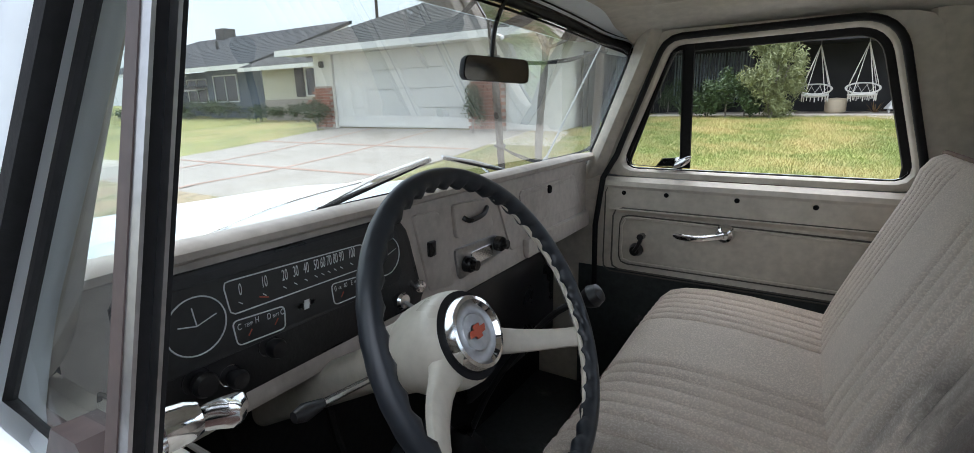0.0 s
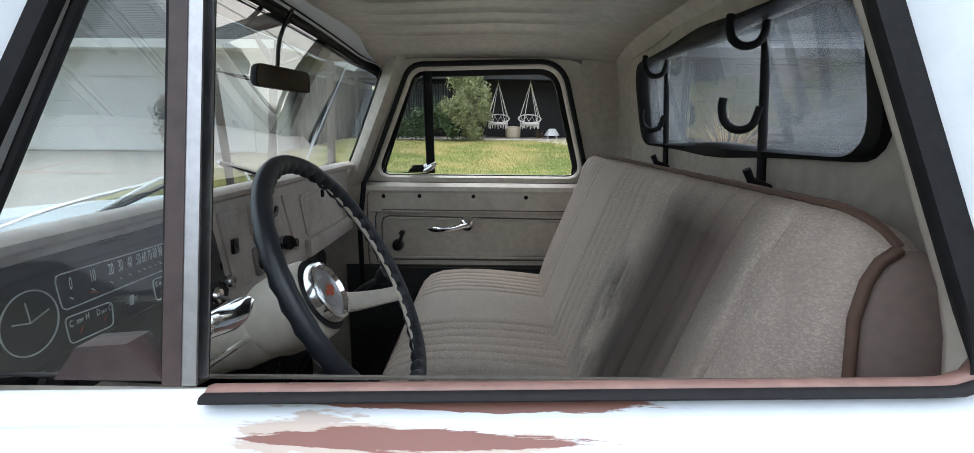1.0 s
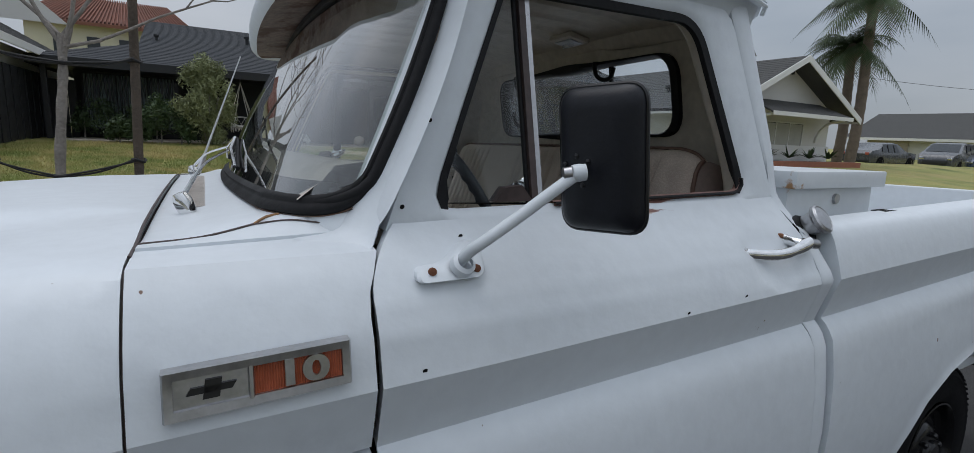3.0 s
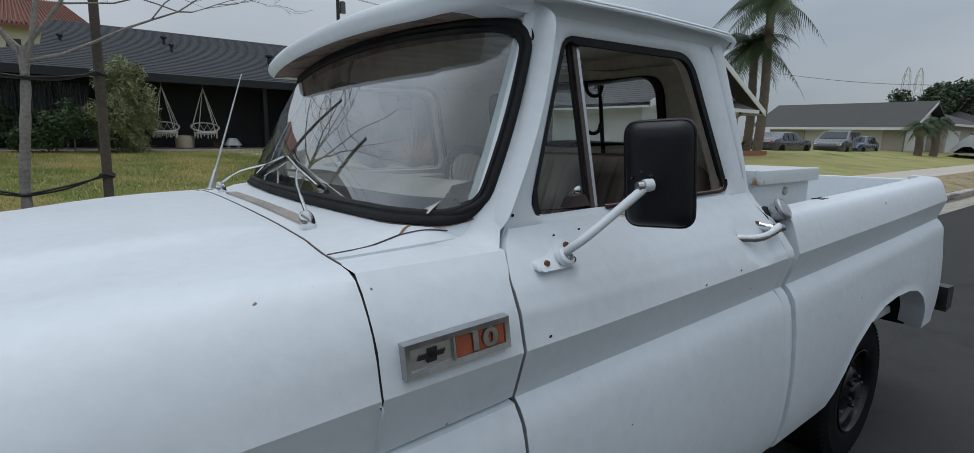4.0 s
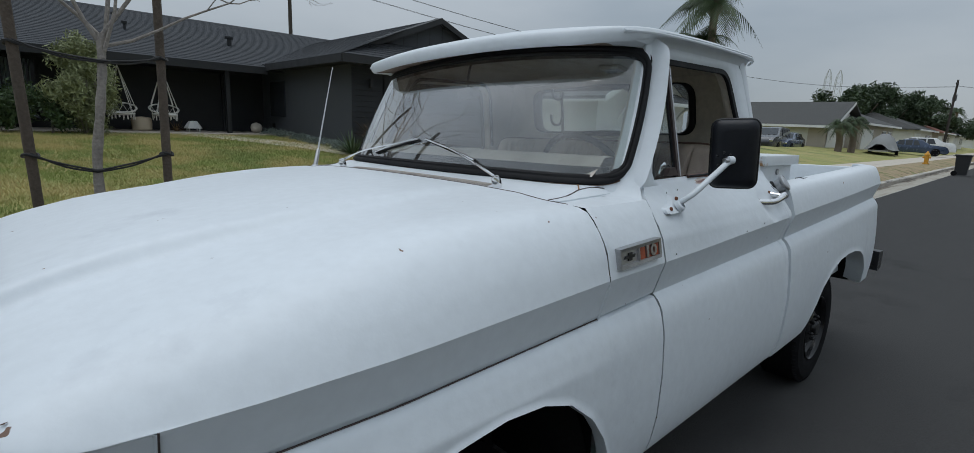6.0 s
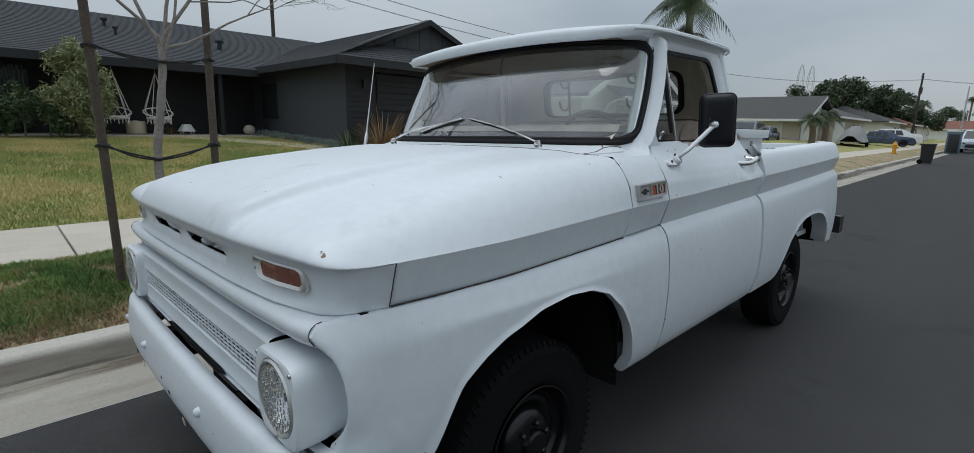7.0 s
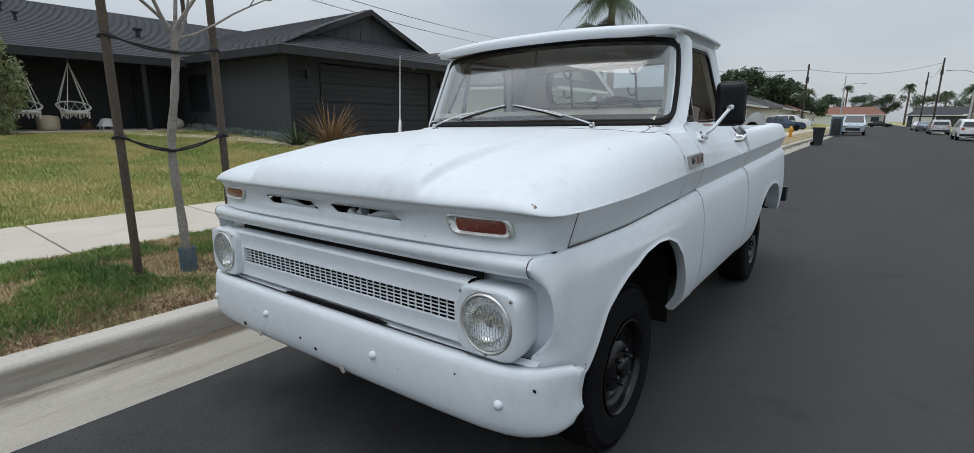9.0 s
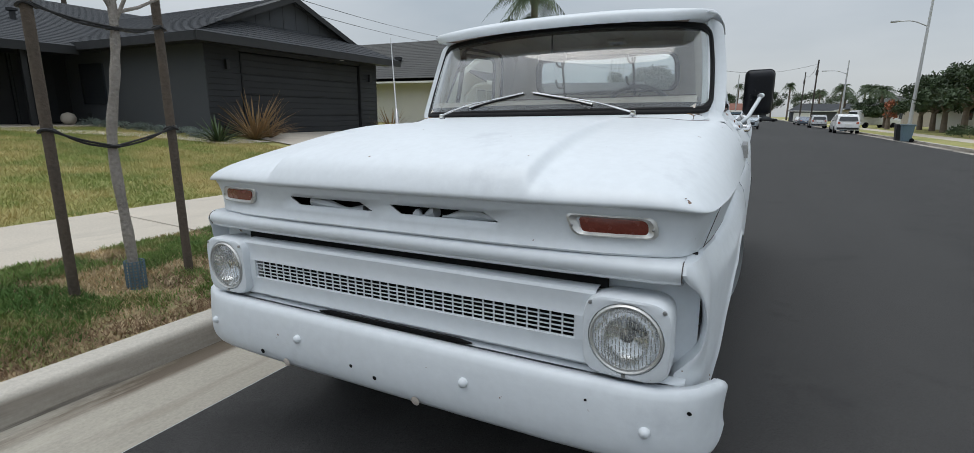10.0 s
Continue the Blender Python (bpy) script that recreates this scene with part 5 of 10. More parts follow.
            slope = lerp(z, [0.5, 1.0, 1.36], [0.03, 0.012, 0])
            col.append((x, yin + d - bead + slope, z))
        rows.append(side(col))
    sil = [[(x, sg * y, z + 0.8 * drop(x)) for y, z in ((0.862, 1.352), (0.855, 1.364), (0.835, 1.366), (0.806, 1.364), (0.797, 1.358), (0.794, 1.340))] for x in [0.80 + 0.90 * i / 20 for i in range(21)]]
    tpart("sill_strip", grid(sil), PRIMER if sg < 0 else CREAM, door, "reddish worn inner sill" if sg < 0 else "", smooth=40)
    if sg < 0:
        base = window_loop(0.0)
        keep = sorted((i for i, p in enumerate(base) if p.y < 1.44 and p.x > 1.074), key=lambda i: base[i].x + base[i].y)
        strip_of = lambda prof_: grid([[pt(window_loop(g)[i], d) for i in keep] for g, d in prof_])
        tpart("belt_seal", strip_of([(0.001, -0.001), (-0.001, -0.003), (-0.004, -0.001), (-0.004, 0.006), (0.006, 0.008)]), RUBBER, door, "black rubber belt seal", smooth=50)
        tpart("sill_cover", strip_of([(0.004, 0.0055), (-0.004, 0.007), (-0.006, 0.012), (-0.003, 0.022), (0.006, 0.028), (0.024, 0.031)]), PRIMER, door, "reddish worn window sill", smooth=50)
    inner = tpart("inner_panel", grid([r[:-6] for r in rows]), CREAM, door, "beige pressed metal door lining", smooth=25)
    tpart("lower_lining", grid([r[-7:] for r in rows]), MAT_FLOOR, door, "black lower part of the door lining", smooth=25)
    fr2 = bmesh.new()
    lp = resample(round_poly([(0.875, 1.235), (1.655, 1.225), (1.655, 1.075), (0.875, 1.075)], 0.03), 60)
    tube([(q.x, sg * (yin + 0.009), q.y) for q in lp], 0.005, 6, fr2, closed=True)
    tpart("pressed_bead", fr2, CREAM, inner)
    # Thin grey tubes draw in the pressing's shadow lines, with some grime.
    for w_, q_ in ((0.0026, [(0.868, 1.243), (1.662, 1.233), (1.662, 1.067), (0.868, 1.067)]), (0.0030, [(0.845, 1.268), (1.690, 1.266), (1.690, 1.046), (0.845, 1.046)]), (0.0024, [(0.815, 1.350), (1.705, 1.352), (1.72, 1.036), (0.815, 1.036)])):
        lp = resample(round_poly(q_, 0.03), 80)
        deep = 0.012 if w_ == 0.0026 else 0.003
        tpart("groove", tube([(q.x, sg * (yin + deep - 0.001), q.y) for q in lp], w_, 6, closed=True), GROOVE_DARK, inner, "dark line of dirt and shadow along the pressed groove")
    for x in (0.88, 1.02, 1.23, 1.435, 1.64):
        tpart("screw", lathe([(0, 0.004), (0.007, 0.002), (0.008, 0)], (x, sg * (yin - 0.001), 1.322 + 0.002 * math.sin(7 * x)), (0, -sg, 0), 10), DARK, inner)
    hz = 1.215
    hb = lathe([(0.0, 0.034), (0.014, 0.033), (0.024, 0.024), (0.026, 0.010), (0.030, 0.0)], (1.205, sg * (yin + 0.006), hz), (0, -sg, 0), 24)
    rows = []
    for k in range(11):
        t = k / 10
        c = Vector((1.205 - 0.150 * t, sg * (yin - 0.026 - 0.010 * math.sin(t * 3)), hz - 0.012 * t - 0.012 * math.sin(t * math.pi * 0.9)))
        w = lerp(t, [0, 0.3, 0.9, 1], [0.012, 0.010, 0.011, 0.004])
        rows.append([c + Vector((0, 0.6 * w * math.cos(a), w * math.sin(a))) for a in [2 * math.pi * j / 8 for j in range(8)]])
    grid(rows, True, hb)
    tpart("inside_handle", hb, CHROME, door, "chrome inside door handle")
    cr = lathe([(0.0, 0.03), (0.016, 0.028), (0.022, 0.012), (0.024, 0.0)], (0.93, sg * (yin + 0.008), 1.125), (0, -sg, 0), 18)
    tube([(0.93, sg * (yin - 0.022), 1.125), (0.945, sg * (yin - 0.030), 1.15), (0.958, sg * (yin - 0.032), 1.185)], 0.007, 8, cr)
    tube([(0.958, sg * (yin - 0.028), 1.185), (0.958, sg * (yin - 0.062), 1.187)], 0.011, 10, cr)
    tpart("window_crank", cr, BLACK, door, "black window crank")
    # outside handle and lock
    pz = 1.282
    yb = sg * (side_upper(1.6, 1.30) + 0.002)
    hd = bmesh.new()
    rows = []
    for k in range(21):
        t = k / 20
        c = Vector((1.556 + 0.178 * t, yb + sg * (0.004 + 0.044 * math.sin(min(1, t * 1.5) * math.pi / 2)), pz - 0.016 - 0.010 * math.sin(t * math.pi) + 0.020 * t))
        w = lerp(t, [0, 0.08, 0.3, 0.7, 0.92, 1], [0.010, 0.013, 0.0125, 0.013, 0.017, 0.016])
        rows.append([c + Vector((0, 0.75 * w * math.cos(a), w * math.sin(a))) for a in [2 * math.pi * j / 14 for j in range(14)]])
    grid(rows, True, hd)
    cap(hd, rows[-1]), cap(hd, rows[0])
    lathe([(0.0, 0.046), (0.008, 0.044), (0.012, 0.036), (0.012, 0.015), (0.016, -0.012)], (1.722, yb, pz + 0.004), (0, sg, -0.05), 22, hd)
    box(1.544, 1.568, min(yb, yb + sg * 0.012), max(yb, yb + sg * 0.012), pz - 0.032, pz - 0.002, 0.005, hd)
    han = tpart("outside_handle", hd, CHROME, door, "chrome pull handle with a push button")
    tpart("push_button", lathe([(0.0125, 0.0), (0.0125, 0.040), (0.011, 0.043), (0.0, 0.042)], (1.737, yb + sg * 0.036, pz + 0.002), (1.0, sg * 0.15, -0.1), 18), STEEL, han)
    tpart("rust_stain", box(1.704, 1.716, min(yb, yb - sg * 0.014), max(yb, yb - sg * 0.014), pz + 0.010, pz + 0.020, 0.003), mat("handle_rust", (0.22, 0.09, 0.04), 0.9), han)
    if sg < 0:
        for x, z in ((0.955, 1.345), (0.872, 1.340), (1.32, 1.178), (1.50, 1.190), (0.77, 1.168)):
            y = sg * (side_upper(x, z) + 0.0015)
            tpart("screw_hole", cap(bmesh.new(), ring((x, y, z), 0.004, (0, 1, 0.3), 10)), DARK, door)
        for x, z in ((0.840, 1.528), (0.782, 1.388), (0.905, 1.70)):
            tpart("screw_hole", cap(bmesh.new(), ring((x, sg * (tilt_y(z) + 0.0035), z), 0.004, (0, 1, 0.2), 10)), DARK, door)
    return door


door_left, door_right = build_door(-1), build_door(1)
loop_ = sorted((q for q in opening_loop(1, 0.024) if q.y > 1.43), key=lambda q: -math.atan2(q.y - 1.30, q.x - 1.26))
path_ = [(0.790, 0.750, 0.95), (0.786, 0.750, 1.20), (0.806, 0.756, 1.37)] + [(q.x, tilt_y(q.y) - 0.070, q.y) for q in loop_]
tpart("door_weatherstrip", tube(path_, 0.010, 8), RUBBER, None, "black rubber strip round the door opening", smooth=60)

# rear cab corner and back wall with its window
BACK = 1.865


def back_x(z):
    return lerp(z, [0.5, 1.35, 1.5, 1.84], [1.860, 1.860, 1.858, 1.80])


def cab_corner(z):
    """Half outline in plan from the door's rear edge round to the back wall."""
    if z >= 1.385:
        y, x0 = tilt_y(z), lerp(z, [1.385, 1.57, 1.838], [1.774, 1.728, 1.664])
    elif z > z_crease(1.8):
        y, x0 = side_upper(1.8, z), 1.790
    elif z > z_seam(1.8):
        t = (z_crease(1.8) - z) / (z_crease(1.8) - z_seam(1.8))
        y, x0 = side_band(1.8, t)[0], 1.790
    else:
        y, x0 = side_lower(1.8, z), 1.790
    xb = back_x(z)
    r = 0.10 if z > 1.4 else lerp(z, [1.2, 1.4], [0.03, 0.10])
    out = [(x0 + 0.002, y - 0.03, z), (x0 + 0.002, y - 0.004, z), (x0 + 0.008, y, z)]
    for k in range(9):
        a = k / 8 * math.pi / 2
        out.append((xb - r + r * math.sin(a), y - r + r * math.cos(a), z))
    return out + [(xb, 0.60, z)]


zz = [0.49, 0.52, 0.56, 0.62, 0.7, 0.8, 0.9, 0.97, 1.02, 1.05, 1.065, 1.078, 1.10, 1.13, 1.16, 1.18, 1.19, 1.21, 1.24, 1.27, 1.30, 1.33, 1.355, 1.375, 1.39, 1.42, 1.48, 1.54, 1.6, 1.66, 1.72, 1.78, 1.82, 1.85, 1.872]
both("cab_corner", grid([[(a, -b, c) for a, b, c in cab_corner(z)] for z in zz]), PAINT, None, "white rear cab corner", smooth=45)
RW = resample(round_poly([(-0.515, 1.54), (0.515, 1.54), (0.505, 1.785), (-0.505, 1.785)], 0.075, 7), 120)


def ring_wall(x_of, outer, mat_, name, label):
    rows = []
    for g in (0.012, 0.03, 0.08, 1.0):
        row = []
        for q in RW:
            o = Vector((max(-outer, min(outer, q.x * 3)), lerp(q.y, [1.545, 1.6, 1.75, 1.805], [0.5, 1.55, 1.78, 1.835])))
            dirv = (q - Vector((0, 1.675))).normalized()
            p = q + dirv * g if g < 1 else o
            row.append((x_of(p.y), p.x, p.y))
        rows.append(row)
    return tpart(name, grid(rows, True), mat_, None, label, smooth=40)


ring_wall(lambda z: back_x(z), 0.60, PAINT, "cab_back", "white back wall of the cab")
ring_wall(lambda z: back_x(z) - 0.035, 0.74, CREAM, "cab_back_lining", "beige metal lining behind the seat")
bm = bmesh.new()
rows = []
for z in (0.5, 0.9, 1.3, 1.42, 1.5, 1.6, 1.7, 1.78, 1.83):
    xb = back_x(z) - 0.036
    y = (tilt_y(z) if z > 1.385 else 0.86) - 0.06
    xa = lerp(z, [1.4, 1.83], [1.70, 1.62])
    rows.append([(xa - 0.01, -y - 0.02, z), (xa, -y, z), (xa + 0.03, -y + 0.005, z), (1.775, -y + 0.02, z), (xb - 0.03, -y + 0.05, z), (xb - 0.005, -y + 0.09, z), (xb, -0.60, z)])
both("rear_pillar_lining", grid(rows[2:], bm=bm), CREAM, None, "beige lining of the rear pillar", smooth=50)
loop3 = lambda g: [q + (q - Vector((0, 1.675))).normalized() * g for q in RW]
rs = grid([[(back_x(q.y) + d, q.x, q.y) for q in loop3(g)] for g, d in ((0.022, -0.03), (0.020, -0.05), (0.0, -0.055), (-0.012, -0.045), (-0.014, -0.01), (0.0, 0.012), (0.02, 0.010), (0.022, -0.01))], True)
rear_glass_bm = bmesh.new()
cap(rear_glass_bm, [(back_x(q.y) - 0.02, q.x, q.y) for q in RW])
rw = tpart("rear_window", rear_glass_bm, GLASS_REAR, None, "dusty rear window glass", smooth=0)
rw.visible_shadow = False
tpart("seal", rs, RUBBER, rw, "black rubber seal", smooth=60)

# rocker, floor, firewall
both("rocker_panel", grid([[(x, -0.955, 0.486), (x, -0.93, 0.47), (x, -0.90, 0.465), (x, -0.6, 0.46)] for x in (0.49, 1.0, 1.5, 1.88)]), PAINT, None, smooth=50)
tpart("cab_floor", box(0.55, 1.86, -0.78, 0.78, 0.50, 0.56, 0.01), MAT_FLOOR, None, "black worn floor mat")
tpart("firewall", box(0.50, 0.55, -0.86, 0.86, 0.50, 1.33), DARK, None, "dark firewall")
tn = grid([[(x, y, 0.56 + 0.14 * math.exp(-(y / 0.17) ** 4) * lerp(x, [0.5, 0.7, 1.3], [1.5, 1.0, 0.8])) for y in [-0.3 + 0.6 * i / 24 for i in range(25)]] for x in (0.55, 0.7, 0.9, 1.1, 1.3)])
tpart("transmission_hump", tn, MAT_FLOOR, None, smooth=60)
both("kick_panel", grid([[(x, -0.80, 0.5), (x, -0.80, 1.32)] for x in (0.52, 0.72)]), CREAM)

# fuel filler cap behind the driver's door
nrm = Vector((0.10, -0.80, 0.56)).normalized()
pc = Vector((1.844, -0.930, 1.318))
gas = tpart("fuel_cap", lathe([(0.0, 0.0345), (0.020, 0.034), (0.030, 0.0322), (0.0315, 0.0305), (0.034, 0.0325), (0.038, 0.029), (0.0385, 0.022), (0.036, 0.018), (0.029, 0.014), (0.027, -0.01)], pc, nrm, 32), STEEL, None, "dull metal fuel cap")
tpart("rubber_gasket", lathe([(0.018, -0.003), (0.040, -0.005), (0.044, -0.010), (0.043, -0.03)], pc + Vector((-0.012, 0.0, -0.012)), nrm, 32), RUBBER, gas, "black rubber gasket")

# bed
xs = [1.870 + (3.80 - 1.870) * i / 70 for i in range(71)]
RARCH = ([2.26, 2.30, 2.36, 2.45, 2.58, 2.75, 2.92, 3.1, 3.25, 3.38, 3.46, 3.51, 3.55], [0.47, 0.56, 0.65, 0.74, 0.81, 0.85, 0.862, 0.855, 0.83, 0.775, 0.71, 0.63, 0.53])


def rail_z(x):
    return lerp(x, [1.89, 3.8], [1.318, 1.362])


def bed_upper(x, t):
    """From the crease (t=0) up to the rolled rail (t=1)."""
    zc, zr = z_crease(x) + 0.0, rail_z(x)
    z = zc + (zr - zc) * t
    return half(x) - lerp(t, [0, 0.3, 0.6, 0.8, 0.92, 0.98, 1.0], [0, 0.010, 0.022, 0.032, 0.044, 0.058, 0.075]), z


def bed_side(x, tail=0.0):
    zb_ = max(lerp(x, *RARCH), 0.50 if x < 3 else 0.56)
    zs, zc = z_seam(x), z_crease(x)
    col = [(x, side_lower(x, zb_) - 0.10, zb_ + 0.01), (x, side_lower(x, zb_) - 0.01, zb_ - 0.003)]
    zz = [zb_ + (zs - 0.05 - zb_) * k / 12 for k in range(13)] + [zs - 0.03, zs - 0.012, zs]
    col += [(x, side_lower(x, z) + (0.005 if k == 0 else 0), z) for k, z in enumerate(zz)]
    col += [(x, *side_band(x, t)) for t in (0.9, 0.6, 0.3, 0.1, 0.0)]
    col += [(x, *bed_upper(x, t)) for t in (0.12, 0.3, 0.5, 0.7, 0.85, 0.93, 0.98, 1.0)]
    zr = rail_z(x)
    col += [(x, half(x) - 0.115, zr + 0.004), (x, half(x) - 0.135, zr), (x, half(x) - 0.14, zr - 0.02), (x, half(x) - 0.15, 0.66)]
    return [(a, -b, c) for a, b, c in col]


rows = []
for i, x in enumerate(xs):
    col = bed_side(x)
    e = max(0, (x - 3.74) / 0.06)
    rows.append([(a + 0.03 * e * (1.2 - c) * 0.3, b + 0.02 * e * e, c) for a, b, c in col])
rows = [[(p[0] + 0.002, p[1] + 0.05, p[2]) for p in rows[0]]] + rows + [[(p[0] + 0.012, p[1] + 0.04, p[2]) for p in rows[-1]]]
both("bed_side", grid(rows), PAINT, None, "white smooth-sided bed wall", smooth=24)
tpart("bed_front", box(1.876, 1.90, -0.86, 0.86, 0.62, 1.315, 0.005), PAINT, None, "white front wall of the bed")
tpart("bed_floor", box(1.90, 3.80, -0.86, 0.86, 0.62, 0.66), PAINT)
tg = box(3.775, 3.815, -0.80, 0.80, 0.64, 1.345, 0.012)
tpart("tailgate", tg, PAINT, None, "white closed tailgate")
both("stake_pocket", box(2.28, 2.36, -0.905, -0.865, 1.3245, 1.3315, 0.003), DARK)
both("rear_wheel_well", grid([[(x, -0.92, lerp(x, *RARCH) + 0.03), (x, -0.5, lerp(x, *RARCH) + 0.03)] for x in xs if 2.2 < x < 3.57] + [[(3.58, -0.92, 0.63), (3.58, -0.5, 0.63)]]), DARK)
wh = [x for x in xs if 2.2 < x < 3.57]
hs = [[(x, -0.87, max(lerp(x, *RARCH) + 0.045, 0.655)), (x, -0.505, max(lerp(x, *RARCH) + 0.045, 0.655)), (x, -0.490, max(lerp(x, *RARCH) + 0.03, 0.65)), (x, -0.486, 0.64)] for x in [wh[0] - 0.012] + wh + [wh[-1] + 0.03]]
both("wheel_housing", grid(hs), PAINT, None, "white wheel housing in the bed", smooth=40)
tpart("chassis", box(-0.62, 3.75, -0.42, 0.42, 0.33, 0.50, 0.02), DARK, None, "dark chassis frame")
tpart("axle", tube([(2.92, -0.75, 0.36), (2.92, 0.75, 0.36)], 0.06, 12), DARK)
tpart("front_axle", tube([(0, -0.75, 0.33), (0, 0.75, 0.33)], 0.05, 12), DARK)
tpart("spare_hanger", tube([(3.5, -0.6, 0.62), (3.58, -0.78, 0.60), (3.60, -0.86, 0.68)], 0.02, 8), DARK)
# rear bumper
yb = [-1.03 + 2.06 * i / 30 for i in range(31)]
rb = sweep([(-0.12, 0.60), (-0.004, 0.606), (0.0, 0.63), (0.008, 0.69), (0.0, 0.735), (-0.13, 0.742), (-0.125, 0.70), (-0.12, 0.60)], yb, lambda y: 4.02 - 0.05 * max(0, (abs(y) - 0.75) / 0.28) ** 2)
tpart("rear_bumper", rb, BLACK, None, "black-painted rear step bumper", smooth=40)

# front bumper
def bumper_x(y):
    return lerp(abs(y), [0, 0.3, 0.6, 0.78, 0.86, 0.92, 0.965, 0.995, 1.015, 1.027, 1.030], [-0.862, -0.860, -0.852, -0.840, -0.825, -0.803, -0.775, -0.742, -0.705, -0.665, -0.632])


bp_ = [(0.050, 0.678), (0.016, 0.682), (0.004, 0.672), (-0.002, 0.655), (-0.007, 0.62), (-0.011, 0.58), (-0.012, 0.545), (-0.010, 0.512), (-0.003, 0.485), (0.010, 0.467), (0.034, 0.461), (0.06, 0.460)]
yl = sorted({0.0, 0.1, 0.2, 0.3, 0.4, 0.5, 0.6, 0.7, 0.78, 0.82, 0.86, 0.89, 0.92, 0.945, 0.965, 0.98, 0.995, 1.005, 1.015, 1.022, 1.027, 1.030})
yl = [-v for v in yl[::-1] if v] + yl
rows = []
for y in yl:
    e = max(0, (abs(y) - 0.9) / 0.13)
    k = lerp(abs(y), [0.9, 1.0, 1.022, 1.030], [1, 0.97, 0.86, 0.62])
    row = []
    for d, z in bp_:
        zc = 0.583 + 0.012 * e
        row.append((bumper_x(y) + d * (1 - 0.6 * e), y - math.copysign(d * 0.6 * e, y), zc + (z - 0.583) * k - 0.012 * (abs(y) / 1.0) ** 2))
    rows.append(row)
bumper = tpart("front_bumper", grid(rows), PAINT, None, "white-painted front bumper with round bolts", smooth=50, double=0.008)
for y, z in ((-0.85, 0.563), (-0.335, 0.590), (0.35, 0.590), (0.85, 0.563)):
    tpart("bolt", lathe([(0.0, 0.016), (0.008, 0.0145), (0.013, 0.010), (0.016, 0.0)], (bumper_x(y) - 0.009, y, z), (-1, 0, 0.05), 18), PAINT, bumper)
for y, z, r in ((0.10, 0.545, 0.007), (0.0, 0.525, 0.008), (0.55, 0.50, 0.01), (-0.16, 0.485, 0.016), (0.42, 0.485, 0.016), (-0.70, 0.625, 0.004), (-0.95, 0.62, 0.006)):
    p = Vector((bumper_x(y) - 0.0115, y, z))
    bm = lathe([(0.0, 0.002), (r * 0.7, 0.0018), (r, 0.0)], p, (-1, 0, -0.1), 10)
    tpart("chip", bm, CREAM_LIGHT if z < 0.49 else DARK, bumper)
tpart("bumper_bracket", box(-0.80, -0.62, -0.42, -0.34, 0.50, 0.62), DARK, bumper)
tpart("bumper_bracket", box(-0.80, -0.62, 0.34, 0.42, 0.50, 0.62), DARK, bumper)

# wheels
def build_wheel(x, y, sg):
    w = new("wheel")
    w.parent = truck
    w.location = (x, y, 0.358)
    c, ax = (0, 0, 0), (0, sg, 0)
    prof = [(0.20, -0.10), (0.215, -0.112), (0.26, -0.118), (0.315, -0.112), (0.343, -0.098), (0.354, -0.085), (0.358, -0.05), (0.358, 0.05), (0.354, 0.085), (0.343, 0.098), (0.325, 0.108), (0.318, 0.113), (0.312, 0.111), (0.27, 0.118), (0.222, 0.113), (0.205, 0.102), (0.20, 0.09)]
    ty = lathe(prof, c, ax, 72)
    put("tyre", ty, TYRE, w, "black rubber tyre", 30)
    for s_ in (-1, 1):
        tr = bmesh.new()
        for k in range(72):
            a = 2 * math.pi * k / 72
            p0 = Vector((math.cos(a) * 0.355, s_ * 0.088, math.sin(a) * 0.355))
            p1 = Vector((math.cos(a + 0.03) * 0.342, s_ * 0.104, math.sin(a + 0.03) * 0.342))
            tube([p0, p1], 0.006, 4, tr)
        put("tread_shoulder", tr, TYRE, w, "", 20)
    rim = lathe([(0.202, 0.108), (0.206, 0.112), (0.200, 0.114), (0.193, 0.104), (0.190, 0.09), (0.182, 0.06), (0.172, 0.052), (0.165, 0.056), (0.155, 0.066), (0.138, 0.068), (0.122, 0.056), (0.112, 0.050), (0.10, 0.052), (0.09, 0.060), (0.0, 0.062)], c, ax, 64)
    put("rim", rim, RIM, w, "black steel wheel rim", 30)
    lip = lathe([(0.186, 0.075), (0.180, 0.0615), (0.175, 0.057)], c, ax, 64)
    put("rim_edge", lip, RIM, w, "", 40)
    hub = lathe([(0.116, 0.052), (0.118, 0.064), (0.111, 0.080), (0.094, 0.093), (0.070, 0.100), (0.052, 0.102), (0.046, 0.118), (0.038, 0.124), (0.0, 0.125)], c, ax, 44)
    put("hub", hub, RIM, w, "black hub with lug nuts", 30)
    for k in range(6):
        a = 2 * math.pi * k / 6 + 0.3
        put("lug_nut", lathe([(0.012, 0.085), (0.012, 0.112), (0.008, 0.119), (0.0, 0.119)], (math.cos(a) * 0.072, 0, math.sin(a) * 0.072), ax, 6), BLACK, w, "", 20)
    return w


wl = build_wheel(0.0, -0.80, -1)
for x, y in ((2.92, -0.80),):
    copy_thing(wl, Matrix.Translation((x, y, 0.358)))
wr_ = build_wheel(0.0, 0.80, 1)
copy_thing(wr_, Matrix.Translation((2.92, 0.80, 0.358)))

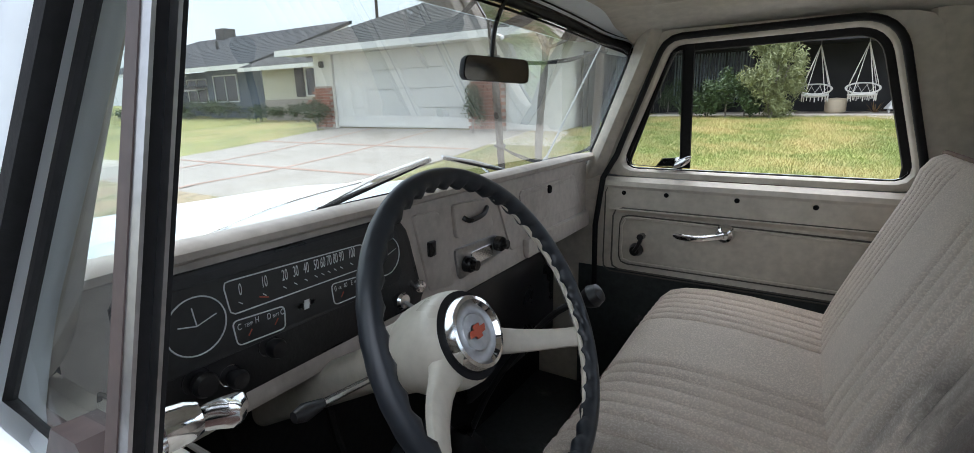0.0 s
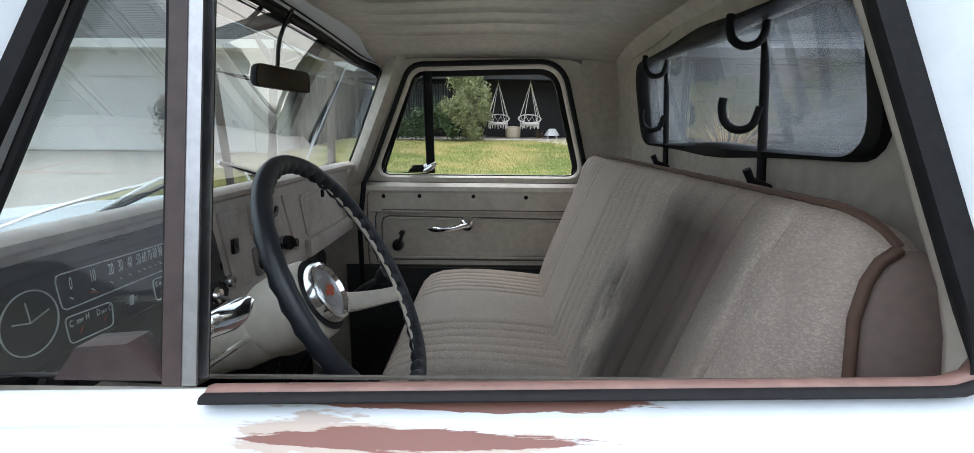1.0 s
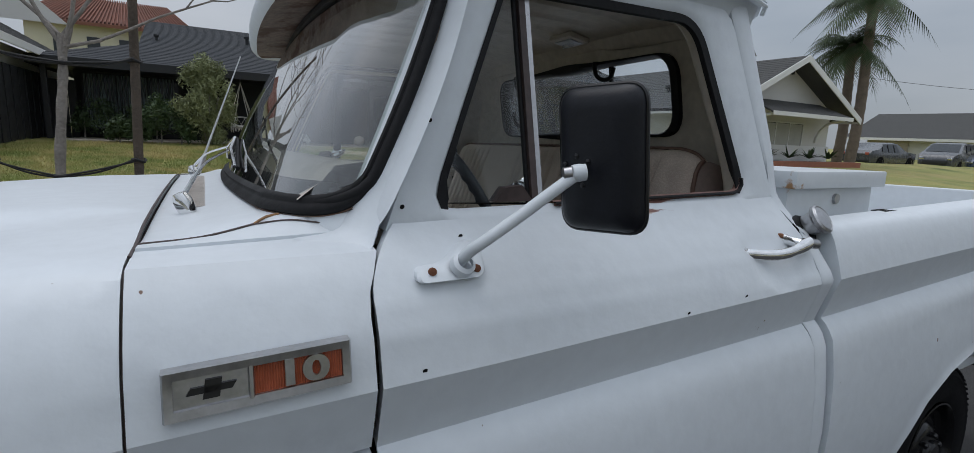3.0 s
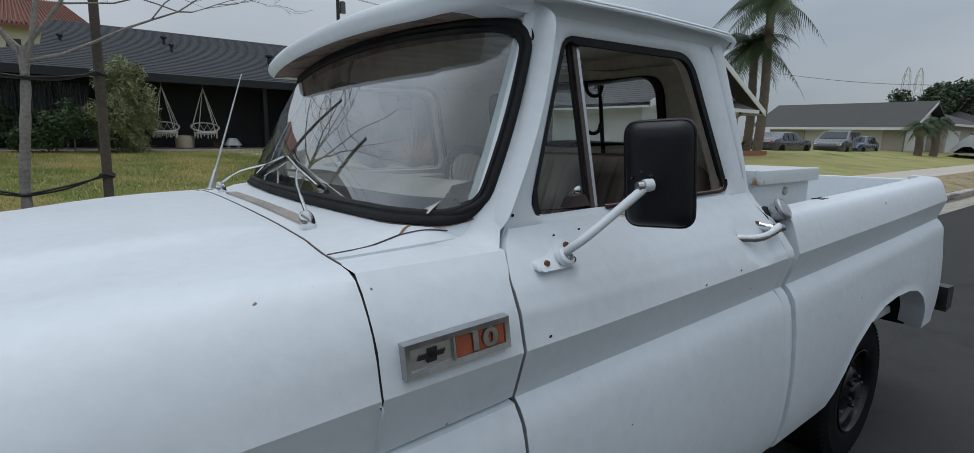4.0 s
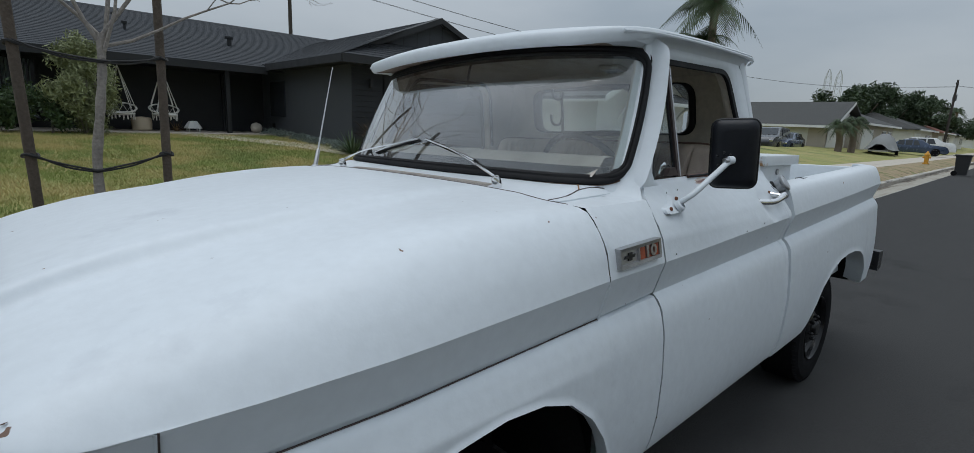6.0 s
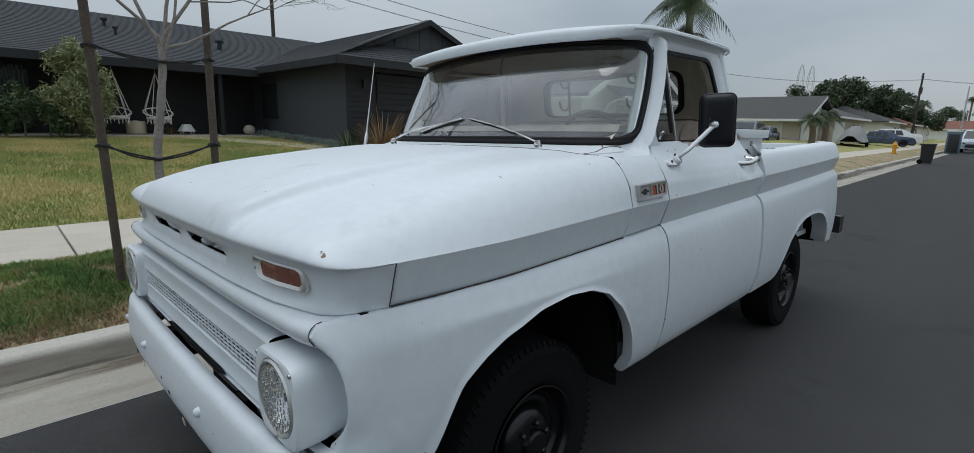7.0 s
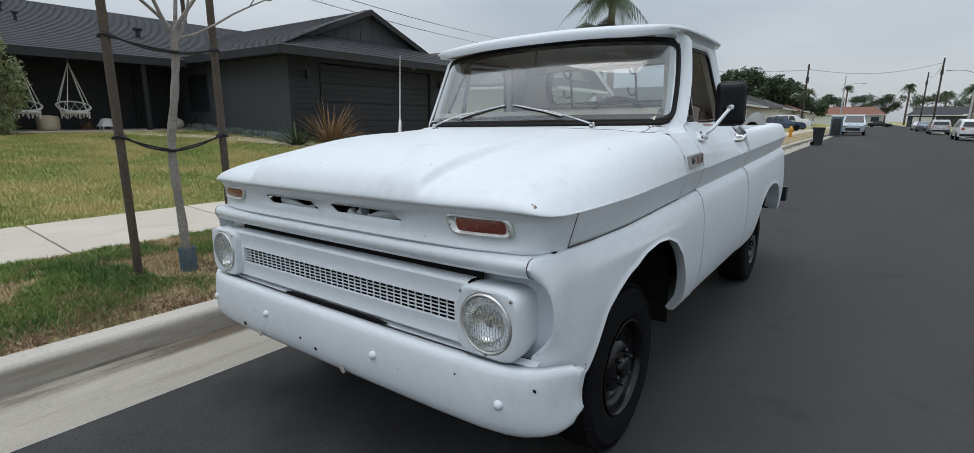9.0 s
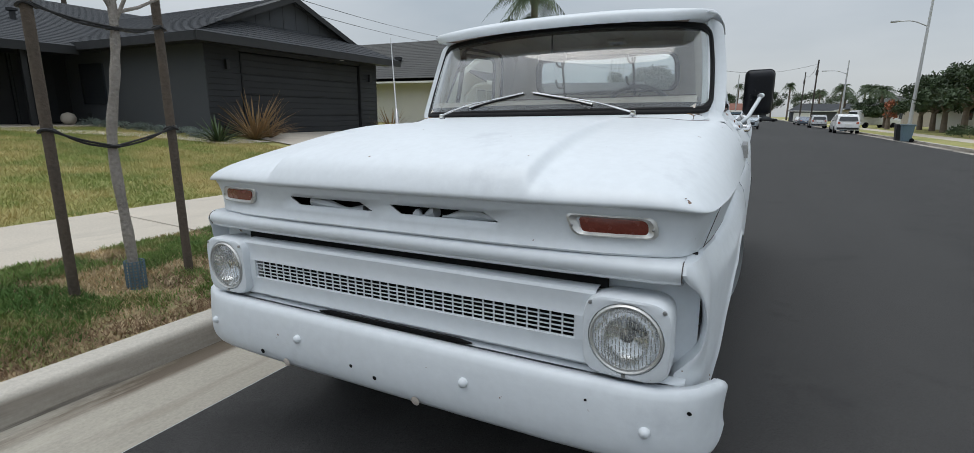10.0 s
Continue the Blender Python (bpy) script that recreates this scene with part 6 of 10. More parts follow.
# door mirror on its long arm
sg = -1
base = bmesh.new()
o = round_poly([(0.772, 1.285), (0.888, 1.286), (0.896, 1.336), (0.862, 1.334), (0.828, 1.308), (0.776, 1.304)], [0.012, 0.02, 0.02, 0.018, 0.03, 0.01], 5)
my = lambda x, z: -(side_upper(x, z))
grid([[(q.x, my(q.x, q.y) + 0.01, q.y) for q in o], [(q.x, my(q.x, q.y) - 0.014, q.y) for q in o], [(0.84 + (q.x - 0.84) * 0.93, my(q.x, q.y) - 0.018, 1.303 + (q.y - 1.303) * 0.9) for q in o]], True, base)
cap(base, [(0.84 + (q.x - 0.84) * 0.93, my(q.x, q.y) - 0.018, 1.303 + (q.y - 1.303) * 0.9) for q in o])
mirror = tpart("door_mirror", base, PAINT, None, "black rectangular door mirror on a white arm")
for x, z in ((0.798, 1.297), (0.872, 1.296), (0.876, 1.322)):
    tpart("bolt", lathe([(0.0, 0.022), (0.006, 0.021), (0.007, 0.016)], (x, my(x, z), z), (0, -1, 0.2), 10), mat("rusty_screw", (0.16, 0.06, 0.03), 0.8), mirror)
arm = curve_pts([(0.846, -0.955, 1.313), (0.849, -0.978, 1.332), (0.866, -0.994, 1.350), (0.914, -1.011, 1.387), (0.958, -1.029, 1.424), (0.994, -1.041, 1.452)], 5)
tpart("arm", tube(arm, 0.0094, 14), PAINT, mirror, "white tubular mirror arm")
tpart("arm_collar", lathe([(0.02, 0.0), (0.019, 0.012), (0.013, 0.016)], (0.846, -0.956, 1.304), (0.1, -0.7, 0.6), 18), PAINT, mirror)
tpart("arm_end", lathe([(0.0, -0.014), (0.0125, -0.010), (0.0135, 0.0), (0.0125, 0.010), (0.0, 0.014)], (0.995, -1.042, 1.453), (0.8, -0.35, 0.1), 20), PAINT, mirror)
tpart("pivot_bolt", lathe([(0.0, 0.026), (0.010, 0.024), (0.011, 0.012)], (0.995, -1.042, 1.453), (-0.8, 0.35, -0.1), 12), STEEL, mirror)
hw, hh = 0.071, 0.112
mo = resample(round_poly([(-hw, -hh), (hw, -hh), (hw, hh), (-hw, hh)], 0.030, 7), 80)
MM = Matrix.Translation((1.049, -1.030, 1.472)) @ pose(0, 0, 0, 0, 0, 22) @ pose(0, 0, 0, -2, -5, 0)
rows = []
for k, x in ((0.45, -0.026), (0.70, -0.024), (0.86, -0.017), (0.95, -0.009), (0.985, -0.003), (1.0, 0.003), (1.0, 0.008), (0.97, 0.011)):
    rows.append([MM @ Vector((x, q.x * (k if k < 1 else 1), q.y * (0.45 + 0.55 * k))) for q in mo])
shell = grid(rows, True)
cap(shell, rows[0])
tpart("mirror_rim", tube([MM @ Vector((0.002, q.x, q.y)) for q in mo], 0.0042, 8, closed=True), BLACK, mirror)
tpart("mirror_shell", shell, ALU, mirror, "black plastic mirror shell", smooth=40)
gl = bmesh.new()
cap(gl, [MM @ Vector((0.0115, q.x * 0.95, q.y * 0.97)) for q in mo])
tpart("mirror_glass", gl, MIRROR, mirror, "silver mirror glass", smooth=0)
tpart("mirror_stem", tube([(0.995, -1.042, 1.453), MM @ Vector((-0.022, 0.03, -0.012))], 0.008, 10), BLACK, mirror)
for a, b in ((0.01, 0.012), (0.03, 0.02), (0.05, 0.008), (0.02, -0.025), (0.045, -0.022)):
    tpart("rivet", lathe([(0, 0.006), (0.004, 0.004), (0.005, 0)], MM @ Vector((-0.024, a, b - 0.012)), MM.to_3x3() @ Vector((-1, 0, 0)), 8), BLACK, mirror)

# wipers and aerial
def build_wiper(y0, y1):
    p0 = Vector((0.470, y0, 1.362))
    e = ws(y1, 0.16) + Vector((-0.022, 0, 0.004))
    m = p0.lerp(e, 0.5) + Vector((-0.012, 0, 0.018))
    post = lathe([(0.016, -0.02), (0.017, 0.006), (0.012, 0.020), (0.0, 0.022)], p0, (-0.35, 0, 1), 16)
    w = tpart("wiper", post, CHROME, None, "chrome wiper arm with a black blade")
    tpart("wiper_arm", tube(curve_pts([p0 + Vector((0, 0, 0.014)), m, e], 6), [0.005] * 4 + [0.0034] * 9, 8), CHROME, w)
    d = 1 if y1 > y0 else -1
    a, b = ws(y1 - d * 0.14, 0.085) + Vector((-0.014, 0, 0)), ws(y1 + d * 0.15, 0.235) + Vector((-0.014, 0, 0))
    tpart("wiper_frame", tube([a, (a + b) / 2 + Vector((-0.010, 0, 0.006)), b], 0.0042, 8), CHROME, w)
    tpart("wiper_blade", tube([a + Vector((0.006, 0, -0.004)), b + Vector((0.006, 0, -0.004))], 0.0055, 6), RUBBER, w, "black rubber wiper blade")


build_wiper(-0.508, -0.10)
build_wiper(0.572, 0.25)
ab = Vector((0.475, 0.895, 1.318))
an = tpart("aerial", lathe([(0.022, -0.01), (0.020, 0.008), (0.012, 0.016), (0.010, 0.10), (0.006, 0.11)], ab, (0.34, 0.28, 0.9), 16), STEEL, None, "tilted radio aerial with a chrome base")
tip = Vector((0.680, 1.075, 1.865))
tpart("mast", tube([ab.lerp(tip, 0.16), ab.lerp(tip, 0.6), tip], [0.005, 0.0035, 0.0025], 8), POLE_GALV, an)

# ---- inside the cab ----
FX = 0.74
ys = [-0.765 + 1.53 * i / 64 for i in range(65)]


def dash_profile(y):
    k = max(0, (abs(y) - 0.68) / 0.12)
    b = 0.735 + 0.02 * k
    return [(0.598 + 0.045 * (abs(y) / 0.8) ** 2, 1.392), (0.636 + 0.05 * (abs(y) / 0.8) ** 2.4, 1.425), (0.70, 1.448), (b, 1.455), (b + 0.018, 1.452), (b + 0.026, 1.444), (b + 0.024, 1.434), (b + 0.004, 1.428), (FX - 0.004, 1.424), (FX, 1.415), (FX, 1.40), (FX, 1.30), (FX, 1.24), (FX + 0.002, 1.215), (FX + 0.006, 1.20), (FX + 0.002, 1.188), (0.72, 1.184), (0.60, 1.19)]


rows = [[(x, y, z) for x, z in dash_profile(y)] for y in ys]
dash = tpart("dashboard", grid(rows), CREAM_LIGHT, None, "cream metal dashboard with worn paint", smooth=40)


def fp(y, z, d):
    return (FX + d, y - 0.014, z - 0.014)


def plate(name, corners, r, d0, d1, material, parent, label="", rim=0.0):
    o = resample(round_poly(corners, r), 56)
    c = sum(o, Vector((0, 0))) / len(o)
    bm = grid([[fp(q.x, q.y, d0) for q in o], [fp(q.x, q.y, d1) for q in o], [fp(*(c + (q - c) * 0.97), d1 + (0.002 if d1 > 0 else 0)) for q in o]], True)
    cap(bm, [fp(*(c + (q - c) * 0.97), d1 + (0.002 if d1 > 0 else 0)) for q in o])
    return tpart(name, bm, material, parent, label, smooth=40)


def outline(name, corners, r, d, w, material, parent):
    o = resample(round_poly(corners, r), 80)
    return tpart(name, tube([fp(q.x, q.y, d) for q in o], w, 5, closed=True), material, parent)


cluster = plate("instrument_panel", [(-0.70, 1.425), (-0.215, 1.425), (-0.155, 1.236), (-0.70, 1.236)], [0.02, 0.05, 0.02, 0.02], 0.0, 0.004, CLUSTER, None, "black instrument cluster with white markings")
face = plate("gauge_face", [(-0.69, 1.412), (-0.225, 1.412), (-0.215, 1.300), (-0.69, 1.300)], 0.02, 0.004, 0.0055, GAUGE, cluster, "dark gauge face behind clear plastic")
lensp = plate("cluster_rim", [(-0.70, 1.430), (-0.205, 1.430), (-0.150, 1.233), (-0.70, 1.233)], [0.02, 0.055, 0.02, 0.02], 0.0, 0.003, BLACK, cluster)
outline("speedometer_frame", [(-0.572, 1.404), (-0.318, 1.397), (-0.318, 1.354), (-0.566, 1.356)], 0.008, 0.008, 0.0011, INK, cluster)
outline("gauge_frame", [(-0.566, 1.346), (-0.484, 1.341), (-0.486, 1.306), (-0.562, 1.309)], 0.008, 0.008, 0.0011, INK, cluster)
outline("gauge_frame", [(-0.394, 1.346), (-0.318, 1.341), (-0.318, 1.308), (-0.390, 1.309)], 0.008, 0.008, 0.0011, INK, cluster)
for cy_, cz_, r_ in ((-0.612, 1.358, 0.039), (-0.262, 1.360, 0.036)):
    tpart("gauge_ring", tube([fp(cy_ + r_ * math.cos(t), cz_ + r_ * math.sin(t), 0.008) for t in [2 * math.pi * k / 40 for k in range(40)]], 0.0011, 5, closed=True), INK, cluster)
    for a, l_ in ((0.3, 0.028), (2.9, 0.024), (1.7, 0.026)):
        tpart("needle", tube([fp(cy_, cz_, 0.008), fp(cy_ + l_ * math.cos(a), cz_ + l_ * math.sin(a), 0.008)], 0.0009, 5), INK, cluster)
FACE = Matrix(((0, 0, 1), (1, 0, 0), (0, 1, 0))).to_4x4()
for k, s_ in enumerate(("0", "10", "20", "30", "40", "50", "60", "70", "80", "90", "100")):
    y = lerp(k, [0, 1, 2, 5, 9, 10], [-0.549, -0.512, -0.478, -0.420, -0.368, -0.345])
    writing(s_, 0.0165, Matrix.Translation(fp(y, 1.387, 0.0085)) @ FACE @ Matrix.Diagonal((0.62, 1.45, 1, 1)), INK, cluster, "speed_number", 0.0002)
    tpart("tick", tube([fp(y - 0.004, 1.3705, 0.008), fp(y + 0.001, 1.3665, 0.008)], 0.0009, 4), INK, cluster)
tpart("speed_needle", tube([fp(-0.522, 1.368, 0.0085), fp(-0.508, 1.363, 0.0085)], 0.0012, 4), INK_RED, cluster)
for txt, y, z, sz in (("C", -0.557, 1.335, 0.012), ("TEMP", -0.543, 1.334, 0.007), ("H", -0.530, 1.336, 0.012), ("D", -0.511, 1.334, 0.012), ("BATT", -0.500, 1.332, 0.006), ("C", -0.489, 1.333, 0.012),
                      ("0", -0.386, 1.336, 0.012), ("OIL", -0.376, 1.335, 0.006), ("60", -0.364, 1.336, 0.010), ("E", -0.350, 1.336, 0.012), ("FUEL", -0.339, 1.335, 0.006), ("F", -0.326, 1.335, 0.012)):
    writing(txt, sz, Matrix.Translation(fp(y, z, 0.0085)) @ FACE @ Matrix.Diagonal((0.75, 1.1, 1, 1)), INK, cluster, "gauge_word", 0.0002)
for y0 in (-0.545, -0.503, -0.375, -0.338):
    tpart("gauge_needle", tube([fp(y0, 1.318, 0.0085), fp(y0 + 0.006, 1.326, 0.0085)], 0.0009, 4), INK_RED, cluster)
em = bmesh.new()
for q in ([(-0.016, -0.003), (0.013, -0.003), (0.016, 0.004), (-0.013, 0.004)], [(-0.006, -0.007), (0.004, -0.007), (0.006, 0.008), (-0.004, 0.008)]):
    cap(em, [fp(-0.444 + a, 1.329 + b, 0.0075 + 0.0004 * (abs(q[0][0]) < 0.01)) for a, b in q])
tpart("emblem", em, INK, cluster, smooth=0)
for y, z, r_, m_ in ((-0.578, 1.272, 0.014, BLACK), (-0.516, 1.290, 0.015, BLACK), (-0.622, 1.286, 0.017, BLACK), (-0.192, 1.283, 0.013, CHROME), (-0.245, 1.270, 0.017, CHROME)):
    kn = tpart("knob", lathe([(0.006, 0.0), (0.006, 0.012), (r_ * 0.9, 0.016), (r_, 0.026), (r_ * 0.8, 0.032), (0.0, 0.033)], fp(y, z, 0.002), (1, 0, 0), 20), m_, cluster)
    if m_ is BLACK:
        tpart("knob_collar", lathe([(r_ * 0.7, 0.0), (r_ * 1.1, 0.004), (r_ * 1.15, 0.0)], fp(y, z, 0.003), (1, 0, 0), 20), CHROME if y == -0.578 else BLACK, cluster)
keys = tpart("key", tube([fp(-0.245, 1.27, 0.03), fp(-0.243, 1.262, 0.05), fp(-0.240, 1.245, 0.052)], 0.004, 6), STEEL, cluster, "key hanging in the ignition")
kb = lathe([(0.0, 0.001), (0.010, 0.001), (0.0105, -0.001), (0.0, -0.001)], fp(-0.239, 1.238, 0.052), (1, 0.2, 0), 14)
tpart("key_bow", kb, STEEL, keys)
# centre stack
pl1 = plate("blank_plate", [(-0.178, 1.420), (-0.092, 1.414), (-0.044, 1.236), (-0.132, 1.247)], 0.012, 0.0, 0.0035, CREAM_LIGHT, dash, "cream blanking plate with a switch")
tpart("rocker_switch", box(FX + 0.004, FX + 0.014, -0.152, -0.130, 1.311, 1.344, 0.003), BLACK, pl1)
plate("blank_plate", [(0.142, 1.418), (0.225, 1.405), (0.290, 1.247), (0.222, 1.249)], 0.012, 0.0, 0.0035, CREAM_LIGHT, dash, "cream blanking plate")
ash = plate("ashtray", [(-0.045, 1.420), (0.094, 1.412), (0.128, 1.338), (-0.035, 1.340)], 0.012, 0.0, 0.007, CREAM_LIGHT, dash, "cream ashtray door with a dark pull")
tpart("pull", tube(curve_pts([fp(-0.012, 1.386, 0.010), fp(0.0, 1.378, 0.022), fp(0.05, 1.382, 0.024), fp(0.088, 1.392, 0.012)], 5), 0.006, 8), BLACK, ash)
rad = plate("car_radio", [(-0.040, 1.316), (0.150, 1.312), (0.180, 1.262), (-0.024, 1.240)], 0.012, 0.0, 0.006, STEEL, dash, "old chrome-faced car radio with two black knobs")
plate("radio_dial", [(0.018, 1.296), (0.112, 1.296), (0.120, 1.266), (0.026, 1.262)], 0.004, 0.006, 0.009, CHROME, rad)
for y, z in ((0.0, 1.274), (0.140, 1.290)):
    tpart("radio_knob", lathe([(0.019, 0.0), (0.019, 0.018), (0.016, 0.022), (0.012, 0.022), (0.012, 0.034), (0.0, 0.035)], fp(y, z, 0.006), (1, 0, 0), 20), BLACK, rad)
glove = plate("glovebox_door", [(0.268, 1.402), (0.660, 1.405), (0.752, 1.250), (0.318, 1.268)], 0.012, 0.0, 0.004, CREAM_LIGHT, dash, "cream glovebox door with a lock")
gi = plate("glovebox_recess", [(0.285, 1.392), (0.648, 1.394), (0.700, 1.290), (0.318, 1.300)], 0.012, 0.004, 0.0058, CREAM_LIGHT, glove)
tpart("glovebox_ledge", box(FX, FX + 0.022, 0.280, 0.755, 1.196, 1.250, 0.006), CREAM_LIGHT, glove)
tpart("lock", lathe([(0.013, 0.0), (0.012, 0.006), (0.007, 0.008), (0.0, 0.007)], fp(0.453, 1.384, 0.006), (1, 0, 0), 18), DARK, glove)
tpart("heater_box", box(0.56, 0.70, 0.05, 0.62, 0.82, 1.16, 0.03), BLACK, None, "black heater box under the dash")

# steering wheel and column
CW, NW, RW_ = Vector((1.075, -0.417, 1.341)), Vector((0.876, 0.0, 0.483)), 0.206
UW, VW = Vector((0, 1, 0)), Vector((-0.483, 0, 0.876))
HUB = CW - NW * 0.078


def wp(r, a, d=0.0):
    return CW + (UW * math.cos(a) + VW * math.sin(a)) * r + NW * d


col_end = HUB - NW * 0.56
colm = tpart("steering_column", lathe([(0.036, 0.0), (0.036, 0.36), (0.044, 0.40), (0.052, 0.42), (0.054, 0.46), (0.056, 0.47), (0.056, 0.485), (0.052, 0.487)], col_end, NW, 36), IVORY, None, "ivory steering column with a turn lever")
lv0, lv1 = HUB - NW * 0.09 + Vector((0, -0.045, 0)), Vector((0.925, -0.612, 1.272))
tpart("turn_lever", tube([lv0, lv0.lerp(lv1, 0.8), lv1], 0.005, 8), CHROME, colm)
tpart("lever_knob", tube([lv0.lerp(lv1, 0.82), lv1, lv1 + (lv1 - lv0).normalized() * 0.014], [0.006, 0.011, 0.007], 10), BLACK, colm, "black lever knob")
stw = new("steering_wheel")
stw.parent = truck
tagged(stw, "black steering wheel with finger grips and cream spokes")
n = 168
rim_rows = []
for k in range(n):
    a = 2 * math.pi * k / n
    wav = 0.0020 * math.cos(a * 42)
    c = wp(RW_, a)
    rad_dir, rr = (c - CW).normalized(), 0.0135
    row = []
    for j in range(12):
        b = 2 * math.pi * j / 12
        inward = max(0, -math.cos(b))
        under = max(0, -math.sin(b))
        row.append(c + rad_dir * (math.cos(b) * (rr + wav * inward * 2)) + NW * (math.sin(b) * (rr + wav * under)))
    rim_rows.append(row)
put("rim", grid(rim_rows + [rim_rows[0]], True), mat("blue_black_rim", (0.014, 0.017, 0.022), 0.4, 0, 0.3, 9, 60), stw, "black finger-grip rim", 50)
ir = tube([wp(RW_ - 0.0128, -1.15 + 2.1 * k / 60, -0.003) for k in range(61)], [0.0034 * min(1, k / 8, (60 - k) / 14) + 0.0006 for k in range(61)], 6)
put("worn_inner_edge", ir, IVORY, stw, "worn cream edge of the rim", 50)
bell = lathe([(0.056, -0.085), (0.064, -0.065), (0.068, -0.03), (0.068, -0.005), (0.065, 0.012), (0.056, 0.020), (0.0, 0.021)], HUB, NW, 40)
put("hub", bell, IVORY, stw, "cream hub", 40)
put("hub_recess", lathe([(0.061, 0.0215), (0.050, 0.0212)], HUB, NW, 40), RUBBER, stw, "", 40)
put("horn_plate", lathe([(0.040, 0.0335), (0.034, 0.031), (0.026, 0.0325), (0.025, 0.0340), (0.0, 0.0345)], HUB, NW, 40), STEEL, stw, "grey dished horn plate", 40)
hb = lathe([(0.052, 0.020), (0.052, 0.032), (0.049, 0.039), (0.044, 0.040), (0.040, 0.0335)], HUB, NW, 40)
put("horn_button", hb, CHROME, stw, "chrome horn button with an orange emblem", 40)
em = bmesh.new()
for q, dd in (([(-0.020, -0.004), (0.016, -0.004), (0.020, 0.005), (-0.016, 0.005)], 0.0365), ([(-0.008, -0.009), (0.006, -0.009), (0.008, 0.010), (-0.006, 0.010)], 0.0370)):
    cap(em, [HUB + UW * a + VW * b + NW * dd for a, b in q])
put("emblem", em, mat("emblem_orange", (0.50, 0.09, 0.04), 0.4), stw, "", 0)
for ang in (math.radians(-27), math.radians(-153)):
    d_ = UW * math.cos(ang) + VW * math.sin(ang)
    side = NW.cross(d_).normalized()
    rows = []
    for t in [i / 10 for i in range(11)]:
        c = HUB + d_ * 0.045 + (wp(RW_ - 0.004, ang, -0.006) - HUB - d_ * 0.045) * t + NW * (-0.018 * math.sin(t * math.pi) * 0.8)
        w_, h_ = lerp(t, [0, 0.2, 0.85, 1], [0.030, 0.020, 0.015, 0.016]), lerp(t, [0, 0.3, 1], [0.020, 0.011, 0.009])
        rows.append([c + side * (w_ * math.copysign(abs(math.cos(b)) ** 0.7, math.cos(b))) + NW * (h_ * math.copysign(abs(math.sin(b)) ** 0.7, math.sin(b))) for b in [2 * math.pi * j / 14 for j in range(14)]])
    put("spoke", grid(rows, True), IVORY, stw, "cream spoke with chipped paint", 40)

# gear lever, pedals
gl_ = curve_pts([(0.70, 0.02, 0.72), (0.80, 0.02, 0.95), (0.93, 0.045, 1.14), (1.02, 0.05, 1.205)], 5)
gear = tpart("gear_lever", tube(gl_, 0.008, 10), BLACK, None, "bent black gear lever with a round knob")
tpart("knob", lathe([(0.010, -0.03), (0.020, -0.018), (0.026, 0.0), (0.020, 0.018), (0.0, 0.026)], (1.032, 0.05, 1.213), (0.8, 0.05, 0.6), 20), BLACK, gear)
tpart("boot", lathe([(0.085, 0.0), (0.075, 0.02), (0.078, 0.03), (0.06, 0.05), (0.062, 0.06), (0.04, 0.085), (0.02, 0.11)], (0.69, 0.02, 0.68), (0.15, 0, 1), 28), RUBBER, gear, "ribbed rubber boot")
for y, w_ in ((-0.52, 0.04), (-0.32, 0.045), (-0.16, 0.03)):
    pd = tpart("pedal", box(0.70, 0.715, y - w_, y + w_, 0.70, 0.76, 0.006), RUBBER, None, "worn rubber pedal")
    tpart("pedal_arm", tube([(0.705, y, 0.74), (0.62, y, 0.95), (0.58, y, 1.1)], 0.009, 8), DARK, pd)
tpart("worn_floor_patch", box(0.72, 0.86, -0.50, -0.40, 0.559, 0.564, 0.002), CREAM, None)

# bench seat: pleated cushion and backrest
SEAMS = [0.61, 0.565, 0.52, 0.475, 0.43, 0.385, 0.12, 0.075, 0.03, -0.015, -0.06, -0.105, -0.17, -0.235, -0.30, -0.37, -0.44, -0.51, -0.605]


def pleat(y):
    d = min(abs(y - s_) for s_ in SEAMS)
    return -0.021 * math.exp(-(d / 0.0065) ** 2)


ysr = sorted({round(v, 4) for v in [-0.716 + 1.432 * i / 60 for i in range(61)] + [s_ + e for s_ in SEAMS for e in (-0.014, -0.008, -0.004, 0, 0.004, 0.008, 0.014)] + [sg * (0.646 + 0.007 * i) for sg in (-1, 1) for i in range(11)]})
seat = new("bench_seat")
seat.parent = truck
tagged(seat, "beige cloth bench seat with pleats and dark stains")
def end_round(y, r=0.06, L=0.716):
    e = max(0, (abs(y) - (L - r)) / r)
    return 1 - math.sqrt(max(0, 1 - min(e, 1) ** 2))


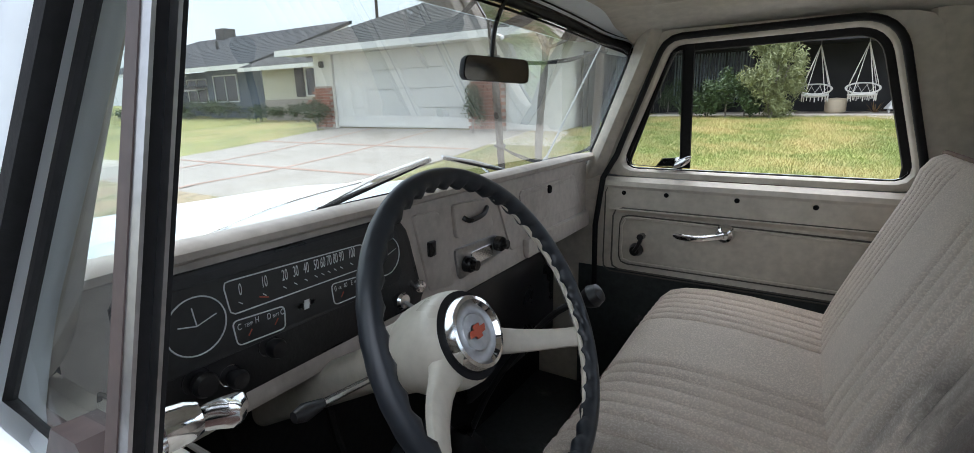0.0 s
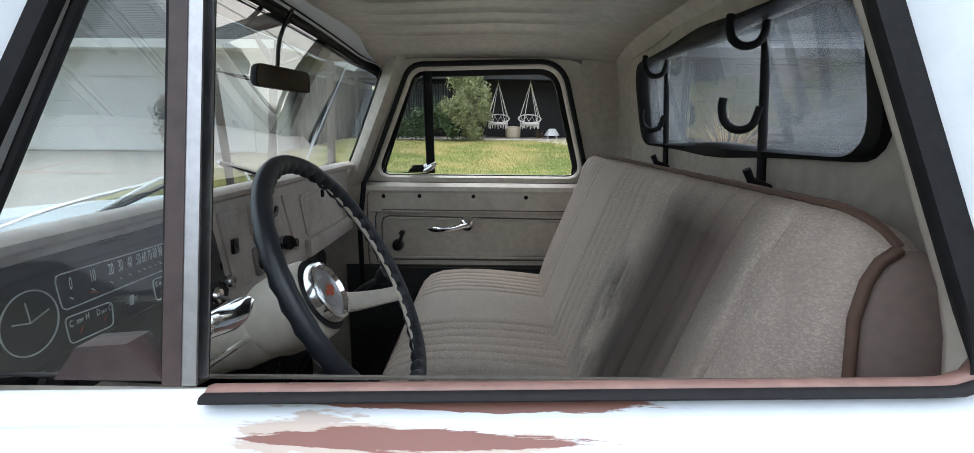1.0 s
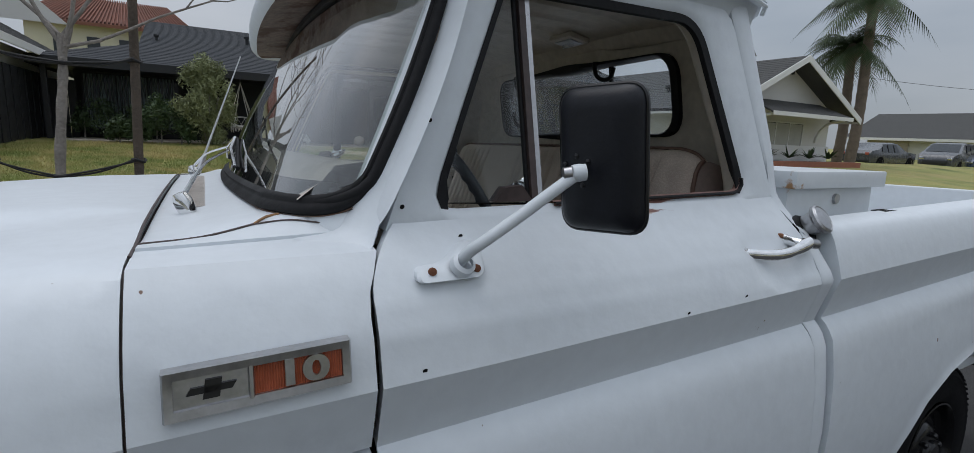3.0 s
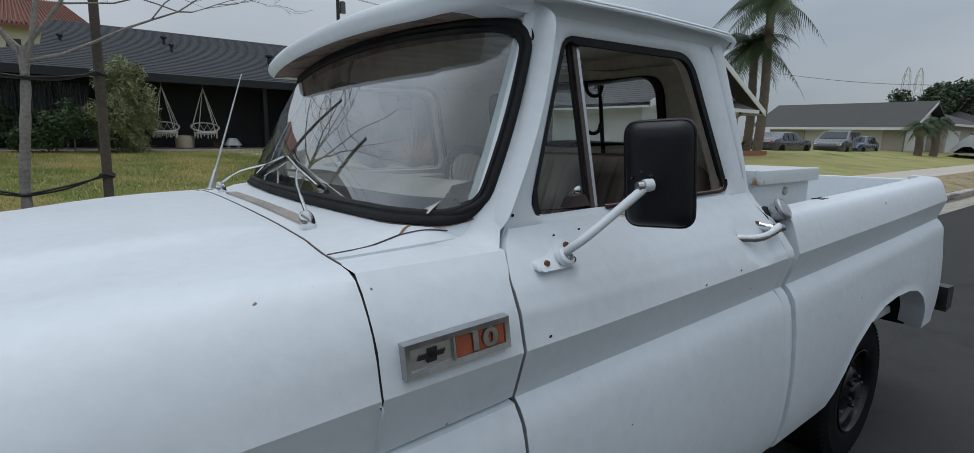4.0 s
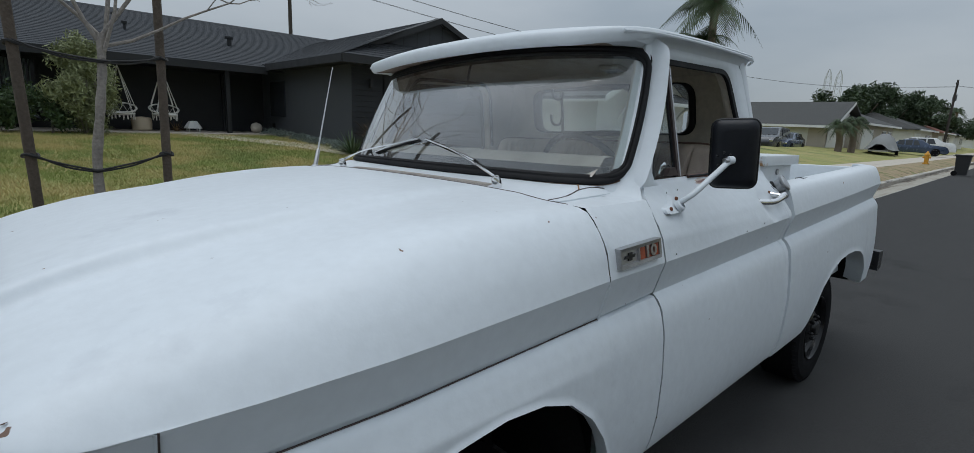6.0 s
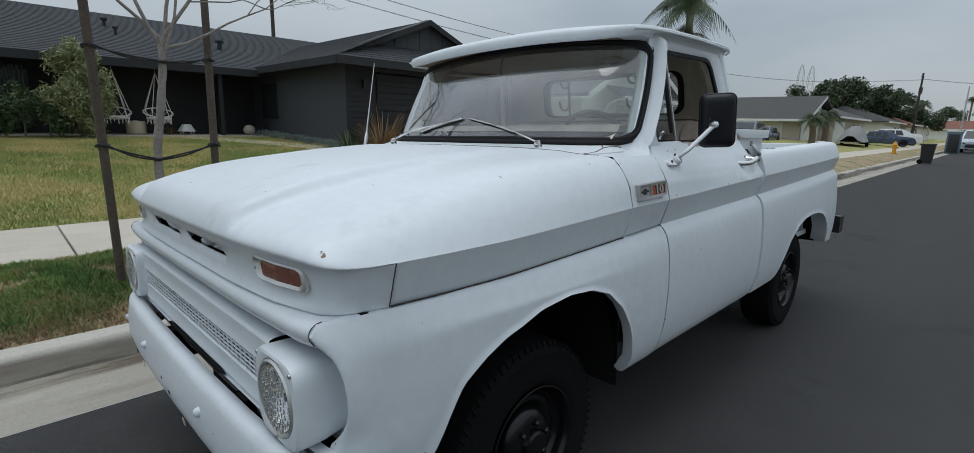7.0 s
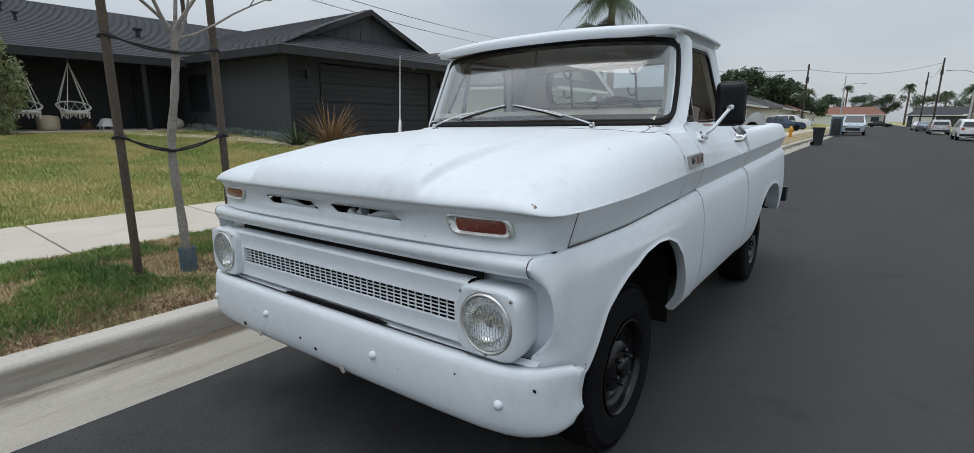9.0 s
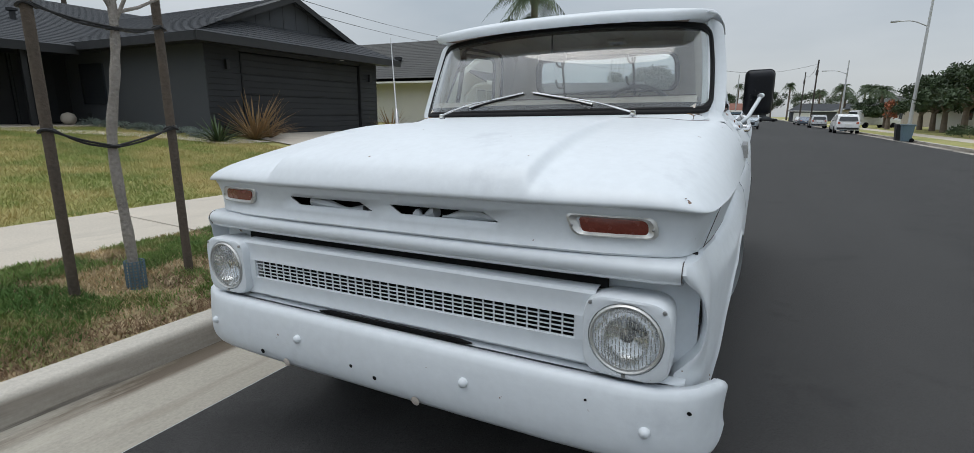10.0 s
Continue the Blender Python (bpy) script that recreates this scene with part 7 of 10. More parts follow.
prof = [(1.035, 0.80), (1.030, 0.90), (1.034, 0.97), (1.048, 1.015), (1.075, 1.042), (1.12, 1.058), (1.20, 1.066), (1.30, 1.064), (1.40, 1.055), (1.48, 1.045), (1.56, 1.035), (1.60, 1.02)]
rows = []
for y in ysr:
    r_ = end_round(y, 0.07)
    rows.append([(x + (0.03 * r_ if i < 4 else 0), y, z - 0.06 * r_ * (i > 2) + pleat(y) * (1 if i > 1 else 0.4) + 0.004 * math.sin(9 * y + 4 * x)) for i, (x, z) in enumerate(prof)])
sd = [(p[0], -0.719, p[2] - 0.09) for p in rows[0]]
put("cushion", grid([[(p[0], p[1], 0.80) for p in sd]] + rows + [[(p[0], 0.719, 0.80) for p in rows[-1]]]), SEAT, seat, "beige pleated seat cushion", 45)
prof = [(1.470, 1.035), (1.490, 1.10), (1.520, 1.18), (1.552, 1.26), (1.584, 1.34), (1.612, 1.41), (1.630, 1.455), (1.648, 1.482), (1.672, 1.494), (1.70, 1.488), (1.722, 1.465), (1.73, 1.42), (1.73, 1.2), (1.72, 1.0)]
EX = [1.664, 1.668, 1.670, 1.670, 1.668, 1.662] + [1.662, 1.672, 1.688, 1.706]
rows = []
for y in ysr:
    e = max(0.0, (abs(y) - 0.630) / 0.087)
    fall = 0.115 * (1 - math.sqrt(max(0.0, 1 - min(e, 0.995) ** 2)))
    row = []
    for i, (x, z) in enumerate(prof):
        zz_ = 1.035 + (z - 1.035) * (0.459 - 0.22 * fall) / 0.459 if z > 1.035 else z
        row.append((x - (pleat(y) * (1, 1, 1, 1, 1, 1, 0.5, 0.15)[i] if i < 8 else 0) + ((EX[i] - x) * min(1, fall / 0.104) if i < 10 else 0) - 0.006 * math.sin(7 * y) * (i < 6), y, zz_ + (pleat(y) * 0.04 if 5 < i < 10 else 0) - (0, 0, 0, 0, 0, 0, 0.004, 0.010, 0.009, 0.004, 0, 0, 0, 0)[i] * min(1, fall / 0.104)))
    rows.append(row)
put("backrest", grid(rows), SEAT, seat, "beige pleated backrest with a black stain", 45)
for k, sg in ((0, -1), (-1, 1)):
    edge = rows[k][:10]
    sd = []
    for t in (0, 0.08, 0.25, 0.5, 0.75, 1.0):
        sd.append([(p[0] + (1.80 - p[0]) * t, p[1] + sg * 0.035 * math.sin(min(1, t * 1.6) * math.pi / 2), p[2] - 0.10 * t * t * max(0, (p[2] - 1.05) / 0.3)) for p in edge])
    put("seat_side", grid(sd), SEATVINYL, seat, "brown vinyl side of the backrest", 60)
    put("end_piping", tube([(p[0] - 0.002, p[1] + sg * 0.003, p[2] + 0.001) for p in rows[k][:9]], 0.006, 8), SEATPIPE, seat, "brown piping", 50)
put("piping", tube([(rows[k][8][0], rows[k][8][1], rows[k][8][2] + 0.003) for k in range(0, len(rows), 2)], 0.005, 6), SEATPIPE, seat, "brown piping", 50)
cp = [(1.043, y, 0.995) for y in [-0.64 + 1.28 * i / 20 for i in range(21)]]
put("cushion_piping", tube(cp, 0.005, 6), SEATPIPE, seat, "brown piping", 50)
put("seat_base", box(1.07, 1.70, -0.62, 0.62, 0.58, 0.86, 0.02), DARK, seat, "dark seat base", 40)

# rear-view mirror, dome lamp, gun rack
rv = new("rear_view_mirror")
rv.parent = truck
tagged(rv, "small rear-view mirror on a black stem")
MR = Matrix.Translation((0.806, 0.03, 1.686)) @ pose(0, 0, 0, 0, 0, -16)
o = resample(round_poly([(-0.098, -0.020), (0.098, -0.024), (0.096, 0.028), (-0.090, 0.030)], 0.016), 50)
sh = [[MR @ Vector((x, q.x * k, q.y * k)) for q in o] for x, k in ((-0.022, 0.8), (-0.012, 0.96), (0.0, 1.0), (0.006, 0.99))]
b = grid(sh, True)
cap(b, sh[0])
put("mirror_case", b, RUBBER, rv, "black mirror case", 50)
b = bmesh.new()
cap(b, [MR @ Vector((0.0065, q.x * 0.97, q.y * 0.95)) for q in o])
put("mirror_glass", b, mat("dim_mirror_glass", (0.20, 0.18, 0.16), 0.08, 1.0, 0.1, 8, 40), rv, "dark reflecting glass", 0)
put("mirror_stem", tube(curve_pts([(0.796, 0.028, 1.708), (0.805, 0.032, 1.78), (0.835, 0.04, 1.845)], 4), 0.005, 8), BLACK, rv)
dl = new("dome_lamp")
dl.parent = truck
tagged(dl, "open dome lamp without its cover")
DM = Matrix.Translation((1.67, -0.12, 1.868)) @ pose(0, 0, 0, 0, 10, 0)
put("lamp_base", join(None, box(-0.045, 0.045, -0.062, 0.062, -0.008, 0.012, 0.006), DM), IVORY, dl, "ivory lamp base", 40)
put("lamp_plate", join(None, box(-0.028, 0.028, -0.045, 0.045, -0.012, -0.006, 0.002), DM), STEEL, dl, "metal lamp plate", 40)
put("bulb", tube([DM @ Vector((0, -0.025, -0.018)), DM @ Vector((0, 0.025, -0.018))], 0.007, 10), GLASS_LAMP, dl, "", 50)
rack = new("gun_rack")
rack.parent = truck
tagged(rack, "black metal gun rack with hooks over the rear window")
for y in (0.315, -0.215):
    bar_ = put("upright", tube([(1.802, y + 0.025, 1.865), (1.800, y, 1.70), (1.806, y - 0.02, 1.47)], 0.0085, 8), RUBBER, rack, "black upright bar", 50)
    for z in (1.745, 1.592):
        hk = curve_pts([(1.795, y - 0.008, z + 0.03), (1.785, y - 0.004, z - 0.004), (1.765, y + 0.012, z - 0.012), (1.748, y + 0.026, z + 0.002), (1.742, y + 0.032, z + 0.028), (1.744, y + 0.034, z + 0.048)], 4)
        put("hook", tube(hk, 0.008, 8), RUBBER, rack, "black coated hook", 50)
    put("lower_peg", tube([(1.800, y - 0.06, 1.475), (1.765, y - 0.06, 1.49), (1.755, y - 0.06, 1.51)], 0.008, 8), RUBBER, rack, "", 50)

# toolbox across the bed, resting on the rails
tb = thing("toolbox", "white steel truck toolbox with rusty edges across the bed", "toolbox")
tb.matrix_world = LEAN
put("toolbox_body", box(1.95, 2.42, -0.80, 0.80, 1.05, 1.40, 0.006), TOOLBOX, tb, "white steel box", 30)
put("toolbox_lid", box(1.935, 2.435, -0.83, 0.83, 1.395, 1.445, 0.005), TOOLBOX, tb, "white lid with rust at the corner", 30)
put("toolbox_lock", lathe([(0.016, 0.0), (0.015, 0.008), (0.0, 0.009)], (2.20, -0.80, 1.36), (0, -1, 0), 16), STEEL, tb)

# ---- the street ----
X0, X1 = -120.0, 420.0


def strip(name, ys_z, material, label, category="ground", x0=X0, x1=X1, step=None, kind="structure"):
    """A long strip along the street: ys_z gives (y, z) across it."""
    n = 2 if not step else max(2, int((x1 - x0) / step) + 1)
    rows = [[(x0 + (x1 - x0) * i / (n - 1), y, z) for y, z in ys_z] for i in range(n)]
    return tagged(put(name, grid(rows), material, None, "", 40), label, category, "", kind)


def lawn_z(y):
    return lerp(y, [2.03, 2.35, 2.75, 3.4, 4.98, 7, 10.6, 16, 30], [0.105, 0.19, 0.27, 0.285, 0.31, 0.44, 0.76, 0.93, 0.95])


strip("road", [(-8.75, -0.03), (-6.5, 0.035), (-3.75, 0.085), (-1.5, 0.038), (0, 0.0), (1.2, -0.031)], ASPHALT, "dark grey asphalt road with worn lanes", "road")
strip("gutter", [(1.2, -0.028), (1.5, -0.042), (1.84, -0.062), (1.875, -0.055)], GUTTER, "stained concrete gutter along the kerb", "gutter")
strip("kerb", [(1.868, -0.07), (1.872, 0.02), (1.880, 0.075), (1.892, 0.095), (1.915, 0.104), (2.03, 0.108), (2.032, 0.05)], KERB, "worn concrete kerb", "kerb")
strip("verge", [(2.03, 0.095), (2.2, 0.15), (2.35, 0.19), (2.75, 0.262), (3.2, 0.283), (3.5, 0.283)], STRIP, "patchy grass verge with bare soil", "verge")
pavement = thing("pavement", "pale concrete pavement of square slabs", "pavement", kind="structure")
slab_me = None
for k in range(-16, 50):
    b = box(-0.752, 0.752, -0.755, 0.755, -0.1, 0.0, 0.008)
    if slab_me is None:
        ob = put("slab", b, CONCRETE, pavement, "", 30)
        slab_me = ob.data
    else:
        b.free()
        ob = new("slab", slab_me)
        ob.parent = pavement
    ob.matrix_basis = pose(1.52 * k, 4.255, 0.298 + 0.002 * math.sin(k * 2.3), 1.0, 0.06 * math.sin(k), 0)
strip("pavement_far", [(3.5, 0.285), (5.01, 0.31)], CONCRETE, "pale concrete pavement further down the street", "pavement", 76, X1)
lw = [(5.0, 0.29), (7, 0.44), (9, 0.62), (10.6, 0.76), (13, 0.85), (16, 0.93), (30, 0.95), (90, 1.0), (700, 1.0)]
strip("ground", lw, LAWN, "mown lawn with dry yellow patches", "lawn", -700, 1200)
strip("far_kerb", [(-8.75, -0.03), (-9.35, -0.06), (-9.36, 0.09), (-9.5, 0.10)], KERB, "concrete kerb and gutter across the road", "kerb")
strip("far_verge", [(-9.5, 0.098), (-10.2, 0.14), (-11, 0.15)], LAWN, "dry grass verge across the road", "verge")
strip("far_pavement", [(-11, 0.155), (-12.4, 0.18)], CONCRETE, "concrete pavement across the road", "pavement")
strip("far_ground", [(-12.4, 0.17), (-18, 0.4), (-60, 0.6), (-700, 0.6)], LAWN, "dry lawn across the road", "lawn", -700, 1200)

# ---- houses ----
def h_part(name, bm, material, parent, label="", smooth=0):
    return put(name, bm, material, parent, label, smooth)


def quad(*pts, bm=None):
    bm = bm or bmesh.new()
    return cap(bm, pts)


def slab(pts, thick, bm=None):
    """A flat polygon with thickness downwards."""
    bm = bm or bmesh.new()
    low = [(x, y, z - thick) for x, y, z in pts]
    cap(bm, pts), cap(bm, low[::-1])
    return grid([list(pts), low], True, bm)


def shingles(parent, corners, rows_n, mat_, thick=0.012):
    """Courses of shingles on a roof plane given by eave-left, eave-right, ridge-right, ridge-left."""
    a, b, c, d = [Vector(p) for p in corners]
    n = (b - a).cross(d - a).normalized()
    if n.z < 0:
        n = -n
    for i in range(rows_n):
        t0, t1 = i / rows_n, (i + 1) / rows_n
        l0, r0, l1, r1 = a.lerp(d, t0), b.lerp(c, t0), a.lerp(d, t1), b.lerp(c, t1)
        bm = bmesh.new()
        cap(bm, [l0 + n * thick, r0 + n * thick, r1 + n * 0.003, l1 + n * 0.003])
        cap(bm, [l0, r0, r0 + n * thick, l0 + n * thick])
        h_part("shingle_course", bm, mat_, parent)


def window(parent, x0, x1, z0, z1, y, frame_mat, face=-1, wide=0.06, cols_=2):
    """A framed window in a wall that faces -y."""
    w = h_part("window", box(x0, x1, y - 0.02, y + 0.06, z0, z1), WINDOW, parent, "dark window panes in a painted frame")
    for a, b, c, d in ((x0 - wide, x1 + wide, z1, z1 + wide), (x0 - wide, x1 + wide, z0 - wide, z0), (x0 - wide, x0, z0, z1), (x1, x1 + wide, z0, z1)):
        h_part("window_frame", box(a, b, y - 0.05, y + 0.03, c, d, 0.005), frame_mat, w)
    for k in range(1, cols_):
        x = x0 + (x1 - x0) * k / cols_
        h_part("mullion", box(x - 0.02, x + 0.02, y - 0.04, y, z0, z1), frame_mat, w)
    return w


# the dark house: long low wing with a porch, and a garage wing with a Dutch gable
dh = thing("dark_house", "charcoal single-storey house with a shingle roof and garage wing", "house", (0, 0, 0))
gz = 0.74
h_part("wall", box(-2.6, 6.0, 17.0, 17.2, gz - 0.2, 3.0), TRIM_BLACK, dh, "black porch wall")
h_part("wall", box(-2.6, -2.4, 17.2, 24.0, gz - 0.2, 3.0), STUCCO_DARK, dh)
h_part("stucco_wall", box(5.84, 6.04, 10.62, 17.0, gz - 0.2, 2.95), STUCCO_DARK, dh, "charcoal stucco side wall of the garage")
h_part("garage_front", box(6.04, 6.75, 10.62, 10.8, gz - 0.2, 2.95), SIDING_DARK, dh)
h_part("garage_front", box(11.15, 11.95, 10.62, 10.8, gz - 0.2, 2.95), SIDING_DARK, dh)
h_part("garage_lintel", box(6.75, 11.15, 10.62, 10.8, 2.82, 2.95), SIDING_DARK, dh)
h_part("wall", box(11.75, 11.95, 10.8, 22.0, gz - 0.2, 2.95), STUCCO_DARK, dh)
for k in range(16):
    z = gz + 0.14 * k
    for a, b in ((5.83, 6.74), (11.16, 11.96)):
        bm = quad((a, 10.60, z), (b, 10.60, z), (b, 10.617, z + 0.14), (a, 10.617, z + 0.14))
        cap(bm, [(a, 10.60, z), (b, 10.60, z), (b, 10.617, z - 0.002), (a, 10.617, z - 0.002)])
        h_part("siding_board", bm, SIDING_DARK, dh)
gd = h_part("garage_door", box(6.80, 11.10, 10.69, 10.72, gz, 2.80), SIDING_DARK, dh, "black sectional garage door")
for k in range(4):
    z0, z1 = gz + 0.02 + 0.51 * k, gz + 0.02 + 0.51 * (k + 1) - 0.02
    h_part("door_section", box(6.82, 11.08, 10.665, 10.69, z0, z1, 0.006), SIDING_DARK, gd)
    for j in range(3):
        h_part("pressed_rib", box(6.84, 11.06, 10.655, 10.668, z0 + 0.03 + 0.155 * j, z0 + 0.03 + 0.155 * j + 0.135, 0.008), SIDING_DARK, gd)
for k in range(2):
    h_part("driveway_light", box(6.32 + 5.2 * k, 6.40 + 5.2 * k, 10.50, 10.6, 2.35, 2.58, 0.01), TRIM_BLACK, dh, "small wall lamp")
h_part("camera_lamp", box(10.2, 10.3, 10.45, 10.55, 2.9, 2.98, 0.02), WHITE_TRIM, dh)
# porch floor, posts, entry
h_part("porch_floor", box(-2.6, 5.84, 14.6, 17.0, 0.6, 0.945), CONCRETE, dh, "concrete porch floor")
h_part("entry_recess", box(4.5, 5.5, 16.92, 17.0, 0.95, 2.9), TRIM_BLACK, dh)
h_part("front_door", box(4.55, 5.45, 16.88, 16.93, 0.95, 2.85, 0.01), SIDING_DARK, dh, "dark front door")
window(dh, -2.4, -0.1, 1.2, 2.75, 16.99, TRIM_BLACK, cols_=3)
for k in range(26):
    x = -2.36 + 0.086 * k
    h_part("curtain_fold", tube([(x, 16.955, 1.22), (x + 0.01 * math.sin(k * 2.1), 16.955, 2.73)], 0.026 + 0.008 * math.sin(k * 1.7), 6), CURTAIN, dh, "pale grey curtain behind the porch window", 50)
window(dh, 5.82, 5.83, 1.2, 1.21, 16.0, TRIM_BLACK)
sw = h_part("side_window", box(5.80, 5.85, 15.0, 16.2, 1.5, 2.6), WINDOW, dh)
for x in (-2.9, 4.2):
    h_part("porch_post", box(x - 0.06, x + 0.06, 15.2, 15.32, 0.945, 2.98, 0.008), TRIM_BLACK, dh, "black porch post")
# roofs
EV, RZ, RY = 2.96, 4.90, 20.6
HX, HG = -3.15, -1.0
HY, HZ = 15.0 + (HG - HX), EV + (HG - HX) * (RZ - EV) / (RY - 15.0)
main = slab([(HX, 15.0, EV), (13.0, 15.0, EV), (13.0, RY, RZ), (HG, RY, RZ), (HG, HY, HZ)], 0.12)
slab([(HG, RY, RZ), (13.0, RY, RZ), (13.0, 26.0, EV), (HX, 26.0, EV), (HG, 26.0 - (HG - HX), HZ)], 0.12, main)
slab([(HX, 26.0, EV), (HX, 15.0, EV), (HG, HY, HZ), (HG, 26.0 - (HG - HX), HZ)], 0.12, main)
h_part("main_roof", main, ROOF_DARK, dh, "charcoal shingle roof")
shingles(dh, [(HX - 0.02, 14.98, EV + 0.002), (13.0, 14.98, EV + 0.002), (13.0, HY, HZ + 0.002), (HG, HY, HZ + 0.002)], 13, ROOF_DARK)
shingles(dh, [(HG - 0.02, HY, HZ + 0.002), (13.0, HY, HZ + 0.002), (13.0, RY, RZ + 0.002), (HG - 0.02, RY, RZ + 0.002)], 21, ROOF_DARK)
h_part("gable_end", grid([[(HG - 0.01, HY, HZ), (HG - 0.01, 26.0 - (HG - HX), HZ)], [(HG - 0.01, RY - 0.05, RZ), (HG - 0.01, RY + 0.05, RZ)]]), STUCCO_DARK, dh, "charcoal gable face")
h_part("fascia", box(HX - 0.02, 5.3, 14.96, 15.0, EV - 0.20, EV + 0.01), TRIM_BLACK, dh, "black fascia board")
h_part("fascia", box(HX - 0.04, HX, 15.0, 26.0, EV - 0.20, EV + 0.01), TRIM_BLACK, dh)
h_part("soffit", box(HX, 5.3, 15.0, 17.0, EV - 0.16, EV - 0.13), TRIM_BLACK, dh)
GL, GR, GF, GP = 5.28, 12.42, 9.98, 4.50
GX, GE = 8.85, 3.06
GY, GB = 11.05, 3.62
slope = (GP - GE) / (GX - GL)
lx = GL + (GB - GE) / slope
rx = GR - (GB - GE) / slope
gr = slab([(GL, GF, GE), (GL, 20, GE), (GX, 20, GP), (GX, GY, GP), (lx, GY, GB)], 0.10)
slab([(GR, GF, GE), (GR, 20, GE), (GX, 20, GP), (GX, GY, GP), (rx, GY, GB)], 0.10, gr)
slab([(GL, GF, GE), (GR, GF, GE), (rx, GY, GB), (lx, GY, GB)], 0.10, gr)
h_part("garage_roof", gr, ROOF_DARK, dh, "charcoal hip and gable roof")
shingles(dh, [(GL - 0.02, GF - 0.02, GE + 0.002), (GR + 0.02, GF - 0.02, GE + 0.002), (rx, GY, GB + 0.002), (lx, GY, GB + 0.002)], 8, ROOF_DARK)
shingles(dh, [(GL - 0.02, 20, GE + 0.002), (GL - 0.02, GF, GE + 0.002), (GX, GY + 0.2, GP + 0.002), (GX, 20, GP + 0.002)], 24, ROOF_DARK)
for k in range(9):
    x = lx + 0.15 + (rx - lx - 0.3) * k / 9
    x2 = x + (rx - lx - 0.3) / 9 - 0.02
    top = lambda q: GB + (min(q - lx, rx - q)) * slope - 0.05
    bm = grid([[(x, GY + 0.02, GB - 0.05), (x2, GY + 0.02, GB - 0.05)], [(x, GY + 0.02, max(GB, top(x))), (x2, GY + 0.02, max(GB, top(x2)))]])
    h_part("gable_board", bm, STUCCO_DARK, dh)
h_part("gable_backing", quad((lx, GY + 0.05, GB - 0.05), (rx, GY + 0.05, GB - 0.05), (GX, GY + 0.05, GP - 0.05)), TRIM_BLACK, dh)
for a, b in (((lx - 0.25, GY - 0.25, GB - 0.10 + 0.0), (GX, GY - 0.25, GP + 0.01)), ((rx + 0.25, GY - 0.25, GB - 0.10), (GX, GY - 0.25, GP + 0.01))):
    a, b = Vector(a), Vector(b)
    bm = bmesh.new()
    dn = Vector((0, 0, -0.16))
    grid([[a, a + dn, a + dn + Vector((0, 0.03, 0)), a + Vector((0, 0.3, 0.02))], [b, b + dn, b + dn + Vector((0, 0.03, 0)), b + Vector((0, 0.3, 0.02))]], True, bm)
    h_part("rake_board", bm, TRIM_BLACK, dh, "black gable rake board")
h_part("fascia", box(GL - 0.03, GR + 0.03, GF - 0.04, GF, GE - 0.19, GE + 0.0), TRIM_BLACK, dh)
h_part("fascia", box(GL - 0.04, GL, GF, 15.0, GE - 0.19, GE + 0.0), TRIM_BLACK, dh)
h_part("soffit", box(GL, GR, GF, 10.62, GE - 0.15, GE - 0.12), TRIM_BLACK, dh)
h_part("soffit", box(GL, 5.84, 10.62, 15.0, GE - 0.15, GE - 0.12), TRIM_BLACK, dh)
for x, y, z, r in ((2.0, 18.6, 4.3, 0.05), (2.1, 17.6, 3.95, 0.04), (4.9, 17.2, 3.85, 0.07), (-0.6, 17.8, 3.95, 0.04)):
    v = h_part("roof_vent", tube([(x, y, z - 0.35), (x, y, z + 0.12)], r, 10), TRIM_BLACK, dh, "", 40)
    h_part("vent_cap", lathe([(r * 1.0, 0), (r * 1.9, 0.02), (r * 1.9, 0.08), (0, 0.1)], (x, y, z + 0.08), (0, 0, 1), 12), TRIM_BLACK, v, "", 40)

# fence between the houses
fence = thing("fence", "black timber fence between the houses", "fence")
for k in range(20):
    y = 11.2 + 0.27 * k
    h_part("board", box(-3.3 + 0.02 * (k % 2), -3.27 + 0.02 * (k % 2), y, y + 0.26, 0.6, 2.62), TRIM_BLACK, fence)
for k in range(4):
    h_part("board", box(-3.28 + 0.2 * k, -3.09 + 0.2 * k, 16.5, 16.53, 0.6, 2.5), TRIM_BLACK, fence)


# the white house with the wide garage door
wh = thing("white_house", "white house with a wide garage door and brick base", "house")
wz = 0.80
for nm, a, b, c, d, e, f in (("wall", -11.9, -11.1, 10.4, 10.6, wz - 0.3, 3.15), ("wall", -6.1, -3.5, 10.4, 10.6, wz - 0.3, 3.15), ("wall", -11.1, -6.1, 10.4, 10.6, 2.98, 3.15), ("wall", -3.7, -3.5, 10.6, 20, wz - 0.3, 3.15), ("wall", -11.9, -11.7, 10.6, 14, wz - 0.3, 3.15)):
    h_part(nm, box(a, b, c, d, e, f), WHITE_WALL, wh, "white stucco wall")
wgd = h_part("garage_door", box(-11.1, -6.1, 10.50, 10.54, wz, 2.98), WHITE_TRIM, wh, "white sectional garage door")
for k in range(4):
    h_part("door_section", box(-11.08, -6.12, 10.47, 10.5, wz + 0.015 + 0.54 * k, wz + 0.54 * (k + 1), 0.008), WHITE_TRIM, wgd)
h_part("door_handle", box(-8.55, -8.42, 10.45, 10.47, 1.55, 1.58, 0.005), STEEL, wgd)
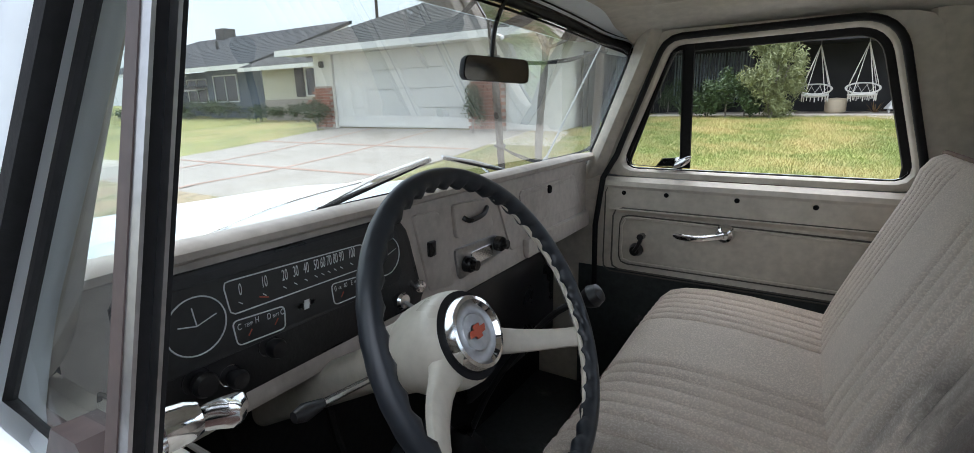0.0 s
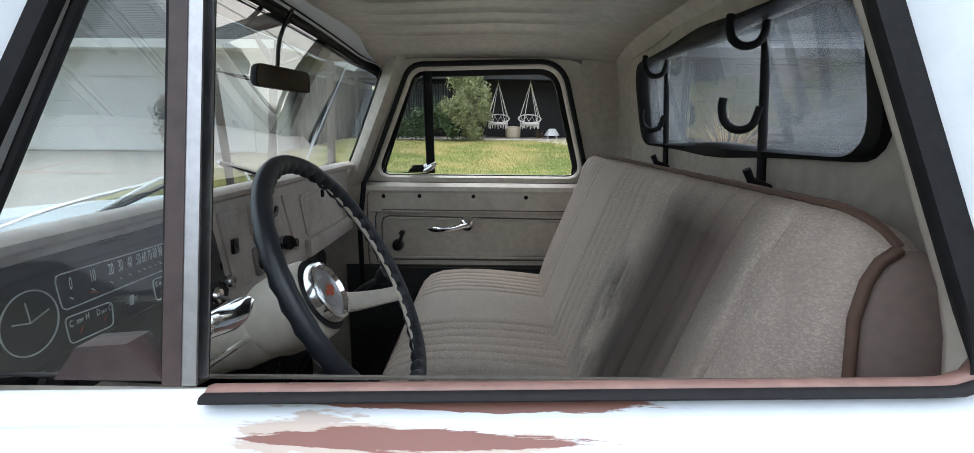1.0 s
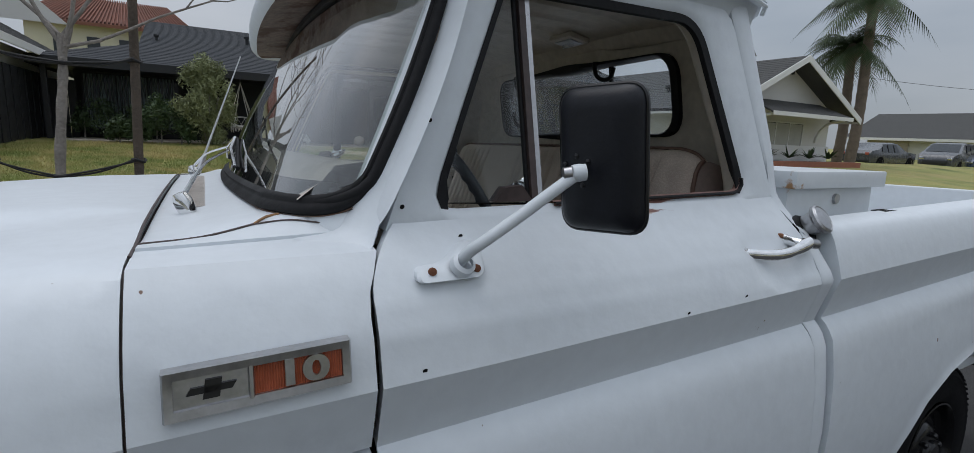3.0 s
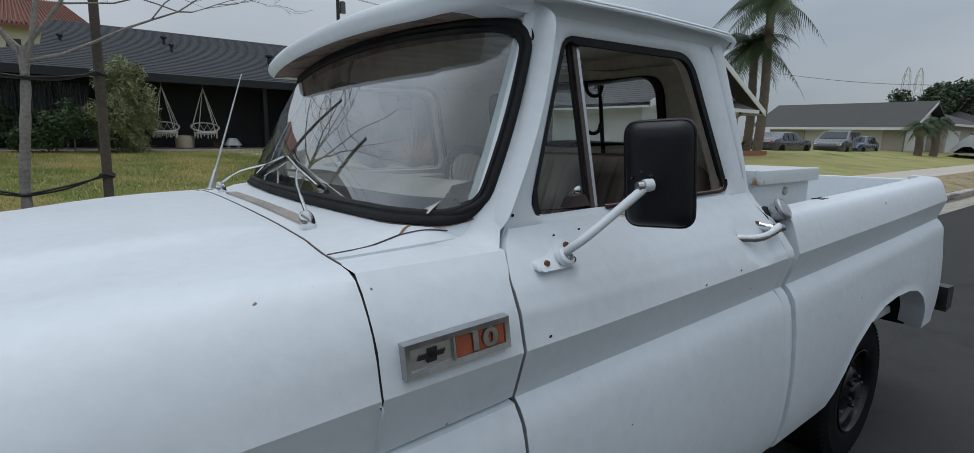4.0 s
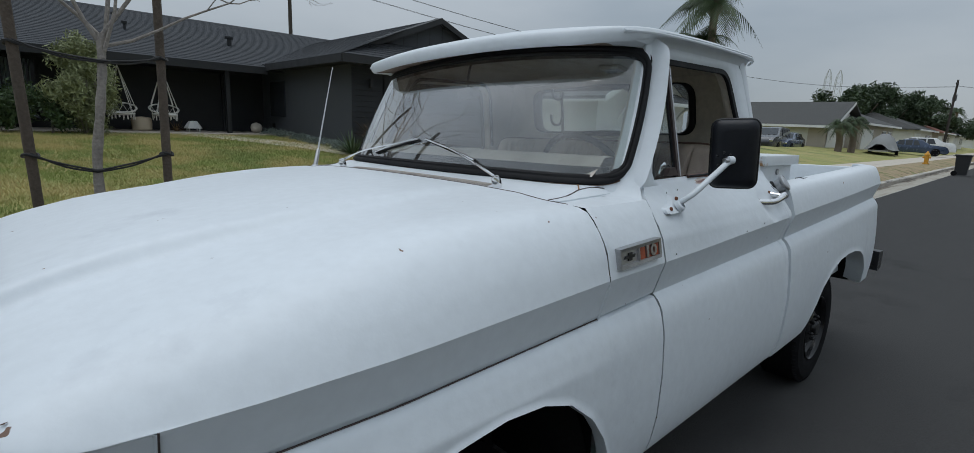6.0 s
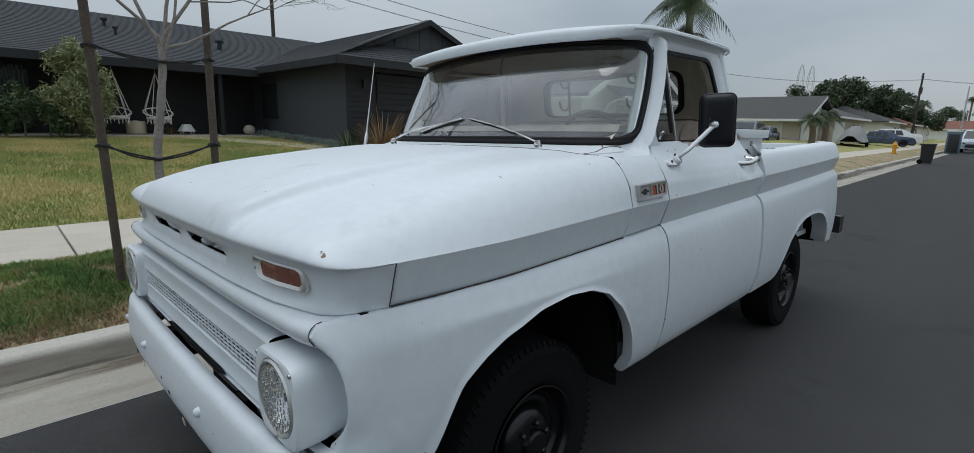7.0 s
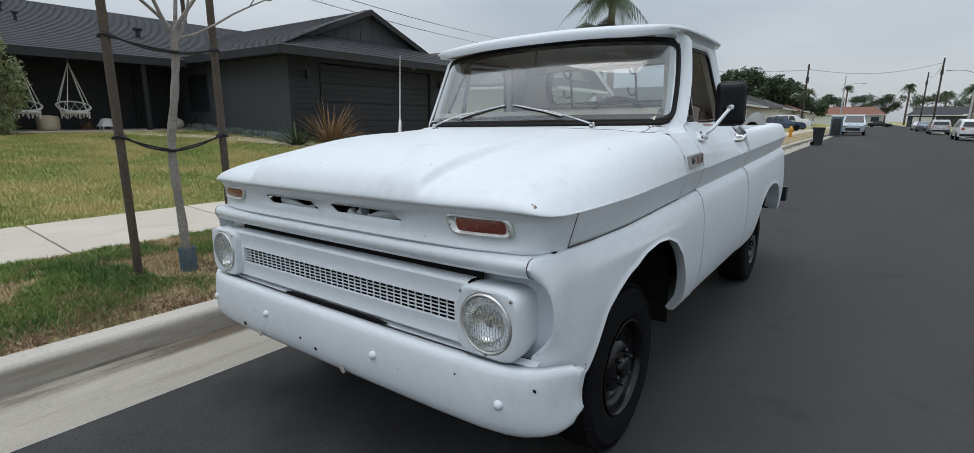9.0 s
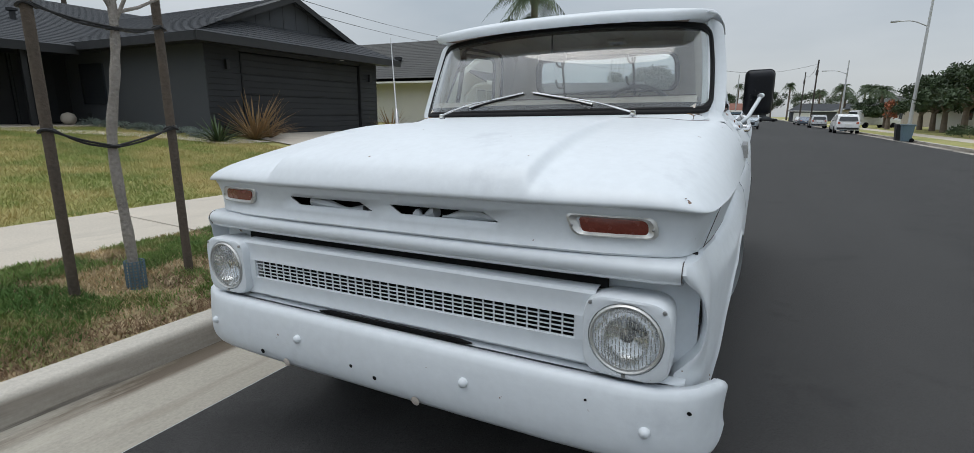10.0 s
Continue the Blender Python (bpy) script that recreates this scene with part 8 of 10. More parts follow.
h_part("side_door", box(-4.9, -4.0, 10.36, 10.42, wz, 2.8, 0.01), WHITE_TRIM, wh, "white side door")
h_part("vent_grille", box(-5.5, -5.25, 10.37, 10.4, wz + 0.25, wz + 0.42), STEEL, wh)
h_part("wall_lamp", box(-11.55, -11.42, 10.28, 10.4, 2.6, 2.78, 0.02), TRIM_BLACK, wh)
rf = slab([(-12.7, 9.7, 3.12), (-2.9, 9.7, 3.12), (-5.9, 14.5, 5.0), (-9.7, 14.5, 5.0)], 0.12)
slab([(-2.9, 9.7, 3.12), (-2.9, 21, 3.12), (-5.9, 16, 5.0), (-5.9, 14.5, 5.0)], 0.12, rf)
slab([(-12.7, 9.7, 3.12), (-9.7, 14.5, 5.0), (-9.7, 16, 5.0), (-12.7, 21, 3.12)], 0.12, rf)
slab([(-9.7, 14.5, 5.0), (-5.9, 14.5, 5.0), (-5.9, 16, 5.0), (-9.7, 16, 5.0)], 0.12, rf)
h_part("garage_roof", rf, ROOF_GREY, wh, "grey shingle hip roof")
shingles(wh, [(-12.72, 9.68, 3.122), (-2.88, 9.68, 3.122), (-5.9, 14.5, 5.004), (-9.7, 14.5, 5.004)], 26, ROOF_GREY)
shingles(wh, [(-2.88, 9.68, 3.122), (-2.88, 21, 3.122), (-5.9, 16, 5.004), (-5.9, 14.5, 5.004)], 20, ROOF_GREY)
h_part("fascia", box(-12.75, -2.85, 9.66, 9.70, 2.95, 3.12), WHITE_TRIM, wh, "white fascia and gutter")
h_part("fascia", box(-2.90, -2.86, 9.70, 21, 2.95, 3.12), WHITE_TRIM, wh)
h_part("soffit", box(-12.7, -2.9, 9.70, 10.4, 2.97, 3.0), WHITE_TRIM, wh)
h_part("small_gable", grid([[(-4.6, 17.0, 4.0), (-2.6, 17.0, 4.0)], [(-3.6, 17.0, 4.9), (-3.55, 17.0, 4.9)]]), WHITE_WALL, wh)
# recessed wing with window, shutters and brick
h_part("wing_wall", box(-18.4, -11.7, 13.2, 13.4, wz - 0.3, 3.0), CREAM_WALL, wh, "cream siding wall")
for k in range(14):
    h_part("siding_board", box(-18.4, -11.9, 13.165, 13.2, 1.62 + 0.1 * k, 1.62 + 0.1 * k + 0.09), CREAM_WALL, wh)
window(wh, -15.6, -14.0, 1.85, 2.85, 13.16, WHITE_TRIM, cols_=2)
for a, b in ((-16.25, -15.75), (-13.85, -13.35)):
    h_part("shutter", box(a, b, 13.10, 13.16, 1.78, 2.92, 0.01), TRIM_BLACK, wh, "black window shutter")
wr2 = slab([(-19.0, 12.5, 3.0), (-11.5, 12.5, 3.0), (-11.5, 17.5, 4.6), (-19.0, 17.5, 4.6)], 0.12)
h_part("wing_roof", wr2, ROOF_GREY, wh)
shingles(wh, [(-19.02, 12.48, 3.002), (-11.5, 12.48, 3.002), (-11.5, 17.5, 4.604), (-19.02, 17.5, 4.604)], 24, ROOF_GREY)
h_part("fascia", box(-19.0, -12.0, 12.46, 12.5, 2.85, 3.0), WHITE_TRIM, wh)
brick_me = None
wall_bits = [(-11.95, -11.15, 10.36, wz), (-6.05, -5.0, 10.36, wz), (-18.4, -11.9, 13.12, wz)]
for a, b, y, z0 in wall_bits:
    hh_ = 0.90 if y > 12 else 1.25
    core = h_part("brick_base", box(a, b, y + 0.02, y + 0.06, z0 - 0.2, z0 + hh_), MORTAR, wh, "red brick base")
    nr = int(hh_ / 0.085)
    for r in range(nr):
        nb = int((b - a) / 0.25)
        for c in range(nb):
            x = a + 0.125 + 0.25 * c + (0.06 if r % 2 else -0.06)
            if y > 12 and c < nb - 14 and c % 1 == 0 and x < -15.4:
                continue
            if brick_me is None:
                ob = h_part("brick", box(-0.115, 0.115, -0.03, 0.03, -0.036, 0.036, 0.004, seg=1), BRICK, core)
                brick_me = ob.data
            else:
                ob = new("brick", brick_me)
                ob.parent = core
            ob.location = (x, y + 0.005 + 0.003 * math.sin(c * 7 + r), z0 + 0.045 + 0.085 * r)
# driveway of concrete with brick bands
dv = thing("driveway", "concrete driveway with red brick bands", "driveway", kind="structure")
def ground_strip(x0a, x1a, x0b, x1b, ya, yb, lift, n=14):
    rows = []
    for i in range(n + 1):
        t = i / n
        y = ya + (yb - ya) * t
        rows.append([(x0a + (x0b - x0a) * t, y, lawn_line(y) + lift), (x1a + (x1b - x1a) * t, y, lawn_line(y) + lift)])
    return grid(rows)


def lawn_line(y):
    return lerp(y, [1.9, 2.05, 3.5, 5.0, 7, 9, 10.6, 13, 16], [0.0, 0.112, 0.29, 0.315, 0.44, 0.62, 0.76, 0.85, 0.93])


put("driveway_slab", ground_strip(-11.6, -4.6, -11.4, -4.4, 1.9, 10.45, 0.025), DRIVE, dv, "pale concrete slab", 30)
for x in (-9.6, -7.2):
    put("brick_band", ground_strip(x - 0.05, x + 0.05, x - 0.05, x + 0.05, 2.4, 10.4, 0.031), BAND, dv, "", 30)
for y in (5.4, 8.0):
    put("brick_band", ground_strip(-11.5, -4.5, -11.5, -4.5, y - 0.05, y + 0.05, 0.032, 2), BAND, dv, "", 30)
put("path_slab", ground_strip(-4.6, -2.9, -4.4, -3.3, 8.6, 10.45, 0.022, 6), CONCRETE, dv, "", 30)
dv2 = thing("garage_driveway", "pale concrete driveway to the dark garage", "driveway", kind="structure")
put("driveway_slab", ground_strip(6.2, 11.8, 6.5, 11.6, 1.9, 10.62, 0.025), CONCRETE, dv2, "", 30)
put("garden_path", ground_strip(5.2, 6.4, 2.6, 3.6, 9.2, 14.7, 0.022), CONCRETE, dv2, "curved garden path", 30)

# slate-blue house further down
bh = thing("blue_house", "slate-blue house with white window trim", "house")
h_part("wall", box(-34, -20.5, 16.0, 16.2, 0.5, 3.3), BLUE_WALL, bh, "slate-blue siding wall")
h_part("wall", box(-25.0, -20.5, 14.6, 14.8, 0.5, 3.3), BLUE_WALL, bh)
h_part("wall", box(-20.7, -20.5, 14.8, 24, 0.5, 3.3), BLUE_WALL, bh)
window(bh, -24.3, -22.4, 1.7, 2.9, 14.58, WHITE_TRIM)
window(bh, -29.3, -27.4, 1.7, 2.9, 15.98, WHITE_TRIM)
h_part("porch_roof", slab([(-29.8, 14.9, 2.35), (-26.6, 14.9, 2.35), (-26.6, 16, 2.55), (-29.8, 16, 2.55)], 0.08), WHITE_TRIM, bh)
br = slab([(-34.5, 13.6, 3.3), (-19.8, 13.6, 3.3), (-19.8, 20, 5.7), (-34.5, 20, 5.7)], 0.15)
h_part("main_roof", br, ROOF_DARK, bh, "dark shingle roof")
shingles(bh, [(-34.5, 13.58, 3.303), (-19.78, 13.58, 3.303), (-19.78, 20, 5.704), (-34.5, 20, 5.704)], 20, ROOF_DARK)
h_part("fascia", box(-34.5, -19.8, 13.56, 13.6, 3.1, 3.3), WHITE_TRIM, bh)
h_part("gable_end", grid([[(-20.4, 13.8, 3.2), (-20.4, 26, 3.2)], [(-20.4, 19.9, 5.6), (-20.4, 20.1, 5.6)]]), WHITE_TRIM, bh)
h_part("chimney", box(-31.5, -30.6, 19.5, 20.3, 5.0, 6.2), ROOF_GREY, bh)
h_part("roof_vent", tube([(-27.5, 17, 4.4), (-27.5, 17, 5.0)], 0.08, 10), TRIM_BLACK, bh)

# neighbour's white gabled house
gh = thing("gabled_house", "white gabled house with an awning over its window", "house")
h_part("gable_wall", grid([[(17.5, 9.6, 0.3), (25.3, 9.6, 0.3)], [(17.5, 9.6, 2.75), (25.3, 9.6, 2.75)], [(21.35, 9.6, 4.55), (21.45, 9.6, 4.55)]]), WHITE_WALL, gh, "white gable wall")
h_part("wall", box(17.5, 17.7, 9.61, 22, 0.3, 2.75), WHITE_WALL, gh)
h_part("wall", box(25.1, 25.3, 9.61, 22, 0.3, 2.75), WHITE_WALL, gh)
for sg_, xe in ((-1, 16.7), (1, 26.1)):
    xm = 21.4
    rr_ = slab([(xe, 8.7, 2.45), (xe, 22, 2.45), (xm, 22, 4.72), (xm, 8.7, 4.72)], 0.12)
    h_part("roof_slope", rr_, ROOF_GREY, gh, "grey shingle roof")
    shingles(gh, [(xe, 8.72, 2.453), (xe, 22, 2.453), (xm, 22, 4.723), (xm, 8.72, 4.723)], 22, ROOF_GREY)
    a, b = Vector((xe, 8.66, 2.47)), Vector((xm, 8.66, 4.74))
    dn = Vector((0, 0, -0.26))
    h_part("barge_board", grid([[a, a + dn, a + dn + Vector((0, 0.04, 0)), a + Vector((0, 0.04, 0))], [b, b + dn, b + dn + Vector((0, 0.04, 0)), b + Vector((0, 0.04, 0))]], True), WHITE_TRIM, gh, "white barge board")
    h_part("eave_trim", box(min(xe, xe - 0.03 * sg_), max(xe, xe - 0.03 * sg_), 8.7, 22, 2.25, 2.45), WHITE_TRIM, gh)
h_part("attic_vent", box(21.0, 21.9, 9.5, 9.6, 4.1, 4.35), TRIM_BLACK, gh)
aw = h_part("awning", slab([(18.9, 8.3, 2.42), (24.6, 8.3, 2.42), (24.3, 9.6, 3.0), (19.2, 9.6, 3.0)], 0.07), ROOF_GREY, gh, "shingled awning on curved brackets")
h_part("awning_trim", box(18.9, 24.6, 8.27, 8.3, 2.28, 2.44), WHITE_TRIM, aw)
for x in (19.1, 24.3):
    h_part("bracket", tube(curve_pts([(x, 9.58, 1.35), (x, 9.45, 1.8), (x, 9.05, 2.2), (x, 8.45, 2.33)], 4), 0.06, 8), WHITE_TRIM, aw, "curved white bracket", 40)
window(gh, 20.3, 23.2, 1.15, 2.1, 9.6, WHITE_TRIM, cols_=3)
for k in range(3):
    h_part("window_blind", box(20.33 + 0.97 * k, 21.22 + 0.97 * k, 9.567, 9.578, 1.17, 2.08), CURTAIN_PALE, gh, "pale blind in the window")
for k in range(4):
    h_part("lap_board", box(18.7, 25.35, 9.50, 9.57, 0.35 + 0.21 * k, 0.35 + 0.21 * k + 0.20), WHITE_TRIM, gh)
pb = thing("planter_wall", "low red brick planter wall", "planter")
h_part("brick_face", box(15.9, 26.4, 10.3, 10.5, 0.5, 0.96, 0.01), BRICK, pb)
h_part("soil", box(15.95, 26.35, 10.49, 11.56, 0.5, 0.93), DIRT_BED, pb, "dark planting soil")
h_part("roof_ventilator", lathe([(0.12, 0), (0.12, 0.15), (0.2, 0.2), (0.2, 0.34), (0.05, 0.42)], (18.5, 13.0, 3.25), (0, 0, 1), 14), TRIM_BLACK, gh, "", 40)
gh.location += Vector((0.4, 1.95, 0.42))
# tan house beyond with a white garage door
th_ = thing("tan_house", "tan house with a white garage door and dark roof", "house")
h_part("wall", box(42.0, 42.2, 7.6, 9.0, 0.2, 2.75), TAN_WALL, th_, "tan stucco wall")
h_part("wall", box(42.0, 42.2, 14.6, 17.5, 0.2, 2.75), TAN_WALL, th_)
h_part("lintel", box(42.0, 42.2, 9.0, 14.6, 2.5, 2.75), TAN_WALL, th_)
h_part("garage_door", box(42.08, 42.12, 9.0, 14.6, 0.3, 2.5), WHITE_WALL, th_, "pale garage door")
h_part("gable_wall", grid([[(42.0, 7.6, 0.2), (51, 7.6, 0.2)], [(42.0, 7.6, 2.75), (51, 7.6, 2.75)], [(46.4, 7.6, 4.5), (46.6, 7.6, 4.5)]]), WHITE_WALL, th_)
h_part("roof_slope", slab([(41.2, 6.9, 2.72), (41.2, 19, 2.72), (46.5, 19, 4.9), (46.5, 6.9, 4.9)], 0.15), ROOF_GREY, th_, "dark grey shingle roof")
h_part("roof_slope", slab([(51.8, 6.9, 2.72), (51.8, 19, 2.72), (46.5, 19, 4.9), (46.5, 6.9, 4.9)], 0.15), ROOF_GREY, th_)
h_part("fascia", box(41.15, 41.2, 6.9, 19, 2.52, 2.72), WHITE_TRIM, th_)
th_.location += Vector((7.0, 3.0, -0.15))
a, b, dn = Vector((41.2, 6.88, 2.74)), Vector((46.5, 6.88, 4.92)), Vector((0, 0, -0.3))
h_part("barge_board", grid([[a, a + dn], [b, b + dn]]), WHITE_TRIM, th_)
h_part("drive_slab", grid([[(33, 2.0, 0.03), (36, 6.0, 0.34), (42, 9.0, 0.46)], [(37, 2.0, 0.03), (40, 6.0, 0.34), (42, 14.6, 0.6)]]), CONCRETE, th_)

# ---- plants ----
def raw_mesh(name, verts, faces, material):
    me = bpy.data.meshes.new(name)
    me.from_pydata([tuple(v) for v in verts], [], [tuple(f) for f in faces])
    me.materials.append(material)
    return me


def leaf_cloud(rng, centres, radii, count, size, long=1.8, shell=0.55):
    """Many small leaves scattered through ellipsoids, thinner inside."""
    verts, faces = [], []
    wts = np.array([r[0] * r[1] * r[2] for r in radii]) ** (2 / 3)
    pick = rng.choice(len(centres), count, p=wts / wts.sum())
    d = rng.normal(size=(count, 3))
    d /= np.linalg.norm(d, axis=1)[:, None]
    rad = (shell + (1 - shell) * rng.random(count)) * (0.85 + 0.3 * rng.random(count))
    a = rng.normal(size=(count, 3))
    a /= np.linalg.norm(a, axis=1)[:, None]
    b = np.cross(a, rng.normal(size=(count, 3)))
    b /= np.linalg.norm(b, axis=1)[:, None]
    s = size * (0.6 + 0.8 * rng.random(count))
    c = np.array(centres)[pick] + d * rad[:, None] * np.array(radii)[pick]
    for i in range(count):
        u, v = a[i] * s[i] * long, b[i] * s[i] * 0.5
        k = len(verts)
        verts += [c[i] - u * 0.5, c[i] + v * 0.5, c[i] + u * 0.5, c[i] - v * 0.5]
        faces.append((k, k + 1, k + 2, k + 3))
    return verts, faces


def leafy(name, centres, radii, count, size, material, parent, seed, long=1.8, shell=0.55, label=""):
    v, f = leaf_cloud(np.random.default_rng(seed), centres, radii, count, size, long, shell)
    ob = new(name, raw_mesh(name, v, f, material))
    ob.parent = parent
    return tagged(ob, label) if label else ob


def shrub(x, y, z, r, h, material, seed, label, count=700, size=0.05):
    rng = np.random.default_rng(seed)
    e = thing("shrub", label, "shrub", (x, y, z), group="garden shrubs")
    put("stem", tube([(0, 0, -0.05), (0.02, 0.01, h * 0.5)], [0.025, 0.012], 6), BARK, e)
    cs = [(rng.normal() * r * 0.4, rng.normal() * r * 0.4, h * (0.3 + 0.55 * rng.random())) for _ in range(7)]
    rs = [(r * 0.55, r * 0.55, h * 0.28)] * 7
    leafy("foliage", cs, rs, count, size, material, e, seed + 1, 1.6, 0.3)
    return e


# bare street tree between two stakes
tree = thing("street_tree", "bare young street tree tied between two stakes", "tree", (0, 0, 0))
rng = np.random.default_rng(11)
trunk = curve_pts([(-0.285, 2.535, 0.20), (-0.29, 2.545, 0.6), (-0.30, 2.555, 1.15), (-0.255, 2.51, 1.55), (-0.225, 2.50, 1.80), (-0.215, 2.50, 2.02)], 5)
put("trunk", tube(trunk, [0.033 - 0.0004 * i + 0.0025 * math.sin(i * 1.7) for i in range(len(trunk))], 14), BARK, tree, "pale knobbly trunk", 60)


def limb(p, d, length, r, depth, out):
    pts, q, dirv = [p.copy()], p.copy(), d.normalized()
    n = 6
    for i in range(n):
        dirv = (dirv + Vector(rng.normal(size=3)) * 0.16 + Vector((0, 0, 0.05))).normalized()
        q = q + dirv * (length / n)
        pts.append(q.copy())
    out.append((pts, [max(r * (1 - 0.65 * i / n), 0.0013) for i in range(n + 1)]))
    if depth > 0:
        for k in range(3):
            i = int(rng.integers(2, n + 1))
            dd = (dirv + Vector(rng.normal(size=3)) * 0.75)
            dd.z = abs(dd.z) * 0.5 + 0.02
            limb(pts[i], dd, length * (0.58 + 0.2 * rng.random()), r * 0.5, depth - 1, out)


top = Vector((-0.215, 2.50, 2.0))
for k, (dx, dy, dz, L, r) in enumerate(((-0.9, 0.1, 0.75, 1.0, 0.020), (-0.35, -0.2, 1.1, 1.0, 0.022), (0.15, 0.35, 1.2, 1.1, 0.024), (0.65, -0.05, 0.9, 1.05, 0.022), (0.95, 0.4, 0.6, 1.15, 0.018), (0.2, -0.6, 0.9, 0.9, 0.018))):
    out = []
    limb(top - Vector((0, 0, 0.06 * (k % 3))), Vector((dx, dy, dz)), L, r * 0.66, 4, out)
    bm = bmesh.new()
    for pts, rr in out:
        tube(pts, rr, 6 if rr[0] > 0.008 else 4, bm, caps=False)
    me = bpy.data.meshes.new("branch")
    bm.to_mesh(me)
    bm.free()
    me.materials.append(BARK)
    me.polygons.foreach_set("use_smooth", [True] * len(me.polygons))
    ob = new("branch", me)
    ob.parent = tree
guard = bmesh.new()
for k in range(10):
    z = 0.22 + 0.02 * k
    tube(ring((-0.285, 2.535, z), 0.055, (0, 0, 1), 14), 0.004, 4, guard, closed=True)
for k in range(14):
    a = 2 * math.pi * k / 14
    tube([(-0.285 + 0.055 * math.cos(a), 2.535 + 0.055 * math.sin(a), 0.2), (-0.285 + 0.055 * math.cos(a), 2.535 + 0.055 * math.sin(a), 0.405)], 0.005, 4, guard)
tg_ = tagged(put("trunk_guard", guard, BLUEPLASTIC), "grey-blue plastic mesh guard round the trunk", "tree guard")
stakes = []
for a, b in (((-0.60, 2.62, 0.18), (-0.66, 2.44, 2.75)), ((0.085, 2.56, 0.18), (0.155, 2.70, 2.75))):
    p = [Vector(a).lerp(Vector(b), t) for t in (0, 0.25, 0.5, 0.75, 1)]
    st = solo("tree_stake", tube(p, [0.029, 0.028, 0.029, 0.028, 0.027], 14), WOODSTAKE, "round weathered timber stake beside the young tree", "stake", "tree stakes")
    stakes.append((Vector(a), Vector(b)))
for z in (1.86, 1.20):
    for (a, b) in stakes:
        t = (z + 0.05 - a.z) / (b.z - a.z)
        p = a.lerp(b, t)
        q = min(trunk, key=lambda v: abs(v.z - z + 0.02))
        for off in (0.0, 0.03):
            mid = (p + q) / 2 + Vector((0, 0, -0.008 - off * 0.5))
            solo("tree_tie", tube(curve_pts([p + Vector((0, -0.034, off * 0.5)), mid + Vector((0, -0.02, 0)), Vector(q) + Vector((0, -0.036, -off * 0.3))], 5), 0.007, 6), BLACKSTRAP, "black rubber tie between stake and trunk", "tie", "tree ties")
        solo("tie_loop", tube([p + Vector((0.04 * math.cos(2 * math.pi * k / 12), 0.04 * math.sin(2 * math.pi * k / 12), 0.01 * math.sin(k))) for k in range(12)], 0.009, 6, closed=True), BLACKSTRAP, "black tie looped round the timber stake", "tie", "tree ties")
    q = min(trunk, key=lambda v: abs(v.z - z + 0.02))
    solo("tie_loop", tube([Vector(q) + Vector((0.042 * math.cos(2 * math.pi * k / 12), 0.042 * math.sin(2 * math.pi * k / 12), 0.0)) for k in range(12)], 0.010, 6, closed=True), BLACKSTRAP, "black tie looped round the trunk", "tie", "tree ties")

# grass
def blades(name, n, x0, x1, y0, y1, h, zfun, material, seed, label, keep=None):
    rng = np.random.default_rng(seed)
    x = x0 + (x1 - x0) * rng.random(n)
    y = y0 + (y1 - y0) * rng.random(n)
    if keep is not None:
        ok = np.array([keep(a, b) for a, b in zip(x, y)]) > rng.random(n)
        x, y = x[ok], y[ok]
        n = len(x)
    z = np.interp(y, *zfun)
    a = rng.random(n) * 6.283
    hh = h * (0.5 + rng.random(n))
    lean = rng.normal(size=(n, 2)) * hh[:, None] * 0.6
    w = 0.0035 + 0.004 * rng.random(n)
    v = np.empty((n, 3, 3))
    v[:, 0] = np.stack([x - np.cos(a) * w, y - np.sin(a) * w, z - 0.005], 1)
    v[:, 1] = np.stack([x + np.cos(a) * w, y + np.sin(a) * w, z - 0.005], 1)
    v[:, 2] = np.stack([x + lean[:, 0], y + lean[:, 1], z + hh], 1)
    me = bpy.data.meshes.new(name)
    me.vertices.add(3 * n), me.loops.add(3 * n), me.polygons.add(n)
    me.vertices.foreach_set("co", v.reshape(-1))
    me.loops.foreach_set("vertex_index", np.arange(3 * n))
    me.polygons.foreach_set("loop_start", np.arange(n) * 3)
    me.update()
    me.materials.append(material)
    return tagged(new(name, me), label, "grass", kind="stuff")


LAWN_Z = ([5.0, 7, 9, 10.6, 13, 16], [0.29, 0.44, 0.62, 0.76, 0.85, 0.93])
VERGE_Z = ([2.03, 2.2, 2.35, 2.75, 3.2, 3.5], [0.095, 0.15, 0.19, 0.262, 0.283, 0.283])
def turf(x, y):
    f = noise.noise((x * 1.5, y * 2.2, 3.1)) + 0.6 * noise.noise((x * 4.0, y * 4.4, 8.0))
    return max(0.03, min(1, 0.36 + f * 3.2)) * max(0.1, min(1, (y - 2.1) * 5))


blades("lawn_grass", 150000, -4.3, 6.0, 5.02, 11.5, 0.045, LAWN_Z, BLADE, 21, "short lawn grass, yellow-green with dry patches")
blades("lawn_grass", 50000, -4.3, 5.2, 11.5, 14.7, 0.05, LAWN_Z, BLADE, 22, "short lawn grass, yellow-green with dry patches")
def thatch(x, y):
    return max(0.12, min(1, 1.15 - 2.6 * (y - 2.06) + 0.9 * noise.noise((x * 1.7, y * 3.0, 5.0)))) if y < 2.5 else max(0.08, 0.45 - 1.2 * noise.noise((x * 1.5, y * 2.2, 3.1)))


